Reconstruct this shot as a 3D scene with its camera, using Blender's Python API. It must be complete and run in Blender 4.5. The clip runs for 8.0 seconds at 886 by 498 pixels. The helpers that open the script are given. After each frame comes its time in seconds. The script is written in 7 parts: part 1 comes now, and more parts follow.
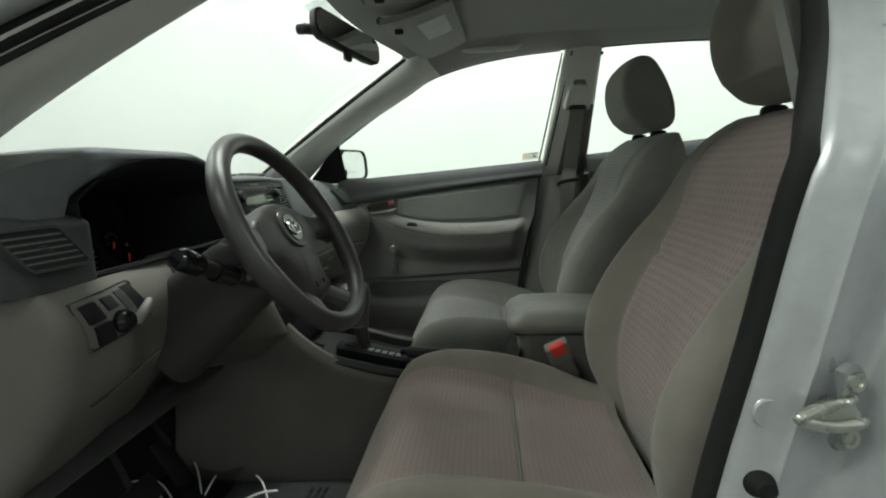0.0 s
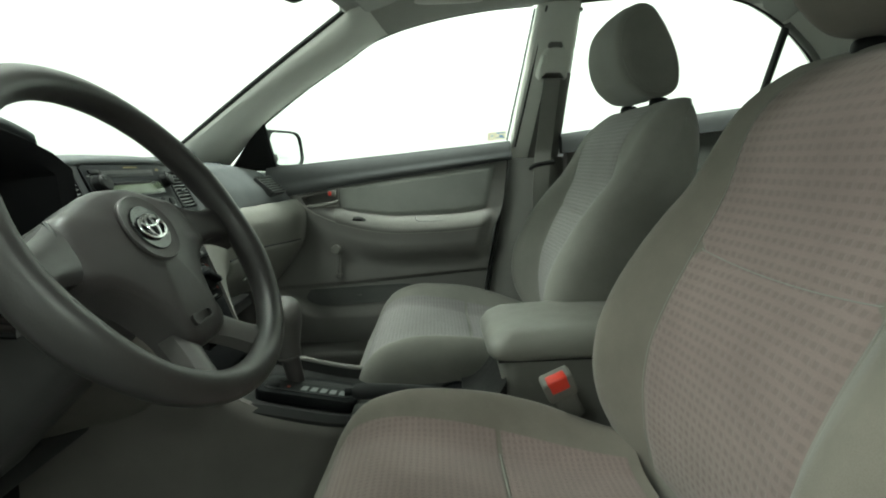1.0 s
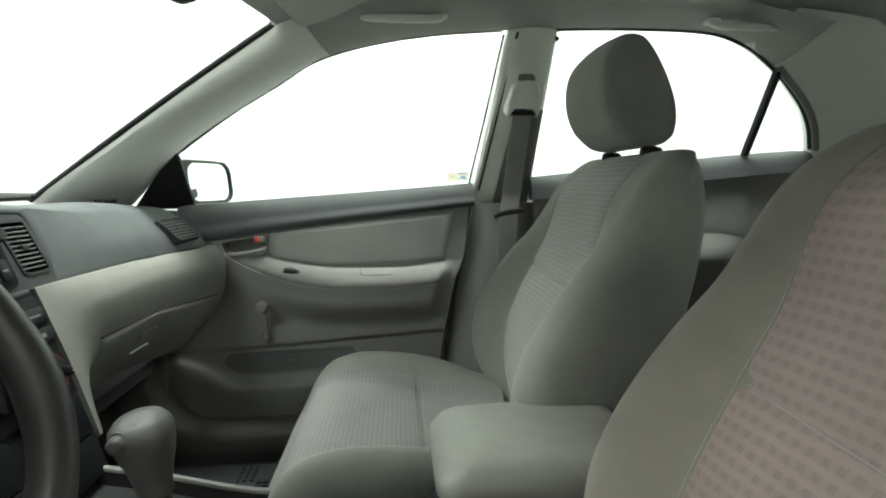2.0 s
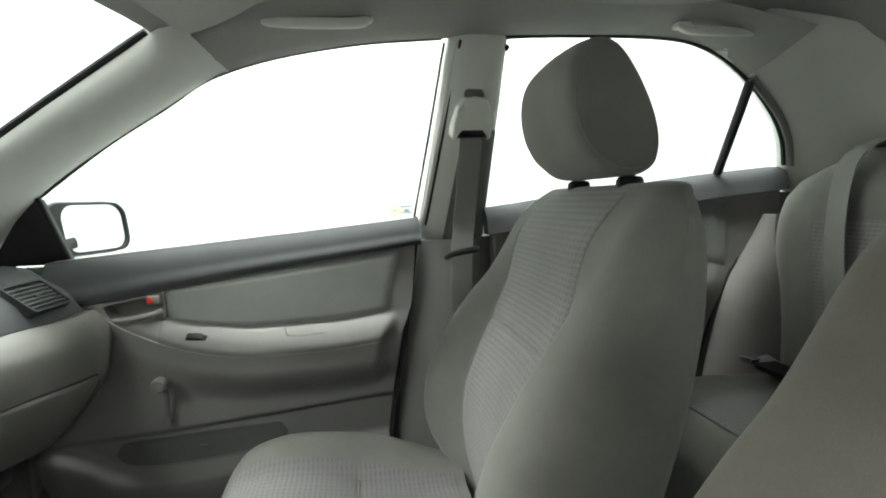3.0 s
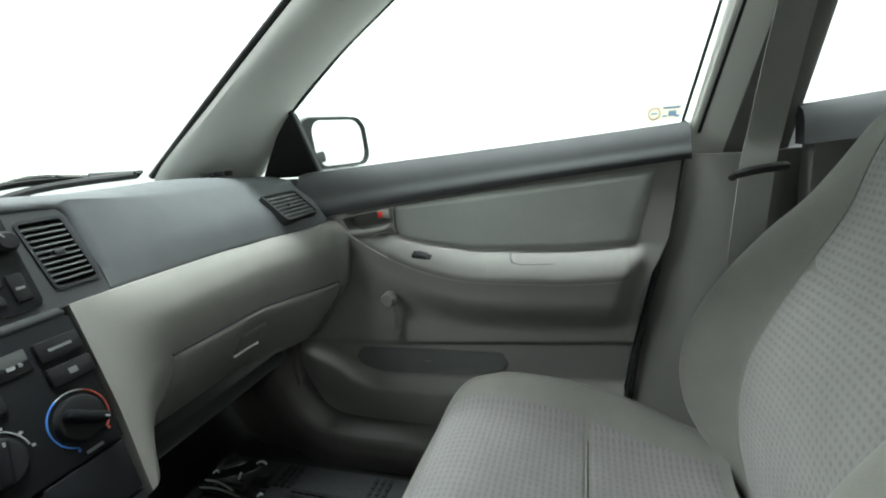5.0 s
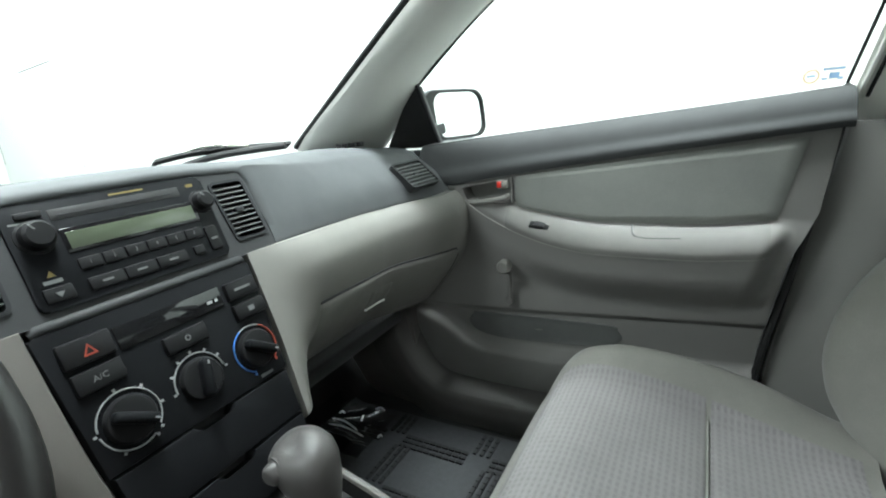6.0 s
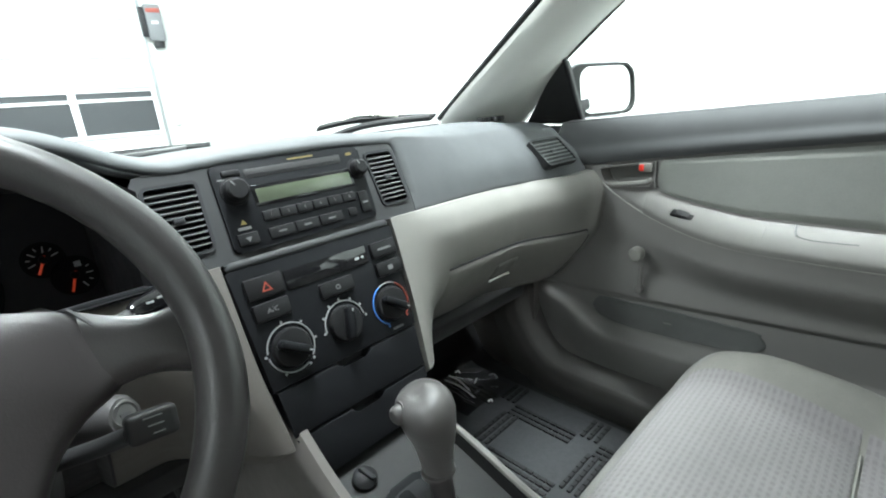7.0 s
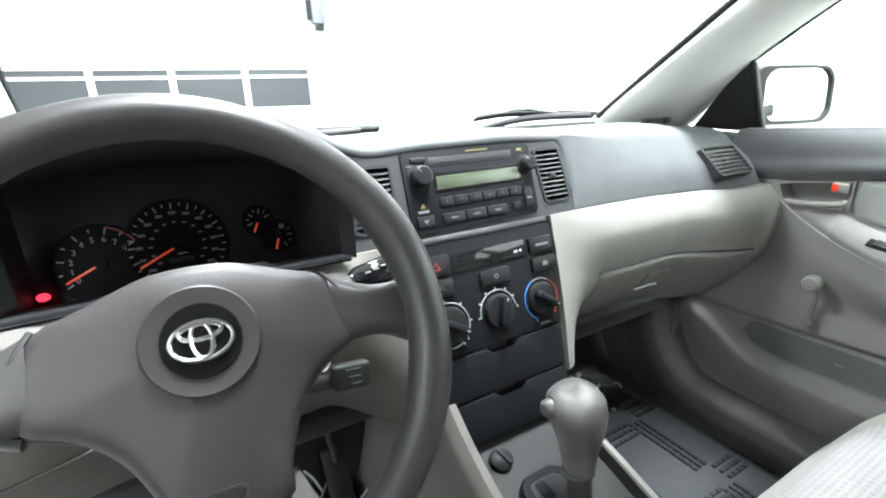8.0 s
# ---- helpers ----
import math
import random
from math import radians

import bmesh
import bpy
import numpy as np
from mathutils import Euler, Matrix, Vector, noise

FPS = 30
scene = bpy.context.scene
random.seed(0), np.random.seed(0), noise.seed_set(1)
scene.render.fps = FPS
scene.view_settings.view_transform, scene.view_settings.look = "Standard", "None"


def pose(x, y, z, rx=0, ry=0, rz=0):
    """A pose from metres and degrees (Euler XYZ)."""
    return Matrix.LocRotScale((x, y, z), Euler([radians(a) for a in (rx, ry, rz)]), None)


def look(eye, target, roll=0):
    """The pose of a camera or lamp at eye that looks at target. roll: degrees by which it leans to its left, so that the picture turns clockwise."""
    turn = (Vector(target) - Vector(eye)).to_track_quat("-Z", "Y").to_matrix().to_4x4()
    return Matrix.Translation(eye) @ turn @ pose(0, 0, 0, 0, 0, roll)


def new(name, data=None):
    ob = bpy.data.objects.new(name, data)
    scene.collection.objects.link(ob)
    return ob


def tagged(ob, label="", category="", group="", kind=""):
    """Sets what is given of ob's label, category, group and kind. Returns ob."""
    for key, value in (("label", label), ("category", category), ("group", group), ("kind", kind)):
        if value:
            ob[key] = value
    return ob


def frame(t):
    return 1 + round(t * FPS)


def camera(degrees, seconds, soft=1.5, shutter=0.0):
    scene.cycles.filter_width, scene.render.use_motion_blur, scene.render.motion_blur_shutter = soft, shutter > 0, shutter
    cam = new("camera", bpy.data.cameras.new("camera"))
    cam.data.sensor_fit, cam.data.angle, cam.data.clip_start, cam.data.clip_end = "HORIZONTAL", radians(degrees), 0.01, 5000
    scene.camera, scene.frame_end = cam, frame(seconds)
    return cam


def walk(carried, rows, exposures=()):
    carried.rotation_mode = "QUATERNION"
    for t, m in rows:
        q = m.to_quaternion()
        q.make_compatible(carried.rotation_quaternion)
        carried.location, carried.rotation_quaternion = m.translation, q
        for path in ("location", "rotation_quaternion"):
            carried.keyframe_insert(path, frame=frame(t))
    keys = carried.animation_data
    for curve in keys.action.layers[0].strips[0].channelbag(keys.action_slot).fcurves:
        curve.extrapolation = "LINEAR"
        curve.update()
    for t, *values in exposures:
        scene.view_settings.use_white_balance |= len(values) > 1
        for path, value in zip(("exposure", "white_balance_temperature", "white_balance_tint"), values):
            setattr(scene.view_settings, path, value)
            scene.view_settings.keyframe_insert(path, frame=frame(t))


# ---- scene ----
cam = camera(86.5, 8.0, 2.0)
PATH = [
    (0, (0.214, -1.236, 1.053), (0.034, 0.728, 0.725), -1.9),
    (0.5, (0.18, -1.074, 1.013), (0.028, 0.89, 0.67), -2.5),
    (1, (0.179, -0.931, 1.018), (0.203, 1.036, 0.655), -2.4),
    (1.5, (0.202, -0.808, 1.054), (0.329, 1.164, 0.741), -2.1),
    (2, (0.224, -0.676, 1.076), (0.407, 1.298, 0.807), -0.5),
    (2.2, (0.234, -0.625, 1.086), (0.441, 1.348, 0.827), -0.7),
    (3.3, (0.302, -0.41, 1.131), (0.689, 1.541, 0.926), -2.4),
    (3.5, (0.301, -0.382, 1.117), (0.697, 1.567, 0.908), -2.0),
    (4, (0.314, -0.319, 1.106), (0.547, 1.648, 0.832), -2.1),
    (4.5, (0.275, -0.278, 1.097), (0.079, 1.677, 0.723), -2.1),
    (5, (0.262, -0.266, 1.091), (-0.32, 1.588, 0.621), -4.3),
    (5.2, (0.253, -0.273, 1.082), (-0.416, 1.539, 0.566), -4.4),
    (6.3, (0.232, -0.323, 1.095), (-0.857, 1.256, 0.53), -5.0),
    (6.5, (0.242, -0.314, 1.098), (-0.946, 1.179, 0.499), -4.6),
    (7, (0.243, -0.339, 1.108), (-1.12, 0.986, 0.485), -4.0),
    (7.5, (0.229, -0.378, 1.116), (-1.278, 0.755, 0.448), -3.0),
    (8, (0.211, -0.413, 1.128), (-1.424, 0.536, 0.477), -1.3),
]
EXPOSURES = [(0.0, -0.64, 6600, 2.0), (0.5, -0.40, 6600, -4.0), (1.0, -0.06, 6650, -6.0), (1.5, 0.16, 6600, -3.0), (2.0, 0.20, 6600, 1.0), (3.5, 0.38, 6500, 6.0), (5.0, 0.28, 6250, 5.0), (6.5, 0.80, 6150, 7.0), (7.0, 0.96, 6150, 8.0), (7.5, 1.24, 6150, 10.0), (8.0, 1.66, 6200, 11.0)]
walk(cam, [(t, look(eye, target, roll)) for t, eye, target, roll in PATH], EXPOSURES)

# ---- light ----
CEILING_LAMP_POWER = 165.0
world = bpy.data.worlds.new("world")
scene.world = world
world.use_nodes = True
world.node_tree.nodes["Background"].inputs[0].default_value = (0.92, 0.97, 1.0, 1)
world.node_tree.nodes["Background"].inputs[1].default_value = 0.02

# The car stands square to the world: x to its tail, y to its right-hand side, z up.
# The garage is turned by a few degrees against it.
GARAGE = pose(0, 0, 0, 0, 0, -5.3)
GROUND = -0.12
LAMP_Z = 4.42


def ceiling_lamp(x, y, sx, sy, power):
    d = bpy.data.lights.new("tube_light", "AREA")
    d.shape, d.size, d.size_y, d.energy = "RECTANGLE", sx, sy, power
    d.color = (0.95, 1.0, 0.97)
    o = new("tube_light", d)
    o.matrix_world = GARAGE @ pose(x, y, LAMP_Z - 0.05)
    return o


# unseen lamps, placed and weighted to shape the light in the car
LAMPS = [(-6.4, 0.3, 0.85), (-3.6, 0.3, 1.1), (0.15, 0.3, 2.1), (2.6, 0.5, 0.85), (-5.2, -3.2, 0.5), (-2.2, -3.2, 1.0), (3.6, -5.6, 0.5), (5.6, -0.8, 1.0)]
for lx, ly, lk in LAMPS:
    ceiling_lamp(lx, ly, 2.2, 0.5, CEILING_LAMP_POWER * lk)


# ---- materials ----
def nodes_of(name):
    m = bpy.data.materials.new(name)
    m.use_nodes = True
    nt = m.node_tree
    return m, nt, nt.nodes["Principled BSDF"]


def link(nt, a, b):
    nt.links.new(a, b)


def coords(nt, scale=(1, 1, 1)):
    tc = nt.nodes.new("ShaderNodeTexCoord")
    mp = nt.nodes.new("ShaderNodeMapping")
    mp.inputs["Scale"].default_value = scale
    link(nt, tc.outputs["Object"], mp.inputs["Vector"])
    return mp.outputs["Vector"]


def noise_of(nt, vec, scale, detail=4.0, rough=0.6):
    n = nt.nodes.new("ShaderNodeTexNoise")
    n.inputs["Scale"].default_value, n.inputs["Detail"].default_value, n.inputs["Roughness"].default_value = scale, detail, rough
    link(nt, vec, n.inputs["Vector"])
    return n.outputs["Fac"]


def mixed(nt, fac, a, b):
    m = nt.nodes.new("ShaderNodeMix")
    m.data_type = "RGBA"
    for sock, v in ((m.inputs[6], a), (m.inputs[7], b)):
        if hasattr(v, "is_linked"):
            link(nt, v, sock)
        else:
            sock.default_value = (*v, 1)
    if hasattr(fac, "is_linked"):
        link(nt, fac, m.inputs[0])
    else:
        m.inputs[0].default_value = fac
    return m.outputs[2]


def ramp(nt, fac, lo, hi, a=0.0, b=1.0):
    r = nt.nodes.new("ShaderNodeMapRange")
    r.inputs[1].default_value, r.inputs[2].default_value, r.inputs[3].default_value, r.inputs[4].default_value = lo, hi, a, b
    link(nt, fac, r.inputs[0])
    return r.outputs[0]


def calc(nt, op, a, b=0.0):
    n = nt.nodes.new("ShaderNodeMath")
    n.operation = op
    for sock, v in ((n.inputs[0], a), (n.inputs[1], b)):
        if hasattr(v, "is_linked"):
            link(nt, v, sock)
        else:
            sock.default_value = v
    return n.outputs[0]


def bump(nt, bsdf, height, strength, distance):
    b = nt.nodes.new("ShaderNodeBump")
    b.inputs["Strength"].default_value, b.inputs["Distance"].default_value = strength, distance
    link(nt, height, b.inputs["Height"])
    link(nt, b.outputs["Normal"], bsdf.inputs["Normal"])


def tint(c, k):
    return tuple(min(1.0, v * k) for v in c)


def plastic(name, c, rough=0.5, grain=700, depth=0.3, wear=0.12, spec=0.4):
    """Moulded plastic with a fine leather grain, faint scuffs and dust."""
    m, nt, p = nodes_of(name)
    v = coords(nt)
    big = noise_of(nt, v, 5.0, 5.0)
    col = mixed(nt, ramp(nt, big, 0.3, 0.7), tint(c, 1 - wear), tint(c, 1 + wear))
    link(nt, col, p.inputs["Base Color"])
    fine = noise_of(nt, v, grain, 2.0)
    mid = noise_of(nt, v, 38.0, 4.0)
    r = calc(nt, "ADD", ramp(nt, mid, 0.3, 0.7, rough - 0.06, rough + 0.06), 0.0)
    link(nt, r, p.inputs["Roughness"])
    p.inputs["Specular IOR Level"].default_value = spec
    bump(nt, p, fine, depth, 0.0006)
    return m


def cloth(name, c, weave=900.0, mottling=0.12):
    """Soft velour: broad brushed patches and a fine weave."""
    m, nt, p = nodes_of(name)
    v = coords(nt)
    big = noise_of(nt, v, 7.0, 5.0, 0.65)
    fine = noise_of(nt, v, weave, 2.0)
    a = mixed(nt, ramp(nt, big, 0.3, 0.7), tint(c, 1 - mottling), tint(c, 1 + mottling))
    col = mixed(nt, ramp(nt, fine, 0.3, 0.7, 0.0, 0.35), a, tint(c, 0.6))
    link(nt, col, p.inputs["Base Color"])
    p.inputs["Roughness"].default_value = 0.95
    p.inputs["Specular IOR Level"].default_value = 0.15
    p.inputs["Sheen Weight"].default_value = 0.25
    p.inputs["Sheen Roughness"].default_value = 0.5
    bump(nt, p, fine, 0.4, 0.001)
    return m


def pattern_cloth(name, c, dark, axes, pitch):
    """Woven insert: rows of small dark squares with finer cross threads. axes: the two object axes that run along the cloth."""
    m, nt, p = nodes_of(name)
    v = coords(nt)
    sep = nt.nodes.new("ShaderNodeSeparateXYZ")
    link(nt, v, sep.inputs[0])
    wob = noise_of(nt, v, 60.0, 2.0)
    cells = []
    for k, ax in enumerate(axes):
        q = calc(nt, "MULTIPLY", sep.outputs[ax], 1.0 / pitch[k])
        q = calc(nt, "ADD", q, calc(nt, "MULTIPLY", wob, 0.25))
        fr = calc(nt, "FRACT", q)
        d = calc(nt, "ABSOLUTE", calc(nt, "SUBTRACT", fr, 0.5))
        cells.append(ramp(nt, d, 0.18, 0.32, 1.0, 0.0))
    square = calc(nt, "MULTIPLY", cells[0], cells[1])
    big = noise_of(nt, v, 6.0, 4.0)
    fine = noise_of(nt, v, 1100.0, 2.0)
    base = mixed(nt, ramp(nt, big, 0.3, 0.7), tint(c, 0.88), tint(c, 1.12))
    lines = mixed(nt, calc(nt, "MULTIPLY", cells[1], 0.22), base, dark)
    col = mixed(nt, calc(nt, "MULTIPLY", square, 0.32), lines, dark)
    col = mixed(nt, ramp(nt, fine, 0.3, 0.75, 0.0, 0.35), col, tint(dark, 0.8))
    link(nt, col, p.inputs["Base Color"])
    p.inputs["Roughness"].default_value = 0.95
    p.inputs["Specular IOR Level"].default_value = 0.12
    p.inputs["Sheen Weight"].default_value = 0.2
    h = calc(nt, "ADD", calc(nt, "MULTIPLY", square, -0.8), calc(nt, "MULTIPLY", fine, 0.5))
    bump(nt, p, h, 0.5, 0.0015)
    return m


def plain(name, c, rough=0.5, metal=0.0, emit=None, coat=0.0, grain=0.0):
    m, nt, p = nodes_of(name)
    v = coords(nt)
    n = noise_of(nt, v, 25.0, 4.0)
    link(nt, mixed(nt, ramp(nt, n, 0.3, 0.7), tint(c, 0.92), tint(c, 1.08)), p.inputs["Base Color"])
    link(nt, ramp(nt, n, 0.3, 0.7, max(0.02, rough - 0.05), min(1, rough + 0.05)), p.inputs["Roughness"])
    p.inputs["Metallic"].default_value = metal
    p.inputs["Coat Weight"].default_value = coat
    if grain:
        bump(nt, p, noise_of(nt, v, grain, 2.0), 0.3, 0.0008)
    if emit:
        p.inputs["Emission Color"].default_value = (*emit[:3], 1)
        p.inputs["Emission Strength"].default_value = emit[3]
    return m


def glass_of(name, c=(0.93, 0.97, 0.95), gloss=0.6):
    """Thin clear pane: mostly straight through, a little mirrored at a slant."""
    m = bpy.data.materials.new(name)
    m.use_nodes = True
    nt = m.node_tree
    out = nt.nodes["Material Output"]
    nt.nodes.remove(nt.nodes["Principled BSDF"])
    tr = nt.nodes.new("ShaderNodeBsdfTransparent")
    tr.inputs[0].default_value = (*c, 1)
    gl = nt.nodes.new("ShaderNodeBsdfGlossy")
    gl.inputs["Roughness"].default_value = 0.02
    fr = nt.nodes.new("ShaderNodeFresnel")
    fr.inputs[0].default_value = 1.45
    k = nt.nodes.new("ShaderNodeMath")
    k.operation = "MULTIPLY"
    k.inputs[1].default_value = gloss
    link(nt, fr.outputs[0], k.inputs[0])
    mx = nt.nodes.new("ShaderNodeMixShader")
    link(nt, k.outputs[0], mx.inputs[0])
    link(nt, tr.outputs[0], mx.inputs[1])
    link(nt, gl.outputs[0], mx.inputs[2])
    link(nt, mx.outputs[0], out.inputs[0])
    return m


def decal_of(name, c):
    """Thin printed film that lets the light behind it through."""
    m, nt, p = nodes_of(name)
    out = nt.nodes["Material Output"]
    tl = nt.nodes.new("ShaderNodeBsdfTranslucent")
    tl.inputs[0].default_value = (*c, 1)
    tr = nt.nodes.new("ShaderNodeBsdfTransparent")
    mx = nt.nodes.new("ShaderNodeMixShader")
    mx.inputs[0].default_value = 0.04
    link(nt, tl.outputs[0], mx.inputs[1])
    link(nt, tr.outputs[0], mx.inputs[2])
    link(nt, mx.outputs[0], out.inputs[0])
    return m


def painted_block(name, c):
    """Old white wall paint: roller stipple, faint grime and chips."""
    m, nt, p = nodes_of(name)
    v = coords(nt)
    big = noise_of(nt, v, 0.9, 6.0, 0.65)
    spot = noise_of(nt, v, 7.0, 5.0, 0.7)
    a = mixed(nt, ramp(nt, big, 0.35, 0.7), tint(c, 0.93), c)
    col = mixed(nt, ramp(nt, spot, 0.62, 0.8, 0.0, 0.3), a, tint(c, 0.7))
    link(nt, col, p.inputs["Base Color"])
    p.inputs["Roughness"].default_value = 0.75
    bump(nt, p, noise_of(nt, v, 120.0, 3.0), 0.25, 0.003)
    return m


def rubber_mat(name):
    m, nt, p = nodes_of(name)
    v = coords(nt)
    n = noise_of(nt, v, 90.0, 3.0)
    link(nt, mixed(nt, ramp(nt, n, 0.3, 0.7), (0.030, 0.032, 0.034), (0.042, 0.044, 0.047)), p.inputs["Base Color"])
    p.inputs["Roughness"].default_value = 0.5
    bump(nt, p, n, 0.3, 0.001)
    return m


M = dict(
    dash_top=plastic("dash_top", (0.086, 0.090, 0.094), 0.72, spec=0.2),
    # lighter than the vent frames: light caught from above is in this grey
    slat=plastic("slat", (0.085, 0.088, 0.09), 0.45, spec=0.4),
    surround=plastic("surround", (0.040, 0.041, 0.043), 0.55, spec=0.25),
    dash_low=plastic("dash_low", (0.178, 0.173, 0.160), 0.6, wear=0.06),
    # dash_low again for the driver side, with its shade put into the colour
    dash_shaded=plastic("dash_shaded", (0.112, 0.103, 0.095), 0.6, wear=0.10),
    stack=plastic("stack", (0.010, 0.0105, 0.012), 0.50, spec=0.09),
    stack_rim=plastic("stack_rim", (0.025, 0.026, 0.028), 0.5, spec=0.2),
    button=plastic("button", (0.013, 0.013, 0.014), 0.42, grain=900, spec=0.16),
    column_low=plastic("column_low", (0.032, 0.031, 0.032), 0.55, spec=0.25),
    cowl=plastic("cowl", (0.028, 0.028, 0.031), 0.6, spec=0.15),
    duct=plain("duct", (0.006, 0.006, 0.006), 0.8),
    black=plastic("black", (0.020, 0.020, 0.021), 0.5),
    gloss=plain("gloss", (0.008, 0.008, 0.009), 0.08),
    lcd=plain("lcd", (0.060, 0.072, 0.050), 0.15),
    dial_ink=plain("dial_ink", (0.24, 0.25, 0.26), 0.5),
    dial_face=plastic("dial_face", (0.010, 0.010, 0.011), 0.8, spec=0.08),
    ink=plain("ink", (0.27, 0.28, 0.28), 0.5),
    ink_dim=plain("ink_dim", (0.13, 0.135, 0.135), 0.5),
    ink_red=plain("ink_red", (0.28, 0.045, 0.025), 0.5),
    ink_blue=plain("ink_blue", (0.05, 0.17, 0.5), 0.5),
    ink_gold=plain("ink_gold", (0.15, 0.115, 0.03), 0.5),
    wheel=plastic("wheel", (0.031, 0.028, 0.0285), 0.40, grain=500, depth=0.2, wear=0.02, spec=0.6),
    wheel_hub=plastic("wheel_hub", (0.045, 0.040, 0.041), 0.42, grain=600),
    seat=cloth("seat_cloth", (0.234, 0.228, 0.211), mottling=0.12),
    # driver seat cloth: browner and darker than the passenger seat
    seat_brown=cloth("seat_cloth_brown", (0.205, 0.184, 0.160), mottling=0.16),
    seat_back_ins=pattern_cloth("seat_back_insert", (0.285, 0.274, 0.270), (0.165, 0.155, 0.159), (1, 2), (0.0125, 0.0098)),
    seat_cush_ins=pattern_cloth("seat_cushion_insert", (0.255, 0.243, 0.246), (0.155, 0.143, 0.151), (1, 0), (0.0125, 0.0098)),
    brown_back_ins=pattern_cloth("brown_back_insert", (0.260, 0.204, 0.194), (0.162, 0.122, 0.118), (1, 2), (0.0135, 0.0135)),
    brown_cush_ins=pattern_cloth("brown_cushion_insert", (0.270, 0.212, 0.202), (0.180, 0.138, 0.132), (1, 0), (0.0075, 0.0098)),
    seam=plain("seam_thread", (0.24, 0.235, 0.22), 0.9),
    door_top=plastic("door_top", (0.052, 0.054, 0.055), 0.8, spec=0.12),
    door_panel=plastic("door_panel", (0.182, 0.176, 0.169), 0.65, wear=0.05, spec=0.3),
    door_cloth=cloth("door_cloth", (0.190, 0.195, 0.182)),
    trim=plastic("pillar_trim", (0.72, 0.72, 0.68), 0.7, wear=0.04),
    trim_low=plastic("pillar_trim_low", (0.170, 0.167, 0.158), 0.55, wear=0.05),
    roof=cloth("headliner_cloth", (0.36, 0.355, 0.33), 500.0, 0.05),
    console=plastic("console", (0.021, 0.021, 0.0215), 0.55, spec=0.25),
    console_low=plastic("console_low", (0.165, 0.161, 0.150), 0.5),
    armrest=plastic("armrest_skin", (0.155, 0.151, 0.143), 0.7, grain=450, depth=0.4, spec=0.3),
    pocket=cloth("pocket_cloth", (0.115, 0.118, 0.115)),
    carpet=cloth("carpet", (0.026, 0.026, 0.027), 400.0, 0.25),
    mat=rubber_mat("mat_rubber"),
    rib=plain("mat_rib", (0.012, 0.012, 0.013), 0.5),
    belt=cloth("belt_webbing", (0.29, 0.285, 0.27), 700.0, 0.05),
    rubber=plain("weatherstrip", (0.007, 0.007, 0.0075), 0.8, grain=300.0),
    red=plain("buckle_red", (0.62, 0.035, 0.02), 0.3),
    chrome=plain("chrome", (0.75, 0.75, 0.76), 0.12, 1.0),
    zinc=plain("zinc", (0.62, 0.62, 0.56), 0.28, 1.0),
    silver=plain("silver_paint", (0.56, 0.57, 0.59), 0.32, 0.35, coat=0.6),
    mirror_shell=plain("mirror_shell_paint", (0.20, 0.21, 0.22), 0.3, 0.3, coat=0.6),
    glass=glass_of("pane"),
    screen=glass_of("screen_pane", (0.95, 0.98, 0.965), 0.1),
    mirror=plain("mirror_glass", (0.85, 0.87, 0.86), 0.02, 1.0),
    wrap=glass_of("clear_wrap", (0.75, 0.75, 0.77), 0.25),
    # plain white that stands in for glints on the wrap
    glint=plain("wrap_glint", (0.85, 0.86, 0.88), 0.25),
    lens=glass_of("cluster_lens", (0.75, 0.75, 0.77)),
    # the needles are no lamps; a faint emission is added to brighten them
    needle=plain("needle", (0.5, 0.06, 0.025), 0.4, emit=(1.0, 0.10, 0.03, 0.10)),
    warn=plain("warning_lamp", (0.7, 0.02, 0.03), 0.3, emit=(1.0, 0.03, 0.06, 0.9)),
    wall=painted_block("wall_paint", (0.74, 0.75, 0.73)),
    door_white=painted_block("door_paint", (0.8, 0.82, 0.83)),
    pane_dark=plain("dark_pane", (0.030, 0.034, 0.038), 0.35),
    concrete=painted_block("concrete", (0.09, 0.09, 0.088)),
    opener=plain("opener_grey", (0.16, 0.165, 0.175), 0.5),
    tube=plain("tube", (0.9, 0.9, 0.9), 0.5, emit=(0.95, 1.0, 0.97, 4.0)),
    decal=decal_of("decal", (0.56, 0.54, 0.48)),
    decal_print=decal_of("decal_print", (0.16, 0.26, 0.48)),
    decal_warm=decal_of("decal_warm", (0.45, 0.30, 0.22)),
    shroud=plastic("shroud", (0.040, 0.038, 0.039), 0.55),
    lid=plastic("lid_skin", (0.245, 0.238, 0.222), 0.42, grain=450, depth=0.4, spec=0.5),
    lock=plain("lock_metal", (0.06, 0.06, 0.058), 0.5, 0.6),
    sill=plastic("sill", (0.085, 0.081, 0.077), 0.5),
    flank=plastic("console_flank", (0.120, 0.110, 0.104), 0.6),
    rail_grey=plain("rail_grey", (0.30, 0.32, 0.32), 0.5),
    knob=plastic("knob_skin", (0.085, 0.080, 0.079), 0.38, grain=500, depth=0.35),
    paper=plain("paper", (0.62, 0.63, 0.62), 0.8),
    white=plain("white_plastic", (0.7, 0.7, 0.69), 0.4),
)


# ---- mesh tools ----
def smooth(bm, angle=40):
    for f in bm.faces:
        f.smooth = True
    for e in bm.edges:
        if len(e.link_faces) == 2 and e.calc_face_angle(0) > radians(angle):
            e.smooth = False


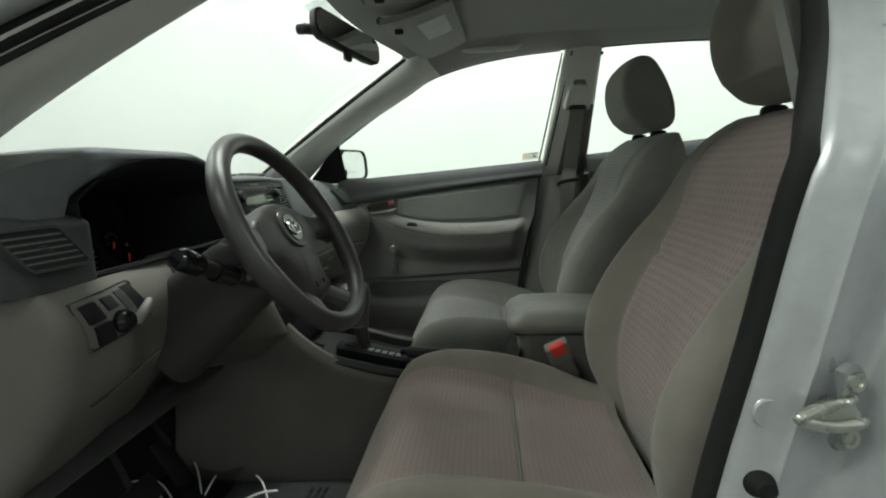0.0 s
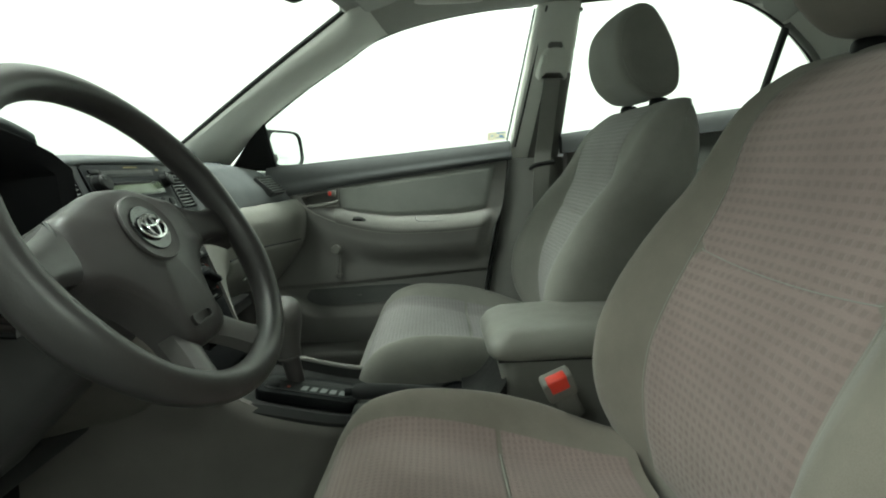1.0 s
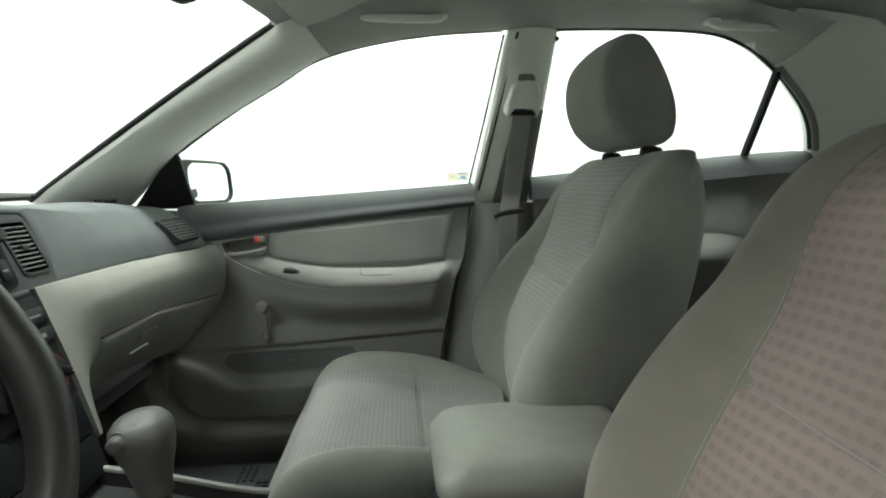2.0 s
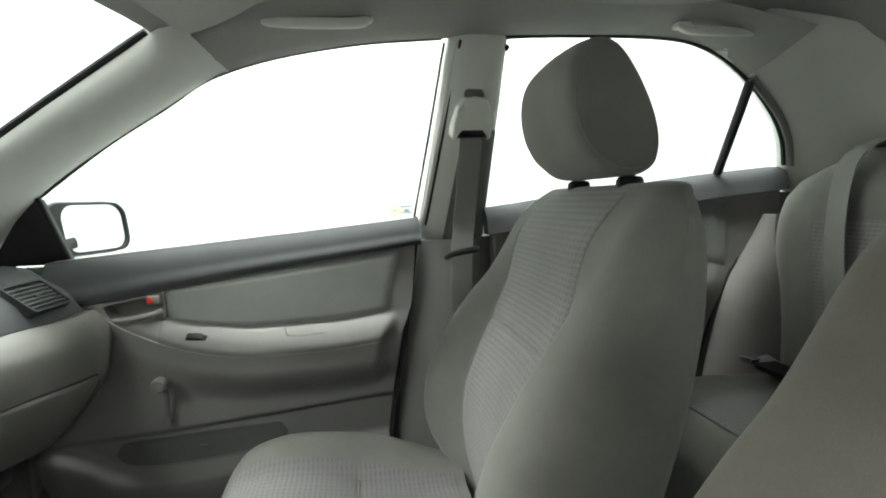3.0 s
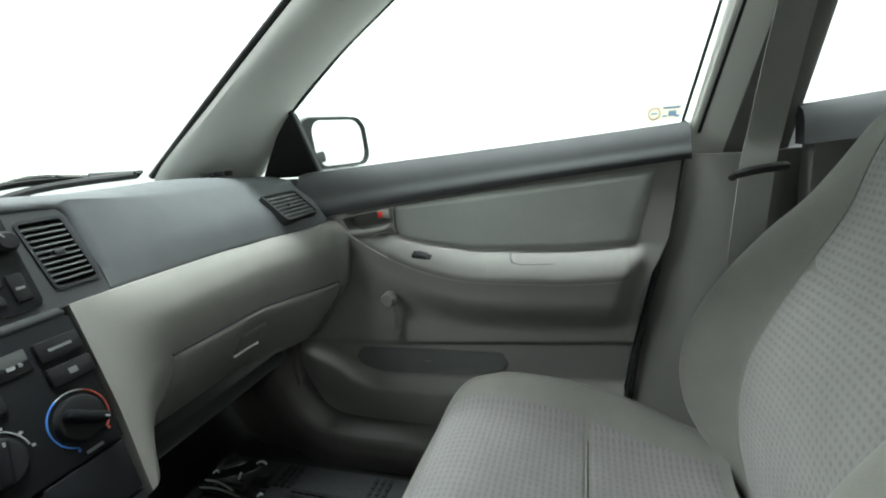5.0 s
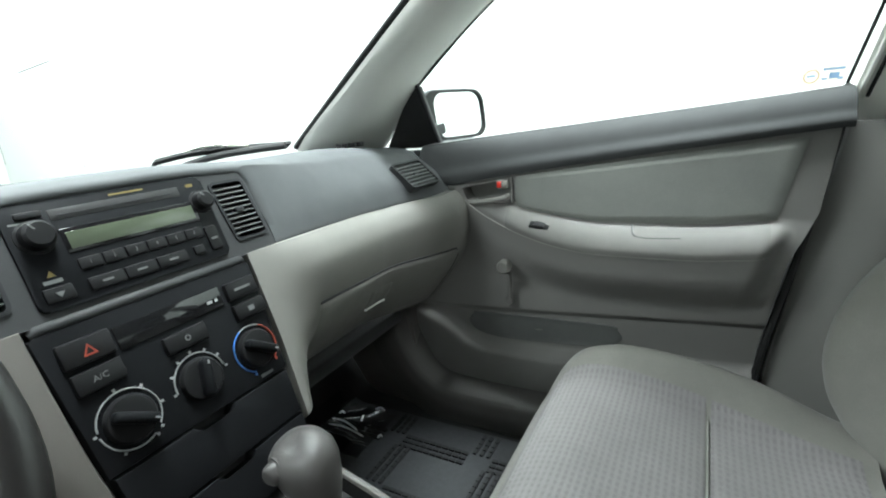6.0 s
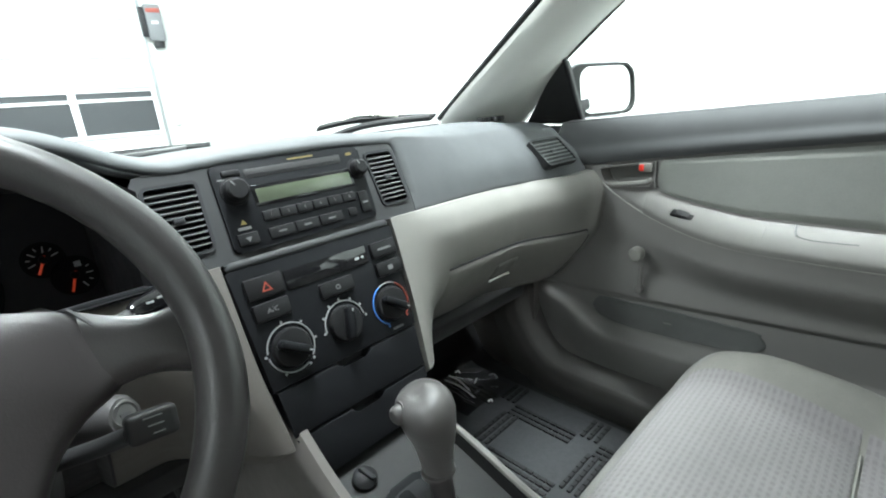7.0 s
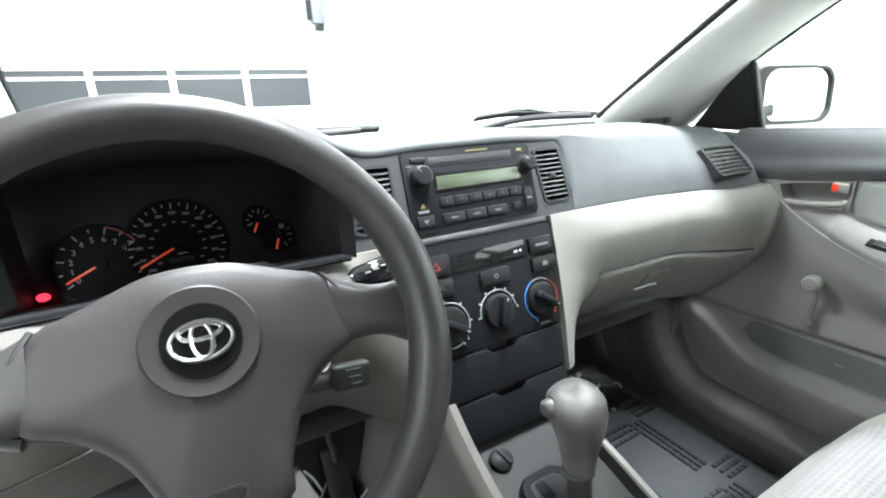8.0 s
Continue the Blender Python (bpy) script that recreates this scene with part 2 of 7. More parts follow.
def part(name, bm, mat, parent=None, label="", angle=40):
    bmesh.ops.recalc_face_normals(bm, faces=bm.faces)
    smooth(bm, angle)
    me = bpy.data.meshes.new(name)
    bm.to_mesh(me)
    bm.free()
    for m in mat if isinstance(mat, (list, tuple)) else [mat]:
        me.materials.append(m)
    ob = new(name, me)
    if parent:
        ob.parent = parent
        if parent.type == "EMPTY":
            ob.matrix_parent_inverse = Matrix.Translation(-parent.location)
    if label:
        ob["label"] = label
    return ob


def thing(name, label, category, group="", kind="", at=(0, 0, 0)):
    ob = new(name)
    ob.empty_display_size = 0.05
    ob.location = at
    return tagged(ob, label, category, group, kind)


def joined(bms):
    out = bmesh.new()
    for b in bms:
        me = bpy.data.meshes.new("tmp")
        b.to_mesh(me)
        b.free()
        out.from_mesh(me)
        bpy.data.meshes.remove(me)
    return out


def moved(bm, m):
    bmesh.ops.transform(bm, matrix=m, verts=bm.verts)
    return bm


def from_data(verts, faces):
    bm = bmesh.new()
    vs = [bm.verts.new(v) for v in verts]
    for f in faces:
        bm.faces.new([vs[i] for i in f])
    return bm


def loft(rings, closed=True, caps=True):
    n = len(rings[0])
    verts = [p for r in rings for p in r]
    faces = []
    for i in range(len(rings) - 1):
        for j in range(n if closed else n - 1):
            k = (j + 1) % n
            faces.append((i * n + j, i * n + k, (i + 1) * n + k, (i + 1) * n + j))
    if caps and closed:
        faces.append(tuple(range(n))[::-1])
        faces.append(tuple((len(rings) - 1) * n + j for j in range(n)))
    return from_data(verts, faces)


def sheet(f, nu, nv, thick=0.0, way=(0, 0, 0)):
    """A curved sheet f(u, v), 0..1 each; with thick, a closed slab that goes on by thick along way."""
    g = [[Vector(f(i / nu, j / nv)) for j in range(nv + 1)] for i in range(nu + 1)]
    if not thick:
        return loft(g, closed=False)
    d = Vector(way).normalized() * thick
    w = nv + 1
    verts = [p for r in g for p in r] + [p + d for r in g for p in r]
    o = (nu + 1) * w
    faces = []
    for i in range(nu):
        for j in range(nv):
            a, b, c, e = i * w + j, i * w + j + 1, (i + 1) * w + j + 1, (i + 1) * w + j
            faces += [(a, b, c, e), (o + e, o + c, o + b, o + a)]
    for i in range(nu):
        for j in (0, nv):
            a, b = i * w + j, (i + 1) * w + j
            faces.append((a, b, o + b, o + a))
    for j in range(nv):
        for i in (0, nu):
            a, b = i * w + j, i * w + j + 1
            faces.append((a, b, o + b, o + a))
    return from_data(verts, faces)


def rbox(x0, x1, y0, y1, z0, z1, r=0.004, seg=2):
    bm = bmesh.new()
    bmesh.ops.create_cube(bm, size=1)
    bmesh.ops.transform(bm, matrix=Matrix.Translation(((x0 + x1) / 2, (y0 + y1) / 2, (z0 + z1) / 2)) @ Matrix.Diagonal((x1 - x0, y1 - y0, z1 - z0, 1)), verts=bm.verts)
    if r:
        r = min(r, 0.49 * min(x1 - x0, y1 - y0, z1 - z0))
        bmesh.ops.bevel(bm, geom=bm.edges[:] + bm.verts[:], offset=r, segments=seg, profile=0.5, affect="EDGES")
    return bm


def slab(poly, z0, z1, r=0.0, seg=2):
    """A flat polygon (x, y) drawn out from z0 to z1, its upper rim rounded by r."""
    bm = bmesh.new()
    lo = [bm.verts.new((x, y, z0)) for x, y in poly]
    hi = [bm.verts.new((x, y, z1)) for x, y in poly]
    n = len(poly)
    bm.faces.new(lo[::-1])
    top = bm.faces.new(hi)
    for i in range(n):
        k = (i + 1) % n
        bm.faces.new((lo[i], lo[k], hi[k], hi[i]))
    if r:
        bmesh.ops.bevel(bm, geom=list(top.edges), offset=r, segments=seg, profile=0.5, affect="EDGES")
    return bm


def holed(outer, holes, z0, z1):
    """A flat plate with openings; its rims go down to z0."""
    bm = bmesh.new()
    edges = []
    for loop in [outer] + holes:
        hi = [bm.verts.new((x, y, z1)) for x, y in loop]
        lo = [bm.verts.new((x, y, z0)) for x, y in loop]
        n = len(loop)
        for i in range(n):
            k = (i + 1) % n
            edges.append(bm.edges.new((hi[i], hi[k])))
        for i in range(n):
            k = (i + 1) % n
            bm.faces.new((lo[i], lo[k], hi[k], hi[i]))
    bmesh.ops.triangle_fill(bm, use_beauty=True, use_dissolve=False, edges=edges)
    return bm


def framed(outer, inner, z0, z1):
    """A frame between two outlines with the same number of corners."""
    n = len(outer)
    verts = [(x, y, z) for ring, z in ((outer, z1), (inner, z1), (inner, z0), (outer, z0)) for x, y in ring]
    faces = []
    for a in range(4):
        b = (a + 1) % 4
        for i in range(n):
            k = (i + 1) % n
            faces.append((a * n + i, a * n + k, b * n + k, b * n + i))
    return from_data(verts, faces)


def rrect(x0, x1, y0, y1, r, n=5):
    pts = []
    for cx, cy, a0 in ((x1 - r, y1 - r, 0), (x0 + r, y1 - r, 90), (x0 + r, y0 + r, 180), (x1 - r, y0 + r, 270)):
        for i in range(n + 1):
            a = radians(a0 + 90 * i / n)
            pts.append((cx + r * math.cos(a), cy + r * math.sin(a)))
    return pts


def tube(points, radius, n=12, caps=True):
    """A round bar along points; radius a number or one for each point."""
    pts = [Vector(p) for p in points]
    rs = radius if isinstance(radius, (list, tuple)) else [radius] * len(pts)
    rings = []
    up = None
    for i, p in enumerate(pts):
        d = (pts[min(i + 1, len(pts) - 1)] - pts[max(i - 1, 0)]).normalized()
        if up is None:
            up = d.orthogonal().normalized()
        up = (up - d * up.dot(d)).normalized()
        side = d.cross(up)
        rings.append([p + rs[i] * (math.cos(2 * math.pi * k / n) * up + math.sin(2 * math.pi * k / n) * side) for k in range(n)])
    return loft(rings, True, caps)


def lathe(profile, n=24):
    """Turns (radius, height) about z."""
    rings = [[(r * math.cos(2 * math.pi * k / n), r * math.sin(2 * math.pi * k / n), h) for k in range(n)] for r, h in profile]
    return loft(rings)


def strap(points, width, thick, across):
    """A flat band along points."""
    a = Vector(across).normalized() * width / 2
    rings = []
    pts = [Vector(p) for p in points]
    for i, p in enumerate(pts):
        d = (pts[min(i + 1, len(pts) - 1)] - pts[max(i - 1, 0)]).normalized()
        nrm = d.cross(a).normalized() * thick / 2
        rings.append([p - a - nrm, p + a - nrm, p + a + nrm, p - a + nrm])
    return loft(rings)


def spline(points, n):
    """A smooth curve through points, n steps to each stretch."""
    ps = [Vector(p) for p in points]
    out = []
    for i in range(len(ps) - 1):
        a, b, c, d = ps[max(i - 1, 0)], ps[i], ps[i + 1], ps[min(i + 2, len(ps) - 1)]
        for k in range(n):
            t = k / n
            out.append(0.5 * ((2 * b) + (c - a) * t + (2 * a - 5 * b + 4 * c - d) * t * t + (3 * b - a - 3 * c + d) * t ** 3))
    return out + [ps[-1]]


def lerp(table, x):
    """Smooth value at x of a table of (x, value)."""
    n = len(table)
    if x <= table[0][0]:
        return table[0][1]
    if x >= table[-1][0]:
        return table[-1][1]

    def rise(i):
        return (table[i + 1][1] - table[i][1]) / (table[i + 1][0] - table[i][0])

    def slope(i):
        if i == 0:
            return rise(0)
        if i == n - 1:
            return rise(n - 2)
        a, b = rise(i - 1), rise(i)
        return 2 * a * b / (a + b) if a * b > 0 else 0.0
    i = max(k for k in range(n - 1) if table[k][0] <= x)
    (x0, v0), (x1, v1) = table[i], table[i + 1]
    h = x1 - x0
    t = (x - x0) / h
    return (1 + 2 * t) * (1 - t) ** 2 * v0 + t * (1 - t) ** 2 * h * slope(i) + t * t * (3 - 2 * t) * v1 + t * t * (t - 1) * h * slope(i + 1)


def ease(t):
    t = max(0.0, min(1.0, t))
    return t * t * (3 - 2 * t)


def text_on(name, body, size, m, mat, parent, depth=0.0003):
    cu = bpy.data.curves.new(name, "FONT")
    cu.body, cu.size, cu.extrude, cu.align_x, cu.align_y, cu.resolution_u = body, size, depth, "CENTER", "CENTER", 2
    tmp = bpy.data.objects.new("tmp", cu)
    scene.collection.objects.link(tmp)
    me = bpy.data.meshes.new_from_object(tmp.evaluated_get(bpy.context.evaluated_depsgraph_get()))
    bpy.data.objects.remove(tmp)
    bpy.data.curves.remove(cu)
    bm = bmesh.new()
    bm.from_mesh(me)
    bpy.data.meshes.remove(me)
    moved(bm, m)
    return part(name, bm, mat, parent)


# ---- garage ----
def structure(name, bm, mat, label, category):
    return tagged(part(name, bm, mat), label, category, kind="structure")


FRONT_X, SIDE_Y, BACK_X, LEFT_Y, TOP_Z = -8.83, 1.90, 7.0, -8.0, 4.5
structure("ground", moved(rbox(FRONT_X - 0.3, BACK_X + 0.3, LEFT_Y - 0.3, SIDE_Y + 0.3, GROUND - 0.2, GROUND, 0), GARAGE), M["concrete"], "dark grey sealed concrete garage floor", "floor")
structure("ceiling", moved(rbox(FRONT_X - 0.3, BACK_X + 0.3, LEFT_Y - 0.3, SIDE_Y + 0.3, TOP_Z, TOP_Z + 0.2, 0), GARAGE), M["wall"], "white painted garage ceiling", "ceiling")
wall_east = structure("wall_east", moved(rbox(FRONT_X - 0.3, BACK_X + 0.3, SIDE_Y, SIDE_Y + 0.3, GROUND, TOP_Z, 0), GARAGE), M["wall"], "white painted concrete block garage wall", "wall")
for x0, x1, z, tall in ((-0.13, -0.07, 1.64, 0.006), (-0.20, -0.01, 1.455, 0.007), (-0.16, 0.06, 1.285, 0.008), (0.16, 0.30, 1.29, 0.008), (-0.74, -0.63, 1.265, 0.006)):
    part("paint_ridge", moved(rbox(x0, x1, SIDE_Y - 0.0012, SIDE_Y + 0.002, z, z + tall, 0), GARAGE), M["wall"], wall_east)
for x0, x1, z, tall in ((-7.17, -6.15, 2.015, 0.014), (-8.60, -8.43, 2.74, 0.012), (-8.76, -8.74, 0.97, 0.5), (-6.08, -6.02, 0.9, 0.012)):
    part("scuff", moved(rbox(x0, x1, SIDE_Y - 0.003, SIDE_Y + 0.002, z, z + tall, 0), GARAGE), M["opener"], wall_east, "thin grey scuff")
structure("wall_west", moved(rbox(FRONT_X - 0.3, BACK_X + 0.3, LEFT_Y - 0.3, LEFT_Y, GROUND, TOP_Z, 0), GARAGE), M["wall"], "white painted garage wall", "wall")
structure("wall_south", moved(rbox(BACK_X, BACK_X + 0.3, LEFT_Y, SIDE_Y, GROUND, TOP_Z, 0), GARAGE), M["wall"], "white painted garage end wall", "wall")
DOOR_Y0, DOOR_Y1, DOOR_TOP = -4.20, 1.31, 3.6
north = [rbox(FRONT_X - 0.3, FRONT_X, DOOR_Y1, SIDE_Y, GROUND, TOP_Z, 0), rbox(FRONT_X - 0.3, FRONT_X, LEFT_Y, DOOR_Y0, GROUND, TOP_Z, 0), rbox(FRONT_X - 0.3, FRONT_X, DOOR_Y0, DOOR_Y1, DOOR_TOP, TOP_Z, 0)]
structure("wall_north", moved(joined(north), GARAGE), M["wall"], "white painted wall round the garage door", "wall")


def garage_door():
    """Sectional overhead door: sections with a row of windows, rails and a side track."""
    d = tagged(thing("door_1", "white sectional overhead garage door with a row of dark windows", "garage door"), kind="structure")
    x = FRONT_X - 0.09
    z = GROUND
    heights = [0.48, 0.44, 0.73, 0.44, 0.55, 0.55, 0.53]
    for i, h in enumerate(heights):
        z1 = z + h
        if i == 2:
            lo, hi = z + 0.02, z1 - 0.02
            part("section", moved(joined([rbox(x, x + 0.045, DOOR_Y0, DOOR_Y1, z + 0.004, z + 0.02, 0.003), rbox(x, x + 0.045, DOOR_Y0, DOOR_Y1, z1 - 0.02, z1 - 0.004, 0.003)]), GARAGE), M["door_white"], d)
            n = 5
            w = (DOOR_Y1 - DOOR_Y0) / n
            for k in range(n):
                a, b = DOOR_Y0 + k * w, DOOR_Y0 + (k + 1) * w
                fr = framed([(a, lo), (b, lo), (b, hi), (a, hi)], [(a + 0.05, WIN_Z0), (b - 0.05, WIN_Z0), (b - 0.05, WIN_Z1), (a + 0.05, WIN_Z1)], 0.0, 0.045)
                m = GARAGE @ Matrix.Translation((x, 0, 0)) @ Matrix(((0, 0, 1, 0), (1, 0, 0, 0), (0, 1, 0, 0), (0, 0, 0, 1)))
                win = part("window", moved(fr, m), M["door_white"], d)
                part("pane", moved(rbox(x + 0.015, x + 0.022, a + 0.05, b - 0.05, WIN_Z0, WIN_Z1, 0), GARAGE), M["pane_dark"], win)
                part("glazing_bar", moved(rbox(x + 0.022, x + 0.046, a + 0.03, b - 0.03, WIN_BAR, WIN_BAR + 0.05, 0.003), GARAGE), M["door_white"], win)
        else:
            part("section", moved(joined([rbox(x, x + 0.04, DOOR_Y0, DOOR_Y1, z + 0.004, z1 - 0.004, 0.006), rbox(x + 0.035, x + 0.05, DOOR_Y0, DOOR_Y1, z + h * 0.48, z + h * 0.52, 0.004)]), GARAGE), M["door_white"], d)
        part("hinge_line", moved(rbox(x + 0.04, x + 0.053, DOOR_Y0, DOOR_Y1, z1 - 0.012, z1 + 0.004, 0), GARAGE), M["rail_grey"], d)
        z = z1
    for y in (DOOR_Y1 + 0.01, DOOR_Y0 - 0.05):
        part("track", moved(rbox(x + 0.10, x + 0.16, y, y + 0.035, GROUND, DOOR_TOP, 0.004), GARAGE), M["rail_grey"], d, "galvanised steel track")
    return d


WIN_Z0, WIN_Z1, WIN_BAR = 0.86, 1.475, 1.335
garage_door()


def door_opener():
    o = thing("door_opener", "dark grey wall-mounted garage door opener with a red stripe", "opener")
    x = FRONT_X + 0.02
    y = DOOR_Y1 + 0.09
    part("housing", moved(rbox(x, x + 0.12, y, y + 0.22, 2.20, 2.72, 0.02), GARAGE), M["opener"], o)
    part("stripe", moved(rbox(x + 0.12, x + 0.124, y + 0.015, y + 0.205, 2.60, 2.66, 0.001), GARAGE), M["ink_red"], o)
    part("sticker", moved(rbox(x + 0.12, x + 0.124, y + 0.06, y + 0.16, 2.44, 2.48, 0.001), GARAGE), M["white"], o)
    part("bracket", moved(rbox(x, x + 0.08, y - 0.08, y, 2.26, 2.68, 0.006), GARAGE), M["button"], o)
    part("plug", moved(rbox(x, x + 0.09, y + 0.05, y + 0.19, 2.10, 2.20, 0.01), GARAGE), M["button"], o)
    part("cable", moved(tube(spline([(x + 0.03, y + 0.22, 2.6), (x + 0.04, y + 0.33, 2.5), (x + 0.04, y + 0.31, 2.36), (x + 0.03, y + 0.22, 2.28)], 5), 0.006, 6), GARAGE), M["white"], o)
    return o


door_opener()
outlet = thing("wall_outlet", "small white electrical outlet box with a cable", "outlet")
part("box", moved(rbox(FRONT_X, FRONT_X + 0.05, DOOR_Y1 + 0.17, DOOR_Y1 + 0.27, 0.92, 1.12, 0.006), GARAGE), M["white"], outlet)
part("conduit", moved(tube([(FRONT_X + 0.02, DOOR_Y1 + 0.22, 0.92), (FRONT_X + 0.02, DOOR_Y1 + 0.22, GROUND)], 0.01, 8), GARAGE), M["white"], outlet)

# fittings added to go with the unseen lamps
for lx, ly, lk in LAMPS:
    f = thing("ceiling_light", "unseen white tube fitting added on the garage ceiling", "ceiling light", "garage ceiling lights")
    part("housing", moved(rbox(lx - 0.66, lx + 0.66, ly - 0.15, ly + 0.15, LAMP_Z - 0.02, TOP_Z, 0.01), GARAGE), M["white"], f)
    for dy in (-0.07, 0.07):
        part("fluorescent_tube", moved(tube([(lx - 0.6, ly + dy, LAMP_Z - 0.03), (lx + 0.6, ly + dy, LAMP_Z - 0.03)], 0.013, 8), GARAGE), M["tube"], f)


# ---- car shell ----
def side_y(z):
    """Inner face of the upper body side, leaning in towards the roof."""
    return 1.418 - 0.6 * z


FRONT_WIN = [(-0.55, 1.035), (-0.395, 1.162), (-0.22, 1.264), (-0.075, 1.337), (0.02, 1.386), (0.15, 1.421), (0.32, 1.446), (0.49, 1.457)]
REAR_WIN = [(0.64, 1.463), (0.98, 1.466), (1.13, 1.444), (1.257, 1.39), (1.381, 1.313), (1.458, 1.247), (1.51, 1.178)]


def belt_z(x):
    return lerp([(-0.45, 1.018), (0.446, 1.08), (1.32, 1.163), (1.6, 1.18)], x)


def on_side(pts, s):
    return [Vector((x, s * side_y(z), z)) for x, z in pts]


def between(a, b, bulge, n_along, n_across, s, thick=0.03, fade=0.0):
    """A rounded trim strip between two edges, swelling inwards by bulge."""
    A, B = spline(a, 4), spline(b, 4)

    def pick(c, u):
        q = u * (len(c) - 1)
        i = min(int(q), len(c) - 2)
        return c[i].lerp(c[i + 1], q - i)

    def f(u, v):
        p = pick(A, u).lerp(pick(B, u), v)
        k = bulge * math.sin(math.pi * v) ** 0.6 * (1 - fade * ease((u - 0.70) / 0.30))
        return p + Vector((0.1, -s * 0.85, -0.5)).normalized() * k
    return sheet(f, n_along, n_across, thick, (-0.05, s, 0.35))


WS_EDGE = [(-0.69, 0.60, 1.02), (-0.667, 0.571, 1.043), (-0.45, 0.548, 1.19), (-0.25, 0.522, 1.318), (-0.048, 0.495, 1.442)]
for s, side in ((1, "right"), (-1, "left")):
    ws = [(x, s * y, z) for x, y, z in WS_EDGE[1:]]
    top = [(0.0, s * 0.468, 1.464)]
    pil = thing("pillar_trim", "light grey moulded windscreen pillar trim", "pillar trim", "pillar trims", "structure", at=(-0.5, s * 0.62, 1.04))
    part("cover", between([(-0.70, s * 0.612, 0.98)] + ws + top, on_side([(-0.63, 0.975)] + FRONT_WIN[:5] + [(0.06, 1.399)], s), 0.034, 32, 14, s, 0.03, 0.75), M["trim"], pil)
    edge = spline(ws, 6)
    part("windscreen_seal", tube([p + Vector((-0.008, s * 0.002, 0.004)) for p in edge], 0.007, 8), M["rubber"], pil, "black rubber seal")
    sailt = thing("mirror_sail", "black triangular mirror sail panel at the front of the window", "trim panel", "mirror sails", "structure", at=(-0.45, s * 0.78, 1.03)) if s > 0 else None
    if sailt:
        tri = [(-0.56, 1.012), (-0.388, 1.012), (-0.388, 1.165), (-0.42, 1.15)]
        bm = from_data([(x, side_y(z) - d, z) for d in (0.004, -0.02) for x, z in tri], [(0, 1, 2, 3), (7, 6, 5, 4), (0, 4, 5, 1), (1, 5, 6, 2), (2, 6, 7, 3), (3, 7, 4, 0)])
        part("panel", bm, M["black"], sailt)
        part("rim", tube([(-0.386, side_y(1.01) - 0.006, 1.01), (-0.386, side_y(1.17) - 0.006, 1.17)], 0.006, 8), M["rubber"], sailt)

    rail = thing("roof_rail_trim", "light grey cloth-covered roof rail above the side windows", "roof trim", "roof rails", "structure", at=(0.6, s * 0.5, 1.46))
    low = on_side(FRONT_WIN[3:] + REAR_WIN[:4], s)
    upper = [Vector((p.x, s * (0.40 if p.x > 0.1 else 0.40 + (0.1 - p.x) * 0.8), 1.492 - 0.02 * ease((0.25 - p.x) / 0.3) - 0.05 * ease((p.x - 0.95) / 0.4))) for p in low]
    part("cover", between(low, upper, 0.006, 30, 6, s), M["roof"], rail)
    seal = spline(on_side(FRONT_WIN[1:], s), 5)
    part("door_seal", tube([p + Vector((0, s * 0.004, 0.002)) for p in seal], 0.0045, 8), M["rubber"], rail, "black rubber door seal")
    seal = spline(on_side([(0.637, 1.44)] + REAR_WIN, s), 5)
    part("door_seal", tube([p + Vector((0, s * 0.004, 0.002)) for p in seal], 0.007, 8), M["rubber"], rail, "black rubber door seal")

    cp = thing("rear_pillar_trim", "light grey moulded rear pillar trim beside the back window", "pillar trim", "pillar trims", "structure", at=(1.6, s * 0.6, 1.15))
    a = on_side(REAR_WIN[2:] + [(1.56, 1.10)], s)
    b = [(1.16, s * 0.40, 1.478), (1.42, s * 0.42, 1.455), (1.62, s * 0.45, 1.375), (1.74, s * 0.48, 1.29), (1.84, s * 0.50, 1.21), (1.9, s * 0.52, 1.12)]
    part("cover", between(a, b, 0.012, 18, 8, s), M["trim"], cp)
    # quarter window: division bar and frame
    bar = [(1.298, belt_z(1.3)), (1.275, 1.39)]
    part("division_bar", tube(on_side(bar, s), 0.012, 8), M["rubber"], cp, "black window division bar")
    part("frame", tube([p + Vector((0.012, -s * 0.004, 0)) for p in spline(on_side(REAR_WIN[3:], s), 5)], 0.011, 8), M["trim_low"], cp)


def pillar_b(s):
    """Middle pillar: a pale upper cover and a darker lower cover."""
    p = thing("door_pillar_trim", "grey two-piece door pillar trim between the side windows", "pillar trim", "pillar trims", "structure", at=(0.55, s * 0.74, 0.3))

    def up(u, v):
        z = 1.462 - (1.462 - 1.015) * u
        x0 = 0.452 + (z - 1.06) * 0.14
        x1 = 0.632
        x = x0 + (x1 - x0) * v
        return Vector((x, s * (side_y(z) - 0.035 * ease((1.485 - z) / 0.06) * math.sin(math.pi * v) ** 0.5), z))
    part("upper_cover", sheet(up, 14, 12, 0.03, (0, s, 0.3)), M["trim"], p)

    def low(u, v):
        z = 1.02 - 0.84 * u
        x0 = lerp([(0.18, 0.33), (0.573, 0.372), (1.01, 0.452)], z)
        x = x0 + (0.66 - x0) * v
        return Vector((x, s * (0.775 - 0.055 * math.sin(math.pi * min(1, v * 1.15 + 0.02)) ** 0.5 - 0.02 * u), z))
    part("lower_cover", sheet(low, 14, 12, 0.03, (0, s, 0)), M["trim_low"], p, "darker grey lower cover")
    return p


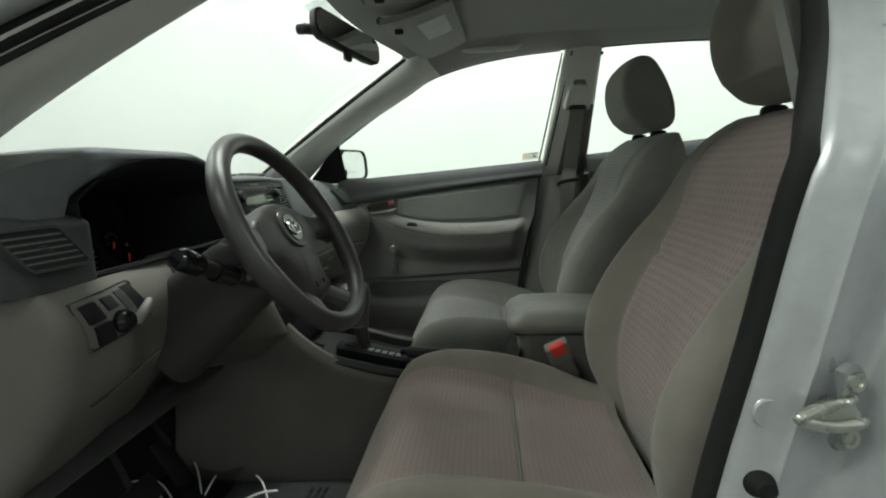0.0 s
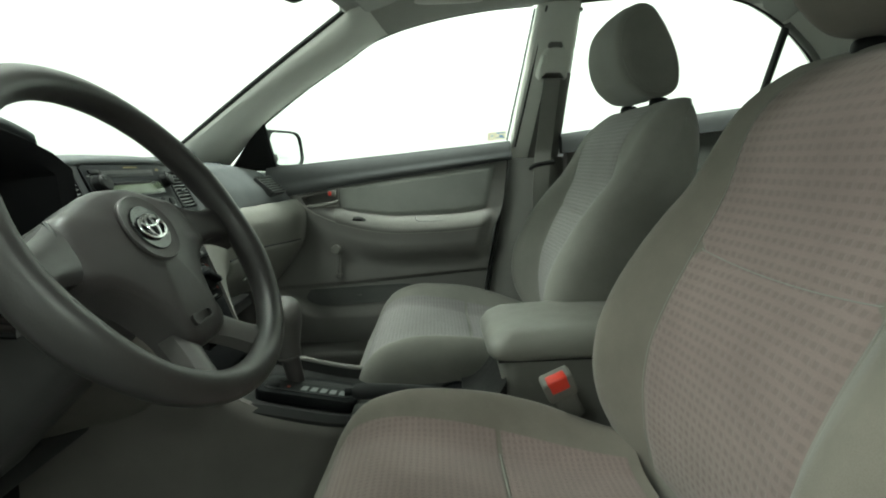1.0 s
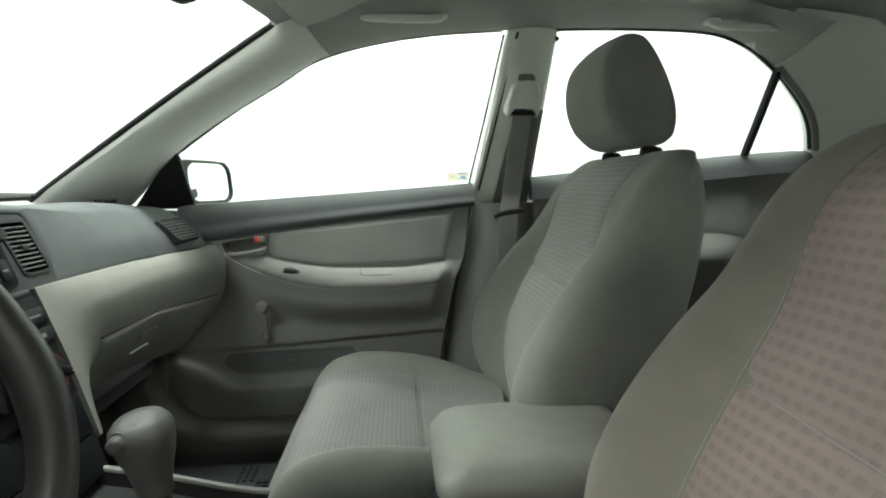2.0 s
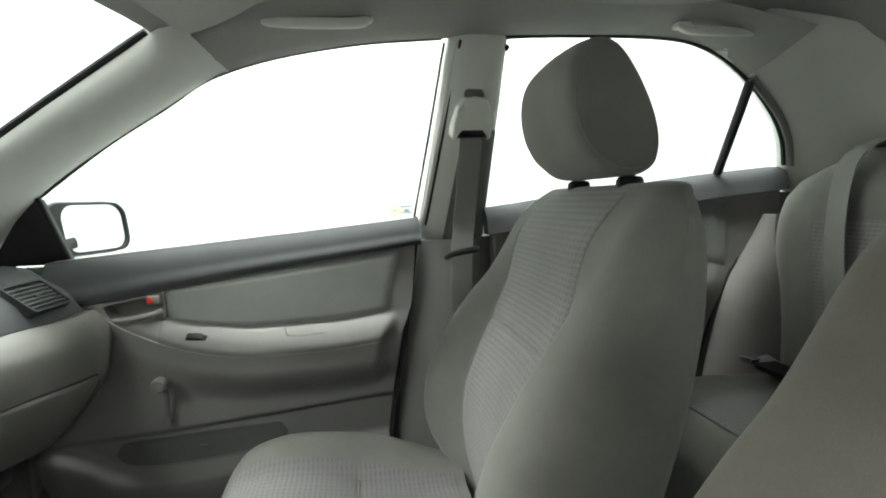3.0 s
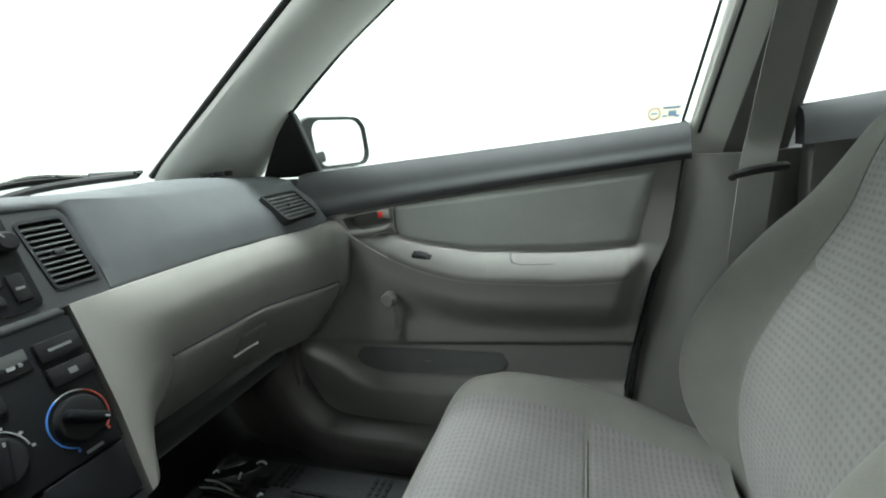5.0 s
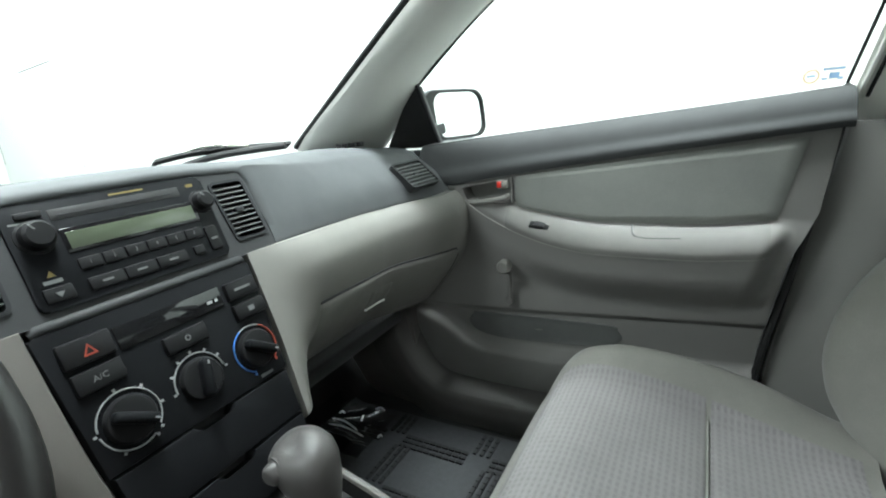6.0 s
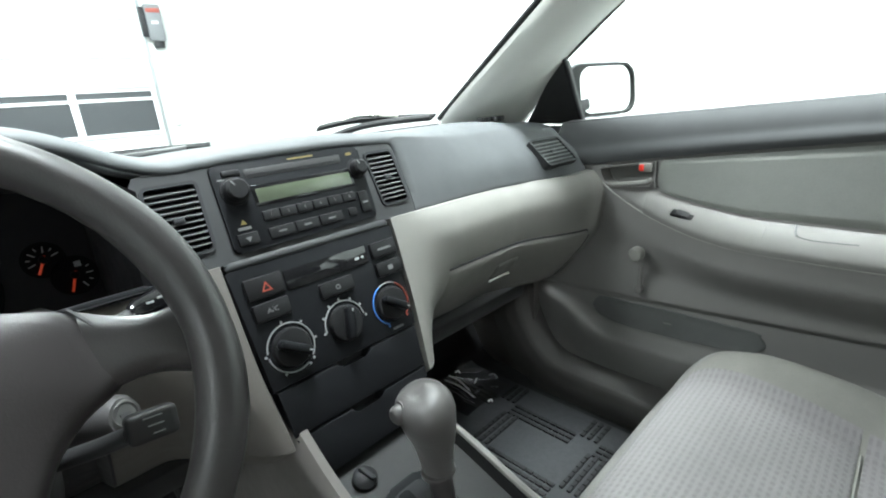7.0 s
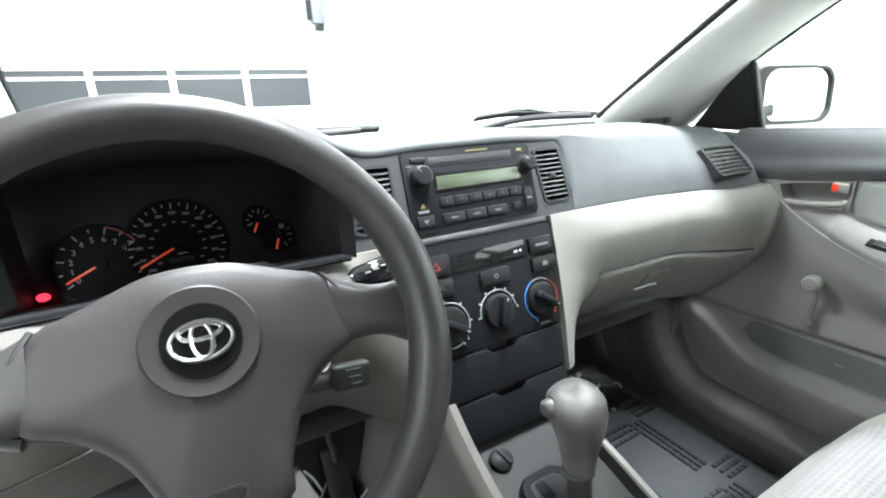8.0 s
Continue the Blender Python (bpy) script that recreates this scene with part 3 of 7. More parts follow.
PILLAR_R = pillar_b(1)
part("door_seal", tube(spline([(0.446, 0.79, 1.08), (0.436, 0.745, 1.01), (0.40, 0.735, 0.8), (0.352, 0.72, 0.57), (0.31, 0.71, 0.25)], 6), 0.0065, 8), M["rubber"], PILLAR_R, "black rubber door seal")
part("bright_edge", tube([(0.441, side_y(1.085) + 0.002, 1.085), (0.470, side_y(1.27) + 0.002, 1.27), (0.496, side_y(1.45) + 0.002, 1.45)], 0.003, 8), M["rubber"], PILLAR_R, "black window edge")
part("edge_strip", tube([(0.460, side_y(1.06) - 0.012, 1.06), (0.492, side_y(1.27) - 0.014, 1.27), (0.518, side_y(1.45) - 0.012, 1.45)], 0.006, 8), M["trim"], PILLAR_R, "pale edge strip")
part("door_seal", tube([(0.469, side_y(1.06) - 0.018, 1.06), (0.501, side_y(1.27) - 0.020, 1.27), (0.527, side_y(1.45) - 0.018, 1.45)], 0.0032, 8), M["rubber"], PILLAR_R, "thin black seal")


def belt_recess(u, v):
    z = 1.018 + 0.262 * u
    x0 = 0.452 + (z - 1.06) * 0.14
    t = 0.36 + 0.62 * v + 0.06 * u * (1 - v)
    return Vector((x0 + (0.632 - x0) * t, side_y(z) - 0.035 * math.sin(math.pi * t) ** 0.5 - 0.003, z))


# no hollow here: the recess's shade is the colour of this thin sheet
part("belt_recess", sheet(belt_recess, 12, 12, 0.004, (0, 1, 0)), M["armrest"], PILLAR_R, "flat darker sheet for the shaded belt recess")


def headliner():
    front = spline([(-0.045, -0.53, 1.436), (-0.05, -0.495, 1.447), (-0.13, -0.28, 1.467), (-0.165, 0, 1.474), (-0.13, 0.28, 1.467), (-0.05, 0.495, 1.447), (-0.045, 0.53, 1.436)], 4)

    def f(u, v):
        q = v * (len(front) - 1)
        i = min(int(q), len(front) - 2)
        a = front[i].lerp(front[i + 1], q - i)
        y = -0.47 + 0.94 * v
        c = 1 - (2 * v - 1) ** 2
        x = 0.16 + 1.60 * u
        z = 1.480 + 0.030 * c - 0.12 * ease((u - 0.66) / 0.34)
        b = Vector((x, y, z))
        return a.lerp(b, ease(min(1.0, u / 0.12)))
    h = tagged(part("ceiling_headliner", sheet(f, 48, 28, 0.03, (0, 0, 1)), M["roof"]), "pale grey woven cloth headliner", "headliner", kind="structure")
    return h


headliner()


def windscreen():
    bot = [(-0.69, -0.575, 1.03), (-0.88, -0.35, 1.015), (-0.95, 0, 1.01), (-0.88, 0.35, 1.015), (-0.69, 0.575, 1.03)]
    top = [(-0.05, -0.495, 1.445), (-0.13, -0.28, 1.465), (-0.165, 0, 1.472), (-0.13, 0.28, 1.465), (-0.05, 0.495, 1.445)]
    B, T = spline(bot, 6), spline(top, 6)

    def f(u, v):
        q = v * (len(B) - 1)
        i = min(int(q), len(B) - 2)
        a, b = B[i].lerp(B[i + 1], q - i), T[i].lerp(T[i + 1], q - i)
        return a.lerp(b, u) + Vector((-0.02, 0, 0.03)) * math.sin(math.pi * u)
    w = tagged(part("window_1", sheet(f, 12, 24), M["screen"]), "clear curved car windscreen", "windscreen", kind="structure")
    w.visible_shadow = False
    band = part("shade_band", sheet(lambda u, v: f(0.945 + 0.055 * u, 0.44 + 0.14 * v) + Vector((0.002, 0, -0.002)), 3, 12), M["lens"], w, "dotted grey shade band")
    band.visible_shadow = False
    base = part("lower_seal", tube([p + Vector((0.01, 0, -0.004)) for p in B], 0.01, 8), M["rubber"], w)
    return w


windscreen()


def side_glass(name, outline, label, s=1):
    bm = from_data([(x, s * (side_y(z) + 0.012), z) for x, z in outline], [tuple(range(len(outline)))])
    g = tagged(part(name, bm, M["glass"]), label, "car window", kind="structure")
    g.visible_shadow = False
    return g


FRONT_GLASS = [(-0.55, 0.99), (0.45, 1.06)] + [(0.51, 1.46)] + [(x, z + 0.01) for x, z in FRONT_WIN[::-1][:-1]]
win_front = side_glass("window_2", FRONT_GLASS, "clear front passenger door window with a small sticker")
side_glass("window_3", [(0.62, 1.09), (1.52, 1.16)] + [(x, z + 0.01) for x, z in REAR_WIN[::-1]], "clear rear door window with a quarter pane")
side_glass("window_4", [(0.62, 1.09), (1.52, 1.16)] + [(x, z + 0.01) for x, z in REAR_WIN[::-1]], "clear rear door window on the driver side", -1)
# inspection sticker low on the front glass
stk = [(0.372, 1.084), (0.437, 1.089), (0.438, 1.117), (0.373, 1.112)]
sticker = part("sticker", from_data([(x, side_y(z) + d, z) for d in (0.009, 0.010) for x, z in stk], [(0, 1, 2, 3), (7, 6, 5, 4), (0, 4, 5, 1), (1, 5, 6, 2), (2, 6, 7, 3), (3, 7, 4, 0)]), M["decal"], win_front, "small pale printed sticker")
for x0, x1, z0, z1 in ((0.383, 0.395, 1.099, 1.102), (0.404, 0.434, 1.108, 1.112), (0.404, 0.412, 1.093, 1.096), (0.414, 0.428, 1.094, 1.104), (0.426, 0.434, 1.092, 1.096)):
    part("print_bar", sheet(lambda u, v: Vector((x0 + (x1 - x0) * v, side_y(z0 + (z1 - z0) * u) + 0.0075, z0 + (z1 - z0) * u)), 1, 1), M["decal_print"], sticker)
ring_z = [1.100 + 0.0105 * math.sin(a) for a in np.linspace(0, 2 * math.pi, 24)]
part("print_ring", tube([Vector((0.389 + 0.0105 * math.cos(a), side_y(z) + 0.0075, z)) for a, z in zip(np.linspace(0, 2 * math.pi, 24), ring_z)], 0.0009, 6, False), M["decal_warm"], sticker, "faint orange printed ring")


FLOOR = 0.27


def car_floor():
    def f(u, v):
        x = -0.80 + 2.5 * u
        y = -0.72 + 1.44 * v
        z = FLOOR + 0.24 * ease((-0.64 - x) / 0.16) + 0.06 * ease((x - 0.95) / 0.1)
        z += 0.10 * ease((0.13 - abs(y)) / 0.05)
        return Vector((x, y, z))
    return structure("car_floor", sheet(f, 60, 40, 0.03, (0, 0, -1)), M["carpet"], "dark grey carpeted car floor", "floor")


car_floor()
structure("firewall", rbox(-0.98, -0.80, -0.78, 0.78, 0.1, 0.98, 0.01), M["carpet"], "dark carpeted bulkhead under the dashboard", "bulkhead")
structure("rear_bulkhead", rbox(1.78, 1.82, -0.78, 0.78, 0.1, 1.02, 0.01), M["carpet"], "dark bulkhead behind the rear seat", "bulkhead")
shelf = structure("rear_shelf", rbox(1.50, 2.05, -0.62, 0.62, 1.05, 1.08, 0.01), M["roof"], "grey carpeted shelf under the back window", "shelf")
rw = tagged(part("window_5", sheet(lambda u, v: Vector((1.70 + 0.42 * u, -0.5 + v, 1.42 - 0.33 * u)), 6, 10), M["glass"]), "clear sloping back window", "car window", kind="structure")
rw.visible_shadow = False
part("upper_seal", tube([(1.70, -0.5, 1.42), (1.69, 0, 1.43), (1.70, 0.5, 1.42)], 0.016, 8), M["rubber"], rw)
part("side_seal", tube([(1.68, 0.475, 1.43), (1.9, 0.50, 1.25), (2.1, 0.51, 1.10)], 0.016, 8), M["rubber"], rw)


# ---- outside of the car ----
def body_side(s, x0, x1, name, label):
    def f(u, v):
        x = x0 + (x1 - x0) * u
        z = 0.12 + (belt_z(x) - 0.13) * v
        return Vector((x, s * (0.835 - 0.02 * (2 * v - 1) ** 2 - 0.02 * (1 - v)), z))
    return structure(name, sheet(f, 20, 12, 0.02, (0, -s, 0)), M["silver"], label, "car body")


body_side(1, -0.72, 2.1, "body_side_right", "silver painted car body side")
body_side(-1, 0.62, 2.1, "body_side_left", "silver painted rear door and body side")
quarter = structure("quarter_trim", sheet(lambda u, v: Vector((1.44 + 0.44 * v, 0.722 - 0.05 * v * v, 0.25 + 0.85 * u)), 10, 10, 0.03, (0, 1, 0)), M["flank"], "grey plastic quarter panel trim beside the rear seat", "quarter trim")
ROOF_FRONT = [(0.0, -0.155), (0.28, -0.118), (0.495, -0.03), (0.6, 0.03)]
roof_skin = structure("roof_skin", sheet(lambda u, v: Vector((lerp(ROOF_FRONT, abs(1.2 * v - 0.6)) * (1 - u) + 1.75 * u, -0.6 + 1.2 * v, 1.545 - 0.05 * (2 * v - 1) ** 2 - 0.06 * (1 - ease(u / 0.15)) - 0.1 * ease((u - 0.8) / 0.2))), 20, 12, 0.012, (0, 0, 1)), M["silver"], "silver painted car roof", "car roof")
hood = structure("hood", sheet(lambda u, v: Vector((-0.99 - 0.95 * u, -0.68 + 1.36 * v, 0.985 - 0.16 * u - 0.05 * (2 * v - 1) ** 2 - 0.1 * ease((u - 0.85) / 0.15))), 16, 16, 0.02, (0, 0, -1)), M["silver"], "silver painted engine hood", "car hood")
structure("cowl", rbox(-1.0, -0.80, -0.68, 0.68, 0.93, 0.985, 0.01), M["black"], "black plastic cowl below the windscreen", "cowl")
fender = structure("fender", joined([rbox(-2.0, -0.74, s * 0.76 - 0.06, s * 0.76 + 0.06, 0.2, 0.90, 0.05, 3) for s in (1, -1)] + [rbox(-2.05, -1.9, -0.75, 0.75, 0.2, 0.78, 0.06, 3)]), M["silver"], "silver painted front fenders and nose", "car body")


# ---- front seats ----
# Outlines of the backrest against height: the edge of the woven panel, the crest of the bolsters, the rear face, the half width.
BACK_EDGE = [(0.46, 0.515), (0.535, 0.503), (0.60, 0.490), (0.66, 0.487), (0.72, 0.493), (0.79, 0.516), (0.878, 0.558), (0.955, 0.594), (1.04, 0.619), (1.09, 0.652), (1.13, 0.690)]
BACK_CREST = [(0.46, 0.515), (0.50, 0.486), (0.555, 0.452), (0.62, 0.422), (0.67, 0.415), (0.72, 0.420), (0.77, 0.436), (0.845, 0.478), (0.914, 0.530), (0.96, 0.572), (1.0, 0.599), (1.075, 0.644), (1.13, 0.690)]
BACK_REAR = [(0.46, 0.610), (0.73, 0.692), (0.80, 0.714), (0.876, 0.736), (0.96, 0.757), (1.04, 0.768), (1.13, 0.774)]
BACK_HALF = [(0.46, 0.225), (0.56, 0.255), (0.66, 0.272), (0.80, 0.275), (0.90, 0.268), (1.0, 0.256), (1.08, 0.246), (1.13, 0.240)]
INSERT_HALF = [(0.50, 0.140), (0.72, 0.150), (0.87, 0.150), (1.0, 0.146), (1.13, 0.146)]
BACK_TOP = 1.136


BOLSTER = [1.0]


def back_front(y, z):
    """Front face of the backrest: a hollow middle between two rounded bolsters."""
    a, w, wi = abs(y), lerp(BACK_HALF, z), lerp(INSERT_HALF, z)
    yc = wi + 0.56 * (w - wi)
    edge = lerp(BACK_EDGE, z)
    crest = edge + (lerp(BACK_CREST, z) - edge) * BOLSTER[0]
    if a < wi:
        return edge + 0.010 * (1 - (a / wi) ** 2) * ease((1.05 - z) / 0.2)
    if a < yc:
        return edge + (crest - edge) * math.sin(math.pi / 2 * (a - wi) / (yc - wi)) ** 1.15
    q = min(1.0, (a - yc) / (w - yc))
    return crest + 0.060 * (1 - math.sqrt(max(0.0, 1 - q ** 2.3)))


def back_point(y, x, z):
    """Draws a point of the backrest in towards the rounded top."""
    top = max(0.0, (z - 1.062) / (BACK_TOP - 1.062))
    shrink = math.sqrt(max(0.0, 1 - top ** 2.4))
    mid = 0.5 * (lerp(BACK_EDGE, z) + lerp(BACK_REAR, z))
    if x > mid:
        # the rear edge is rounded more than the front one
        top = max(0.0, (z - 0.985) / (BACK_TOP - 0.985))
        return Vector((mid + (x - mid) * (0.22 + 0.78 * math.sqrt(max(0.0, 1 - top ** 2.6))), y * (0.80 + 0.20 * shrink), z))
    return Vector((mid + (x - mid) * (0.35 + 0.65 * shrink), y * (0.80 + 0.20 * shrink), z))


CUSH_TOP = [(-0.04, 0.515), (0.0, 0.555), (0.08, 0.578), (0.18, 0.566), (0.262, 0.547), (0.38, 0.527), (0.50, 0.520)]
CUSH_SIDE = [(-0.06, 0.530), (0.0, 0.610), (0.06, 0.648), (0.12, 0.660), (0.22, 0.648), (0.33, 0.616), (0.44, 0.572), (0.50, 0.555)]
CUSH_INS = [(-0.04, 0.218), (0.0, 0.212), (0.262, 0.188), (0.40, 0.165), (0.5, 0.15)]
CUSH_HALF = [(-0.055, 0.25), (0.05, 0.272), (0.3, 0.272), (0.5, 0.245)]


def cush_top(x, y):
    k = ease((abs(y) - lerp(CUSH_INS, x) + 0.035) / 0.09)
    return lerp(CUSH_TOP, x) + (lerp(CUSH_SIDE, x) - lerp(CUSH_TOP, x)) * k


def cush_skin(x, y):
    """Top of the cushion with its rounded sides and nose."""
    nose = math.sqrt(max(0.0, 1 - max(0.0, (0.035 - x) / 0.091) ** 2.2))
    w = lerp(CUSH_HALF, x) * (0.86 + 0.14 * nose)
    d = (1 - min(0.999, abs(y) / w) ** 7) ** 0.21
    return 0.44 + (cush_top(x, y) - 0.44) * (0.15 + 0.85 * nose) * d


def power(c, e):
    return math.copysign(abs(c) ** e, c)


def seat_parts(root, skin, woven_back, woven_cushion):
    rings = []
    for i in range(64):
        z = 0.46 + (BACK_TOP - 0.46) * (1 - (1 - i / 63) ** 1.35)
        w, xr = lerp(BACK_HALF, z), lerp(BACK_REAR, z)
        half = [(w * (t ** 0.8), back_front(w * (t ** 0.8), z)) for t in np.linspace(0, 1, 36)[:-1]]
        xs = back_front(w, z)
        half += [(w + 0.003 * math.sin(math.pi * t), xs + (xr - 0.055 - xs) * t) for t in np.linspace(0, 1, 9)]
        half += [(w - 0.06 * (1 - math.cos(radians(t))), xr - 0.055 + 0.055 * math.sin(radians(t))) for t in (18, 36, 54, 72, 90)]
        half += [((w - 0.06) * t, xr + 0.004) for t in (0.66, 0.33, 0.0)]
        ring = [back_point(y, x, z) for y, x in half] + [back_point(-y, x, z) for y, x in half[-2:0:-1]]
        rings.append(ring)
    back = part("backrest", loft(rings), M[skin], root, angle=60)

    def face(y, z):
        return back_point(y, back_front(y, z), z)

    def ins(u, v):
        z = 0.520 + (1.127 - 0.520) * u
        w = lerp(INSERT_HALF, z) * (1 - 0.04 * ease((u - 0.93) / 0.07))
        groove = 0.004 * math.exp(-((z - 0.868 - 0.012 * (2 * v - 1) ** 2) / 0.008) ** 2)
        edge = 0.0038 * min(1, min(v, 1 - v) / 0.05, min(u, 1 - u) / 0.03) + 0.0004
        return face(w * (2 * v - 1), z) + Vector((groove - edge, 0, 0))
    part("backrest_insert", sheet(ins, 120, 28, 0.012, (1, 0, 0)), M[woven_back], back, "woven patterned centre panel")
    part("seam", tube([ins((0.868 + 0.012 * (2 * v - 1) ** 2 - 0.520) / 0.607, v) - Vector((0.0004, 0, 0)) for v in np.linspace(0.01, 0.99, 30)], 0.001, 6), M["seam"], back)
    for s in (1, -1):
        pts = [face(s * (lerp(INSERT_HALF, z) + 0.002), z) - Vector((0.0006, 0, 0)) for z in np.linspace(0.54, 1.12, 40)]
        part("seam", tube(pts, 0.0008, 6), M["seam"], back)
    # cushion
    rings = []
    m = 112
    for i in range(64):
        t = i / 63
        x = -0.055 + 0.54 * (t ** 1.5)
        nose = math.sqrt(max(0.0, 1 - max(0.0, (0.035 - x) / 0.091) ** 2.2))
        w = lerp(CUSH_HALF, x) * (0.86 + 0.14 * nose)
        ring = []
        for k in range(m):
            a = 2 * math.pi * k / m
            c, d = power(math.cos(a), 2 / 7), power(math.sin(a), 0.42)
            y = w * c
            zt = cush_top(x, y)
            zm = 0.44
            ring.append((x, y, zm + ((zt - zm) * (0.15 + 0.85 * nose) if d > 0 else 0.13) * d))
        rings.append(ring)
    cu = part("seat_cushion", loft(rings), M[skin], root, angle=60)

    def cins(u, v):
        x = -0.012 + (0.258 + 0.012) * u
        w = lerp(CUSH_INS, x) * (1 - 0.10 * (1 - ease(u / 0.1)))
        y = w * (2 * v - 1)
        e = 0.0025 + 0.003 * min(1, min(v, 1 - v) / 0.05, min(u, 1 - u) / 0.04)
        return Vector((x, y, cush_skin(x, y) + e - 0.001))
    part("cushion_insert", sheet(cins, 26, 24, 0.012, (0, 0, -1)), M[woven_cushion], cu, "woven patterned centre panel")

    def rins(u, v):
        x = 0.266 + 0.20 * u
        w = lerp(CUSH_INS, x)
        y = w * (2 * v - 1)
        e = 0.0025 + 0.003 * min(1, min(v, 1 - v) / 0.05, min(u, 1 - u) / 0.05)
        return Vector((x, y, cush_skin(x, y) + e - 0.001))
    part("cushion_insert", sheet(rins, 16, 20, 0.012, (0, 0, -1)), M[woven_cushion], cu, "woven patterned centre panel")
    part("seam", tube([Vector((0.262, y, cush_skin(0.262, y) + 0.002)) for y in np.linspace(-0.16, 0.16, 20)], 0.0016, 6), M["seam"], cu)
    # plinth and rails
    part("seat_base", rbox(0.02, 0.46, -0.21, 0.21, 0.31, 0.37, 0.02, 3), M["stack"], root, "dark plastic seat base")
    for y in (-0.17, 0.17):
        part("seat_rail", rbox(-0.02, 0.50, y - 0.025, y + 0.025, 0.27, 0.32, 0.006), M["button"], root, "black steel seat rail")


def headrest_parts(root, skin):
    """Cushion with a teardrop side, on two steel posts in plastic sleeves."""
    side = [(0.642, 1.188), (0.623, 1.226), (0.615, 1.272), (0.621, 1.315), (0.640, 1.343), (0.670, 1.357), (0.698, 1.350), (0.721, 1.322), (0.743, 1.283), (0.761, 1.240), (0.769, 1.196), (0.762, 1.164), (0.733, 1.149), (0.684, 1.154)]
    P = [Vector((q.x, 0, q.y)) for q in spline([Vector((a, b, 0)) for a, b in side + side[:1]], 5)[:-1]]
    c = Vector((0.698, 0, 1.245))
    rings = []
    for i in range(33):
        t = math.sin(math.pi / 2 * (-1 + i / 16))
        sc = 0.62 + 0.38 * max(0.0, 1 - abs(t) ** 14) ** 0.5
        crown = 0.012 * (1 - t * t)
        rings.append([Vector((c.x + (p.x - c.x) * sc, 0.119 * t, c.z + (p.z - c.z) * sc + crown * ease((p.z - 1.2) / 0.15))) for p in P])
    hr = part("headrest", loft(rings), M[skin], root, angle=75)
    for s in (1, -1):
        def edge(q, s=s):
            return Vector((c.x + (q.x - c.x) * 0.886, s * 0.1137, c.z + (q.z - c.z) * 0.886 + 0.001 * ease((q.z - 1.2) / 0.15)))
        part("seam", tube([edge(q) for q in P] + [edge(P[0])], 0.0012, 6, False), M["seam"], hr)
        part("headrest_post", tube([(0.728, s * 0.088, 1.10), (0.730, s * 0.088, 1.18)], 0.0065, 10), M["chrome"], root, "chrome headrest post")
        part("sleeve", moved(lathe([(0.001, -0.012), (0.0215, -0.012), (0.0225, -0.004), (0.0225, 0.003), (0.019, 0.008), (0.010, 0.010), (0.001, 0.010)], 24), Matrix.Translation((0.728, s * 0.088, 1.139)) @ Matrix.Diagonal((1.0, 0.82, 1.0, 1))), M["button"], root, "black plastic sleeve")


def front_seat(x, y, label, skin, woven_back, woven_cushion):
    root = thing("front_seat", label, "car seat", "front seats", at=(0.2, 0, 0.27))
    seat_parts(root, skin, woven_back, woven_cushion)
    headrest_parts(root, skin)
    root.location = (0.2 + x, y, 0.27)
    return root


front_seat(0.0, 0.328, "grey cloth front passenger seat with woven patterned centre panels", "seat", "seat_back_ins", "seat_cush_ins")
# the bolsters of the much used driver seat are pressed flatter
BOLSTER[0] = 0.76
front_seat(0.004, -0.405, "brownish grey cloth driver seat beside the open doorway", "seat_brown", "brown_back_ins", "brown_cush_ins")


# ---- seat belts and buckle ----
def front_belt():
    b = thing("seat_belt", "grey front passenger seat belt hanging on the door pillar", "seat belt", "seat belts", at=(0.55, 0.68, 0.3))
    top = (0.565, 0.605, 1.290)
    part("webbing", strap(spline([top, (0.561, 0.640, 1.20), (0.550, 0.668, 1.06), (0.540, 0.664, 0.98), (0.528, 0.666, 0.7), (0.515, 0.66, 0.32)], 5), 0.054, 0.002, (1, 0.05, 0)), M["belt"], b)
    shell = [(-0.026, 0.046), (0.0, 0.050), (0.027, 0.046), (0.038, 0.027), (0.042, 0.0), (0.047, -0.022), (0.047, -0.040), (0.039, -0.048), (0.031, -0.043), (0.031, -0.014), (-0.031, -0.014), (-0.031, -0.043), (-0.039, -0.048), (-0.047, -0.040), (-0.047, -0.022), (-0.042, 0.0), (-0.037, 0.027)]
    tilt = Matrix.Translation((0.561, 0.595, 1.302)) @ pose(0, 0, 0, 118, 0, 4)
    an = part("anchor", moved(slab(shell, -0.014, 0.016, 0.007, 3), tilt), M["trim"], b, "pale grey plastic upper anchor", angle=55)
    part("slot", moved(slab(rrect(-0.031, 0.031, -0.029, -0.012, 0.004), -0.012, 0.002), tilt), M["trim_low"], an, "shaded belt slot")
    part("slot_bar", moved(tube([(-0.029, -0.019, 0.006), (0.029, -0.019, 0.006)], 0.0055, 12), tilt), M["trim"], an, "pale bar in the belt slot")
    part("release_button", moved(slab(rrect(-0.040, -0.024, 0.006, 0.034, 0.0075), 0.006, 0.0195, 0.004, 3), tilt), M["trim"], an, "pale oval height button")
    part("adjuster", moved(slab(rrect(-0.022, 0.022, 0.040, 0.064, 0.010), -0.016, 0.002, 0.005), tilt), M["trim_low"], an, "grey height adjuster track")
    part("belt_guide", tube(spline([(0.502, 0.655, 0.985), (0.506, 0.628, 0.993), (0.53, 0.622, 0.999), (0.566, 0.624, 1.003), (0.574, 0.65, 1.0)], 5), 0.0075, 8), M["console"], b, "dark grey wire-shaped belt guide")
    return b


front_belt()


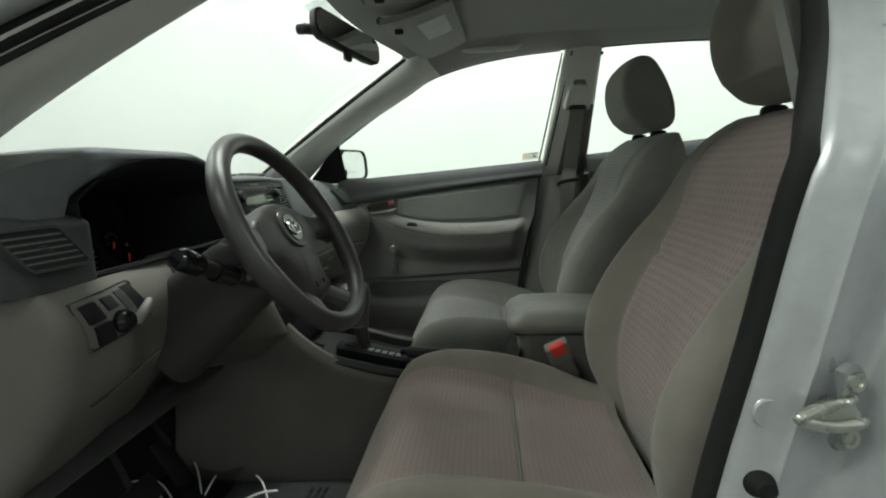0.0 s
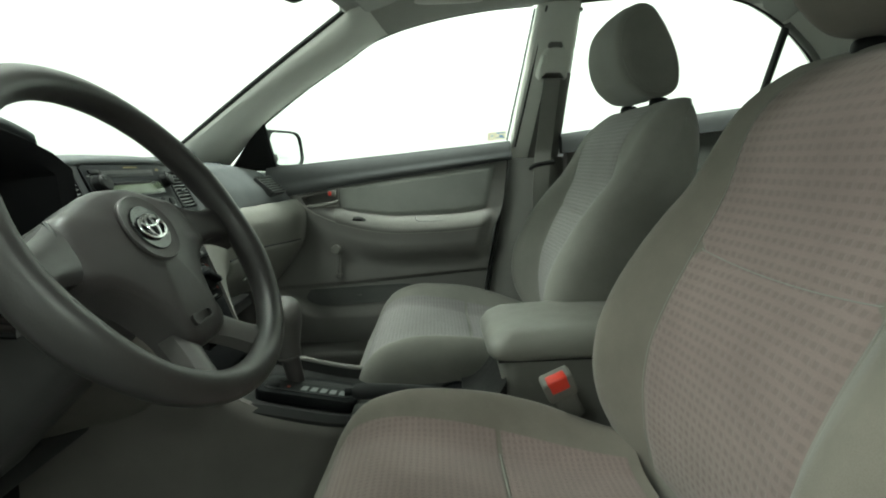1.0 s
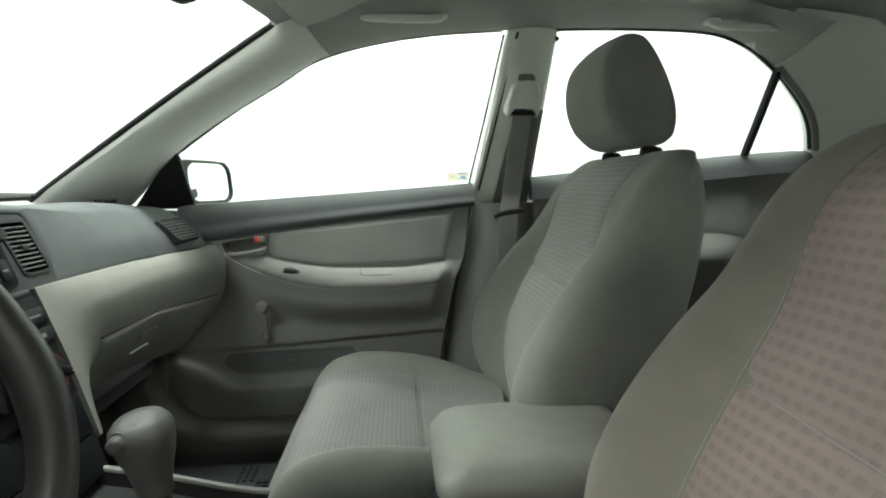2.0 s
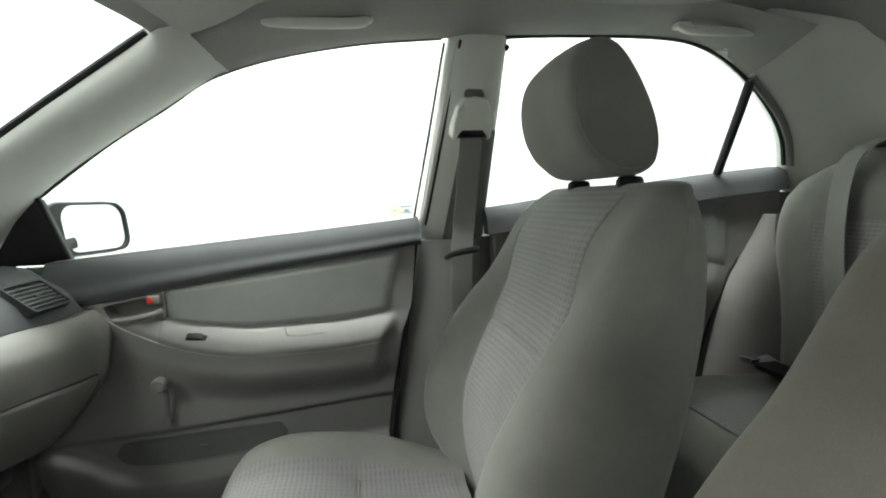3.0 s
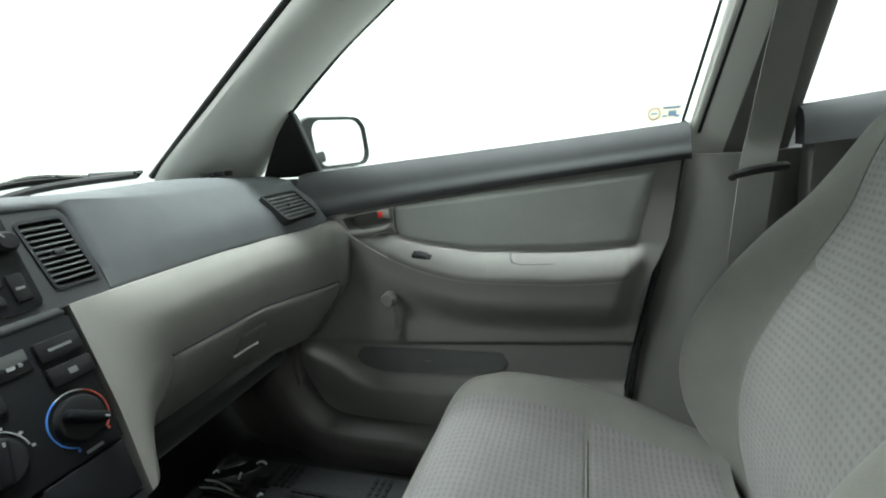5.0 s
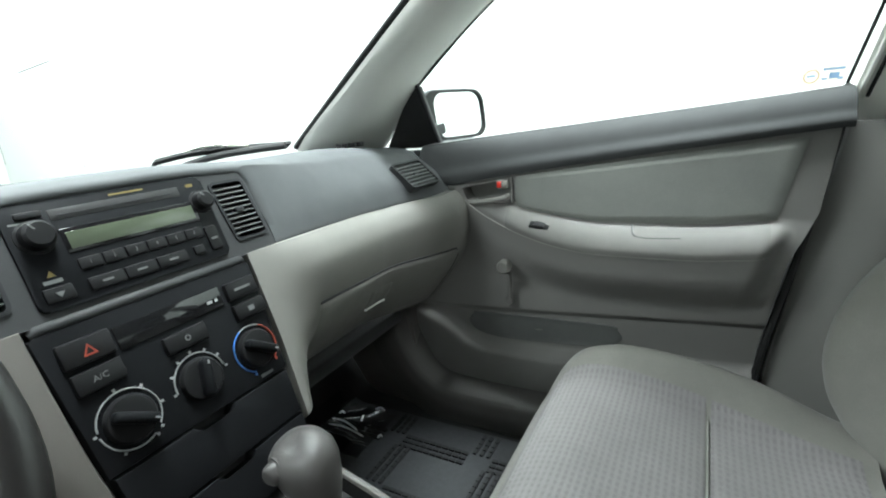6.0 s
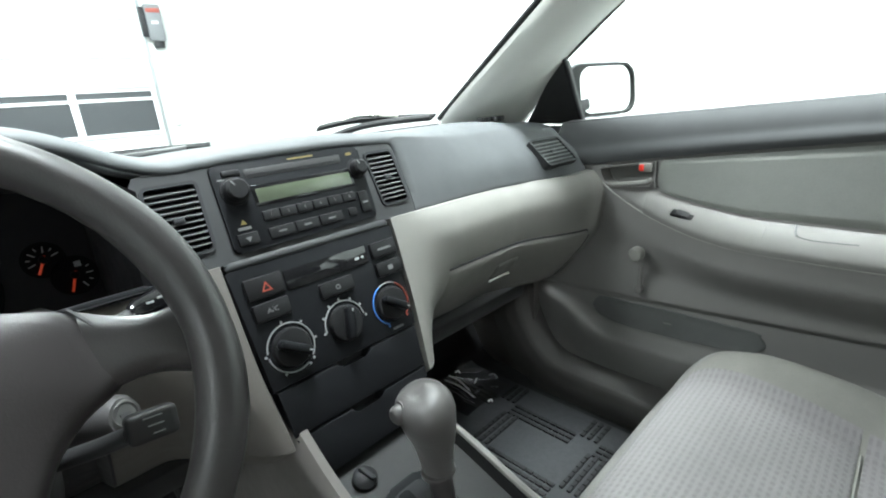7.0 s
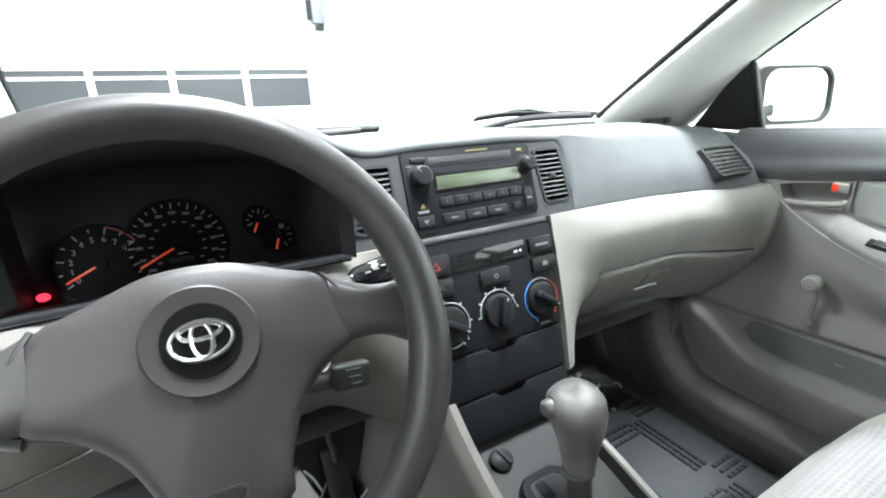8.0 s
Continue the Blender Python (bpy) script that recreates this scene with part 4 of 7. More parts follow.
def buckle(at, turn, label):
    b = thing("belt_buckle", label, "belt buckle", "belt buckles", at=at)
    m = Matrix.Translation(at) @ pose(0, 0, 0, *turn)
    part("stem", moved(rbox(-0.022, 0.022, -0.013, 0.013, -0.085, -0.002, 0.006, 3), m), M["console_low"], b, "grey plastic stem")
    h = part("head", moved(rbox(-0.028, 0.028, -0.016, 0.016, -0.03, 0.018, 0.007, 3), m), M["console_low"], b)
    part("release_button", moved(rbox(-0.0185, 0.0185, -0.0172, 0.004, -0.010, 0.0200, 0.005, 3), m), M["red"], h, "red release button")
    return b


buckle((0.378, -0.168, 0.632), (14, -24, 0), "red button belt buckle beside the driver seat")


# ---- rear seat ----
def rear_seat():
    r = thing("rear_bench", "grey cloth rear bench seat with woven centre panels", "rear seat", at=(1.2, 0, 0.2))

    def prof(z):
        return lerp([(0.45, 1.350), (0.66, 1.355), (0.88, 1.378), (1.0, 1.402), (1.10, 1.440), (1.16, 1.49), (1.20, 1.565)], z)
    OUTER = [(0.45, 0.590), (0.70, 0.596), (0.85, 0.622), (1.0, 0.672), (1.10, 0.684), (1.15, 0.678), (1.21, 0.63)]
    for side in (-1, 1):
        def f(u, v, side=side):
            z = 0.45 + 0.76 * u
            inner, outer = 0.01 * side, lerp(OUTER, z) * side
            yy = min(inner, outer) + abs(outer - inner) * v
            e = abs(2 * v - 1)
            rnd = 0.06 * (1 - math.sqrt(max(0, 1 - e ** 4)))
            topr = 0.06 * max(0, (u - 0.86) / 0.14) ** 2.2
            bol = -0.045 * math.exp(-((e - 0.72) / 0.2) ** 2) * (1 - u * 0.45)
            return Vector((prof(z) + rnd + topr + bol, yy, z - 0.04 * e ** 6 * u))
        bk = part("backrest", sheet(f, 22, 22, 0.10, (1, 0, 0.2)), M["seat"], r)

        def g(u, v, f=f):
            return f(0.05 + 0.72 * u, 0.24 + 0.52 * v) - Vector((0.005, 0, 0))
        part("backrest_insert", sheet(g, 20, 14, 0.01, (1, 0, 0)), M["seat_back_ins"], bk, "woven patterned centre panel")

    def c(u, v):
        x = 0.90 + 0.53 * u ** 1.4
        y = -0.62 + 1.24 * v
        e = abs(2 * v - 1)
        z = lerp([(0.90, 0.48), (0.905, 0.55), (0.93, 0.605), (0.98, 0.632), (1.06, 0.640), (1.25, 0.630), (1.43, 0.615)], x) - 0.02 * e ** 8 + 0.022 * math.exp(-((e - 0.88) / 0.09) ** 2)
        return Vector((x, y, z))
    cu = part("seat_cushion", sheet(c, 20, 40, 0.2, (0, 0, -1)), M["seat"], r)
    for a in (0.11, 0.55):
        part("cushion_insert", sheet(lambda u, v, a=a: c(0.30 + 0.58 * u, a + 0.32 * v) + Vector((0, 0, 0.005)), 14, 14, 0.01, (0, 0, -1)), M["seat_cush_ins"], cu, "woven patterned centre panel")
    FRONT_EDGE = [(0.46, 1.20), (0.64, 1.25), (0.83, 1.315), (0.97, 1.40), (1.13, 1.50)]
    part("side_panel", sheet(lambda u, v: Vector((prof(0.46 + 0.58 * u) + 0.020 + (lerp(FRONT_EDGE, 0.46 + 0.58 * u) - prof(0.46 + 0.58 * u) - 0.020) * v - 0.014 * math.sin(math.pi * v), lerp(OUTER, 0.46 + 0.58 * u) - 0.02 + (0.732 - lerp(OUTER, 0.46 + 0.58 * u)) * v, 0.46 + 0.58 * u)), 18, 12, 0.03, (1, 0.4, 0)), M["flank"], r, "dark grey moulded side panel")
    return r


rear_seat()
rb = thing("seat_belt", "grey rear seat belt lying over the backrest and bench", "seat belt", "seat belts", at=(1.4, 0.3, 0.55))
part("webbing", strap(spline([(1.62, 0.50, 1.215), (1.555, 0.495, 1.222), (1.455, 0.49, 1.165), (1.372, 0.445, 1.0), (1.335, 0.40, 0.82), (1.315, 0.345, 0.675)], 5), 0.050, 0.002, (0.05, 1, 0)), M["belt"], rb)
part("lap_webbing", strap(spline([(1.385, 0.66, 0.640), (1.335, 0.60, 0.664), (1.295, 0.50, 0.668), (1.285, 0.40, 0.662), (1.30, 0.30, 0.660)], 5), 0.048, 0.002, (1.0, 0.15, 0.25)), M["belt"], rb)
part("tongue", rbox(1.255, 1.285, 0.545, 0.585, 0.668, 0.684, 0.005), M["chrome"], rb, "bright belt tongue")
part("latch_plate", moved(rbox(-0.03, 0.03, -0.09, 0.09, -0.006, 0.010, 0.005), Matrix.Translation((1.275, 0.44, 0.672)) @ pose(0, 0, 0, 0, 0, -2)), M["button"], rb, "black buckle lying on the bench")
part("guide", rbox(1.58, 1.63, 0.46, 0.54, 1.205, 1.222, 0.005), M["button"], rb, "black belt guide")


# ---- front passenger door ----
LIP = [(-0.32, 0.93), (-0.285, 0.905), (-0.24, 0.872), (-0.145, 0.833), (-0.03, 0.808), (0.06, 0.798), (0.2, 0.797), (0.39, 0.812)]
TRIM_EDGE = [(-0.40, 0.912), (-0.157, 0.947), (0.034, 0.971), (0.43, 1.014)]


def lerp_at(table, x):
    for (x0, v0), (x1, v1) in zip(table, table[1:]):
        if x <= x1:
            return v0 + (v1 - v0) * (x - x0) / (x1 - x0)
    return table[-1][1]


def rear_edge(z):
    return lerp([(0.2, 0.295), (0.573, 0.352), (1.01, 0.438), (1.08, 0.446)], z)


def bulge(x, z):
    amp = 0.004 + 0.064 * ease((x + 0.30) / 0.32) * (1 - ease((x - rear_edge(z) + 0.075) / 0.05))
    d = z - lerp(LIP, x)
    if d > 0:
        return amp * (1 - ease(d / 0.048))
    return amp * (1 - 0.12 * ease(-d / 0.05)) * (1 - ease((-d - 0.045) / 0.105))


def crease_z(x):
    return lerp([(-0.5, 0.600), (-0.34, 0.603), (0.34, 0.640)], x)


def door_y(x, z):
    y = 0.708 + 0.012 * ease((0.9 - z) / 0.5) - bulge(x, z)
    c = crease_z(x)
    y += 0.012 * ease((c - z) / 0.012)
    # the pod below swells inwards under and before the map pocket
    b = lerp(BAY, x)
    y -= 0.034 * ease((b - z) / 0.030) * ease((x + 0.52) / 0.12)
    y += 0.024 * ease((b - 0.035 - z) / 0.13)
    return y


BAY = [(-0.44, 0.597), (-0.39, 0.585), (-0.34, 0.560), (-0.30, 0.532), (-0.24, 0.515), (-0.10, 0.514), (0.10, 0.528), (0.36, 0.545)]


POCKET = [(-0.300, 0.555), (-0.285, 0.578), (-0.25, 0.586), (0.04, 0.592), (0.075, 0.580), (0.082, 0.555), (0.03, 0.533), (-0.16, 0.520), (-0.24, 0.522), (-0.285, 0.535)]


def inside(p, ring, k):
    """Whether a point of the trim's near face lies within an outline (x, z), drawn in by k."""
    if p.y > 0.74:
        return False
    cx, cz = sum(a for a, b in ring) / len(ring), sum(b for a, b in ring) / len(ring)
    x, z = cx + (p.x - cx) / k, cz + (p.z - cz) / k
    odd = False
    for (x0, z0), (x1, z1) in zip(ring, ring[1:] + ring[:1]):
        if (z0 > z) != (z1 > z) and x < (x1 - x0) * (z - z0) / (z1 - z0) + x0:
            odd = not odd
    return odd


def door_front(s):
    d = tagged(thing("door_2", "closed grey front passenger door with armrest and window crank", "car door"), kind="structure")

    def body(u, v):
        zt = 0.385 + (lerp(TRIM_EDGE, 0.0) - 0.385) * u
        x0 = lerp([(0.385, -0.355), (0.393, -0.395), (0.415, -0.430), (0.463, -0.455), (0.536, -0.474), (0.62, -0.51), (0.80, -0.345), (0.95, -0.335)], zt)
        x = x0 + (rear_edge(zt) - x0) * v
        zt = lerp(TRIM_EDGE, x)
        zl = min(lerp(LIP, x), zt - 0.07)
        z = lerp_at([(0.0, 0.385), (0.55, zl - 0.04), (0.85, zl + 0.055), (1.0, zt)], u)
        return Vector((x, door_y(x, z), z))
    handle_ring = [(-0.285, 0.917), (-0.27, 0.922), (-0.155, 0.940), (-0.155, 0.884), (-0.235, 0.876), (-0.262, 0.882), (-0.275, 0.893)]
    bm = sheet(body, 130, 110, 0.05, (0, 1, 0))
    gone = [f for f in bm.faces if inside(f.calc_center_median(), handle_ring, 0.96)]
    bmesh.ops.delete(bm, geom=gone, context="FACES")
    panel = part("door_panel", bm, M["door_panel"], d, angle=50)

    def upper(u, v):
        x = -0.40 + 0.846 * v
        zb, zt = lerp(TRIM_EDGE, x) + 0.001, belt_z(x)
        t = u
        z = zb + (zt - zb) * t
        y = 0.7005 + 0.011 * t + 0.024 * t ** 6 - 0.006 * math.sin(math.pi * min(1, t * 2.5)) * (t < 0.4)
        return Vector((x, y, z))
    part("upper_trim", sheet(upper, 14, 40, 0.04, (0, 1, 0)), M["door_top"], d, "dark grey upper trim")
    part("window_seal", sheet(lambda u, v: Vector((-0.39 + 0.835 * v, 0.733 + 0.05 * u, belt_z(-0.39 + 0.835 * v) - 0.001 + 0.003 * math.sin(math.pi * u))), 6, 24, 0.006, (0, 0, -1)), M["rubber"], d, "black window seal")

    def pad(u, v):
        x = -0.142 + (0.372 + 0.142) * v
        zl, zh = max(lerp(LIP, x) + 0.044, 0.843), lerp(TRIM_EDGE, x) - 0.006
        z = zl + (zh - zl) * u
        x += 0.035 * (u - 0.5) * v - 0.006 * math.sin(math.pi * u) * (1 - v)
        e = 0.006 * min(1, min(u, 1 - u) / 0.08, min(v, 1 - v) / 0.03) ** 0.7
        return Vector((x, 0.7055 - e, z))
    part("cloth_panel", sheet(pad, 24, 40, 0.01, (0, 1, 0)), M["door_cloth"], d, "grey cloth insert")

    def cap(u, v):
        x = -0.165 + (0.345 + 0.165) * v
        z = lerp(LIP, x) - 0.011 + 0.062 * u
        return Vector((x, door_y(x, z) - 0.0022 * min(1, min(u, 1 - u) / 0.04), z))
    # cap colour is darkened to take back the strong light from the window
    ar = part("armrest", sheet(cap, 30, 90, 0.006, (0, 1, 0)), M["armrest"], d, "padded grey armrest top", angle=70)
    xs = np.linspace(-0.30, 0.335, 50)
    part("armrest_groove", tube([Vector((x, door_y(x, lerp(LIP, x) - 0.010) - 0.0003, lerp(LIP, x) - 0.010)) for x in xs], 0.0022, 6), M["seam"], d)
    part("joint", tube([Vector((0.064, door_y(0.064, lerp(LIP, 0.064) + h) - 0.0018, lerp(LIP, 0.064) + h)) for h in np.linspace(-0.008, 0.036, 14)], 0.0008, 6), M["armrest"], ar)
    # pull pocket: only its shadow line, laid on as a thin dark tube
    lip = [(0.108, 0.040), (0.110, 0.031), (0.116, 0.025), (0.13, 0.023), (0.15, 0.0225), (0.20, 0.024)]
    part("pull_pocket", tube(spline([Vector((x, door_y(x, lerp(LIP, x) + h) - 0.001, lerp(LIP, x) + h)) for x, h in lip], 5), [0.0026] * 11 + [0.0016] * 15, 8), M["pocket"], ar, "dark line for the shadow of the pull pocket")
    sw = part("window_switch", moved(rbox(-0.023, 0.023, -0.009, 0.009, -0.006, 0.004, 0.003), Matrix.Translation((-0.082, door_y(-0.082, lerp(LIP, -0.082) + 0.019), lerp(LIP, -0.082) + 0.019)) @ pose(0, 0, 0, 30, 14, 0)), M["button"], ar, "black window lock switch")
    part("rocker", moved(rbox(-0.012, 0.012, -0.008, 0.008, 0.004, 0.008, 0.002), Matrix.Translation((-0.082, door_y(-0.082, lerp(LIP, -0.082) + 0.019), lerp(LIP, -0.082) + 0.019)) @ pose(0, 0, 0, 30, 14, 0)), M["stack_rim"], sw)

    # inner handle in its recess
    cx, cz = -0.215, 0.906

    def scaled(k):
        return [(cx + (x - cx) * k, cz + (z - cz) * k) for x, z in handle_ring]
    hb = part("handle_bezel", loft([[(x, 0.7085, z) for x, z in scaled(1.06)], [(x, 0.7025, z) for x, z in scaled(1.04)], [(x, 0.7035, z) for x, z in scaled(0.95)], [(x, 0.738, z) for x, z in scaled(0.86)]], True, False), M["door_panel"], d)
    part("recess", loft([[(x, 0.737, z) for x, z in scaled(0.88)], [(x, 0.738, z) for x, z in scaled(0.2)]]), M["trim_low"], hb)
    part("door_handle", tube(spline([(-0.258, 0.694, 0.888), (-0.24, 0.690, 0.886), (-0.20, 0.686, 0.891), (-0.165, 0.692, 0.897), (-0.163, 0.695, 0.905)], 5), [0.004] + [0.0065] * 18 + [0.006] * 2, 10), M["console_low"], d, "grey inside door handle")
    lk = part("lock_lever", rbox(-0.186, -0.160, 0.690, 0.704, 0.918, 0.937, 0.003), M["console_low"], d, "lock lever with a red mark")
    part("lock_mark", rbox(-0.184, -0.174, 0.688, 0.691, 0.921, 0.935, 0.001), M["red"], lk)

    # window crank, its arm in a darker grey in place of its shadow
    hub = Matrix.Translation((-0.172, 0.706, 0.640)) @ pose(0, 0, 0, 90, 0, 0)
    cr = part("window_crank", joined([moved(lathe([(0.001, 0), (0.011, 0), (0.011, 0.010), (0.009, 0.013), (0.001, 0.014)], 20), hub), tube([(-0.172, 0.700, 0.638), (-0.169, 0.696, 0.66), (-0.166, 0.692, 0.70), (-0.167, 0.690, 0.738)], [0.0065, 0.006, 0.0055, 0.0055], 8)]), M["armrest"], d, "grey plastic window crank")
    part("crank_knob", moved(lathe([(0.001, 0), (0.012, 0), (0.0165, 0.01), (0.0165, 0.026), (0.013, 0.031), (0.001, 0.032)], 20), Matrix.Translation((-0.168, 0.684, 0.738)) @ pose(0, 0, 0, 90, 0, 0)), M["console_low"], cr)

    # map pocket: an oval on the trim, the hollow's shade in its dark colour
    P = [(p.x, p.y) for p in spline([Vector((a, b, 0)) for a, b in POCKET + POCKET[:1]], 4)[:-1]]

    def pk(k, dy):
        flat = [(-0.11 + (x + 0.11) * k, 0.556 + (z - 0.556) * k) for x, z in P]
        return [(x, door_y(x, z) + dy, z) for x, z in flat]
    part("map_pocket", loft([pk(1.03, 0.002), pk(1.0, -0.003), pk(0.96, -0.0035), pk(0.9, -0.002), pk(0.5, -0.0015), pk(0.05, -0.0015)], True, False), M["pocket"], d, "dark map pocket")
    return d


door_front(1)


# ---- rear passenger door ----
def door_rear():
    d = tagged(thing("door_3", "closed grey rear passenger door with dark upper trim", "car door"), kind="structure")

    def body(u, v):
        x = 0.64 + 0.86 * v
        z = 0.25 + (belt_z(x) - 0.065 - 0.25) * u
        y = 0.715 - 0.03 * math.exp(-((z - 0.84) / 0.06) ** 2) * ease((1.35 - x) / 0.15)
        return Vector((x, y, z))
    part("door_panel", sheet(body, 40, 30, 0.05, (0, 1, 0)), M["door_panel"], d)

    def upper(u, v):
        x = 0.62 + 0.90 * v
        zb, zt = belt_z(x) - 0.066, belt_z(x)
        return Vector((x, 0.700 + 0.014 * u + 0.022 * u ** 6, zb + (zt - zb) * u))
    part("upper_trim", sheet(upper, 10, 30, 0.04, (0, 1, 0)), M["door_top"], d, "dark grey upper trim")
    part("window_seal", sheet(lambda u, v: Vector((0.63 + 0.87 * v, 0.734 + 0.04 * u, belt_z(0.63 + 0.87 * v) - 0.001 + 0.003 * math.sin(math.pi * u))), 6, 20, 0.006, (0, 0, -1)), M["rubber"], d)
    part("cloth_panel", sheet(lambda u, v: Vector((0.70 + 0.62 * v, 0.7125 - 0.003 * min(1, min(u, 1 - u) / 0.1, min(v, 1 - v) / 0.05), 0.90 + (belt_z(0.70 + 0.62 * v) - 0.08 - 0.90) * u)), 10, 16, 0.01, (0, 1, 0)), M["door_cloth"], d, "grey cloth insert")
    part("door_seal", tube(spline([(1.54, 0.742, 1.17), (1.50, 0.735, 1.12), (1.40, 0.728, 0.97), (1.312, 0.718, 0.83), (1.25, 0.712, 0.64), (1.23, 0.71, 0.5)], 6), 0.010, 8), M["rubber"], d, "black rubber door seal")
    return d


door_rear()


# ---- door mirror outside the passenger window ----
def door_mirror():
    m = thing("door_mirror", "silver door mirror outside the passenger window", "door mirror", at=(-0.37, 0.84, 1.03))
    o = [(x - 0.10 * y, y) for x, y in rrect(-0.102, 0.092, -0.069, 0.060, 0.038, 6)]
    base = Matrix.Translation((-0.384, 0.922, 1.096)) @ pose(0, 0, 0, 0, 0, -20) @ Matrix(((0, 0, 1, 0), (1, 0, 0, 0), (0, 1, 0, 0), (0, 0, 0, 1)))
    rings = [[base @ Vector((x * k + off, y * k, z)) for x, y in o] for z, k, off in ((-0.13, 0.35, -0.01), (-0.12, 0.62, -0.01), (-0.09, 0.86, -0.006), (-0.04, 1.06, -0.018), (0.001, 1.08, -0.020))]
    part("housing", loft(rings), M["mirror_shell"], m, "silver painted housing")
    inner = [(x * 0.95, y * 0.92) for x, y in o]
    part("rim", moved(framed([(x * 1.015 - (0.026 if x < -0.05 else 0.0), y * 1.02) for x, y in o], inner, 0.0, 0.012), base), M["duct"], m, "black rim")
    g = part("mirror_glass", moved(slab(inner, 0.002, 0.0055), base), M["mirror"], m, "mirror glass with two lines of small print")
    for k in range(2):
        for j in range(8 - k):
            part("print_bar", moved(rbox(-0.048 + 0.0112 * j, -0.048 + 0.0112 * j + 0.008, -0.032 - 0.006 * k, -0.0302 - 0.006 * k, 0.0054, 0.006, 0), base), M["ink"], g)
    part("foot", tube([(-0.44, 0.805, 1.048), (-0.44, 0.825, 1.05), (-0.42, 0.87, 1.06)], [0.032, 0.03, 0.026], 14), M["black"], m, "black mounting foot")
    return m


door_mirror()


# ---- dashboard ----
def stack_x(z):
    return -0.375 - 0.34 * (z - 0.895)


STACK = Matrix(((0, -0.3219, 0.9468, -0.375), (1, 0, 0, 0), (0, 0.9468, 0.3219, 0.895), (0, 0, 0, 1)))


def sv(z):
    """Height along the sloping centre stack for a height above ground."""
    return (z - 0.895) * 1.0562


# centre air vents: middle, half width, lean
CENTRE_VENTS = [(-0.171, 0.034, -0.03), (0.1628, 0.030, 0.115)]


def pad_top(y):
    return 1.046 + 0.012 * ease((0.3 - abs(y)) / 0.25) + 0.062 * (ease((0.27 - (y + 0.42)) / 0.17) if y > -0.42 else ease((0.42 + y + 0.42) / 0.30))


def pad_lip(y):
    lip = -0.418 + 0.050 * ease((0.215 - max(0.0, y + 0.42)) / 0.05)
    lip -= 0.045 * ease((-0.59 - y) / 0.05) + 0.04 * ease((-0.67 - y) / 0.05)
    return lip + (0.030 if y > 0 else 0.0075) * ease((abs(y) - 0.40) / 0.24) - (0.012 * ease((y - 0.67) / 0.05) if y > 0 else 0.0)


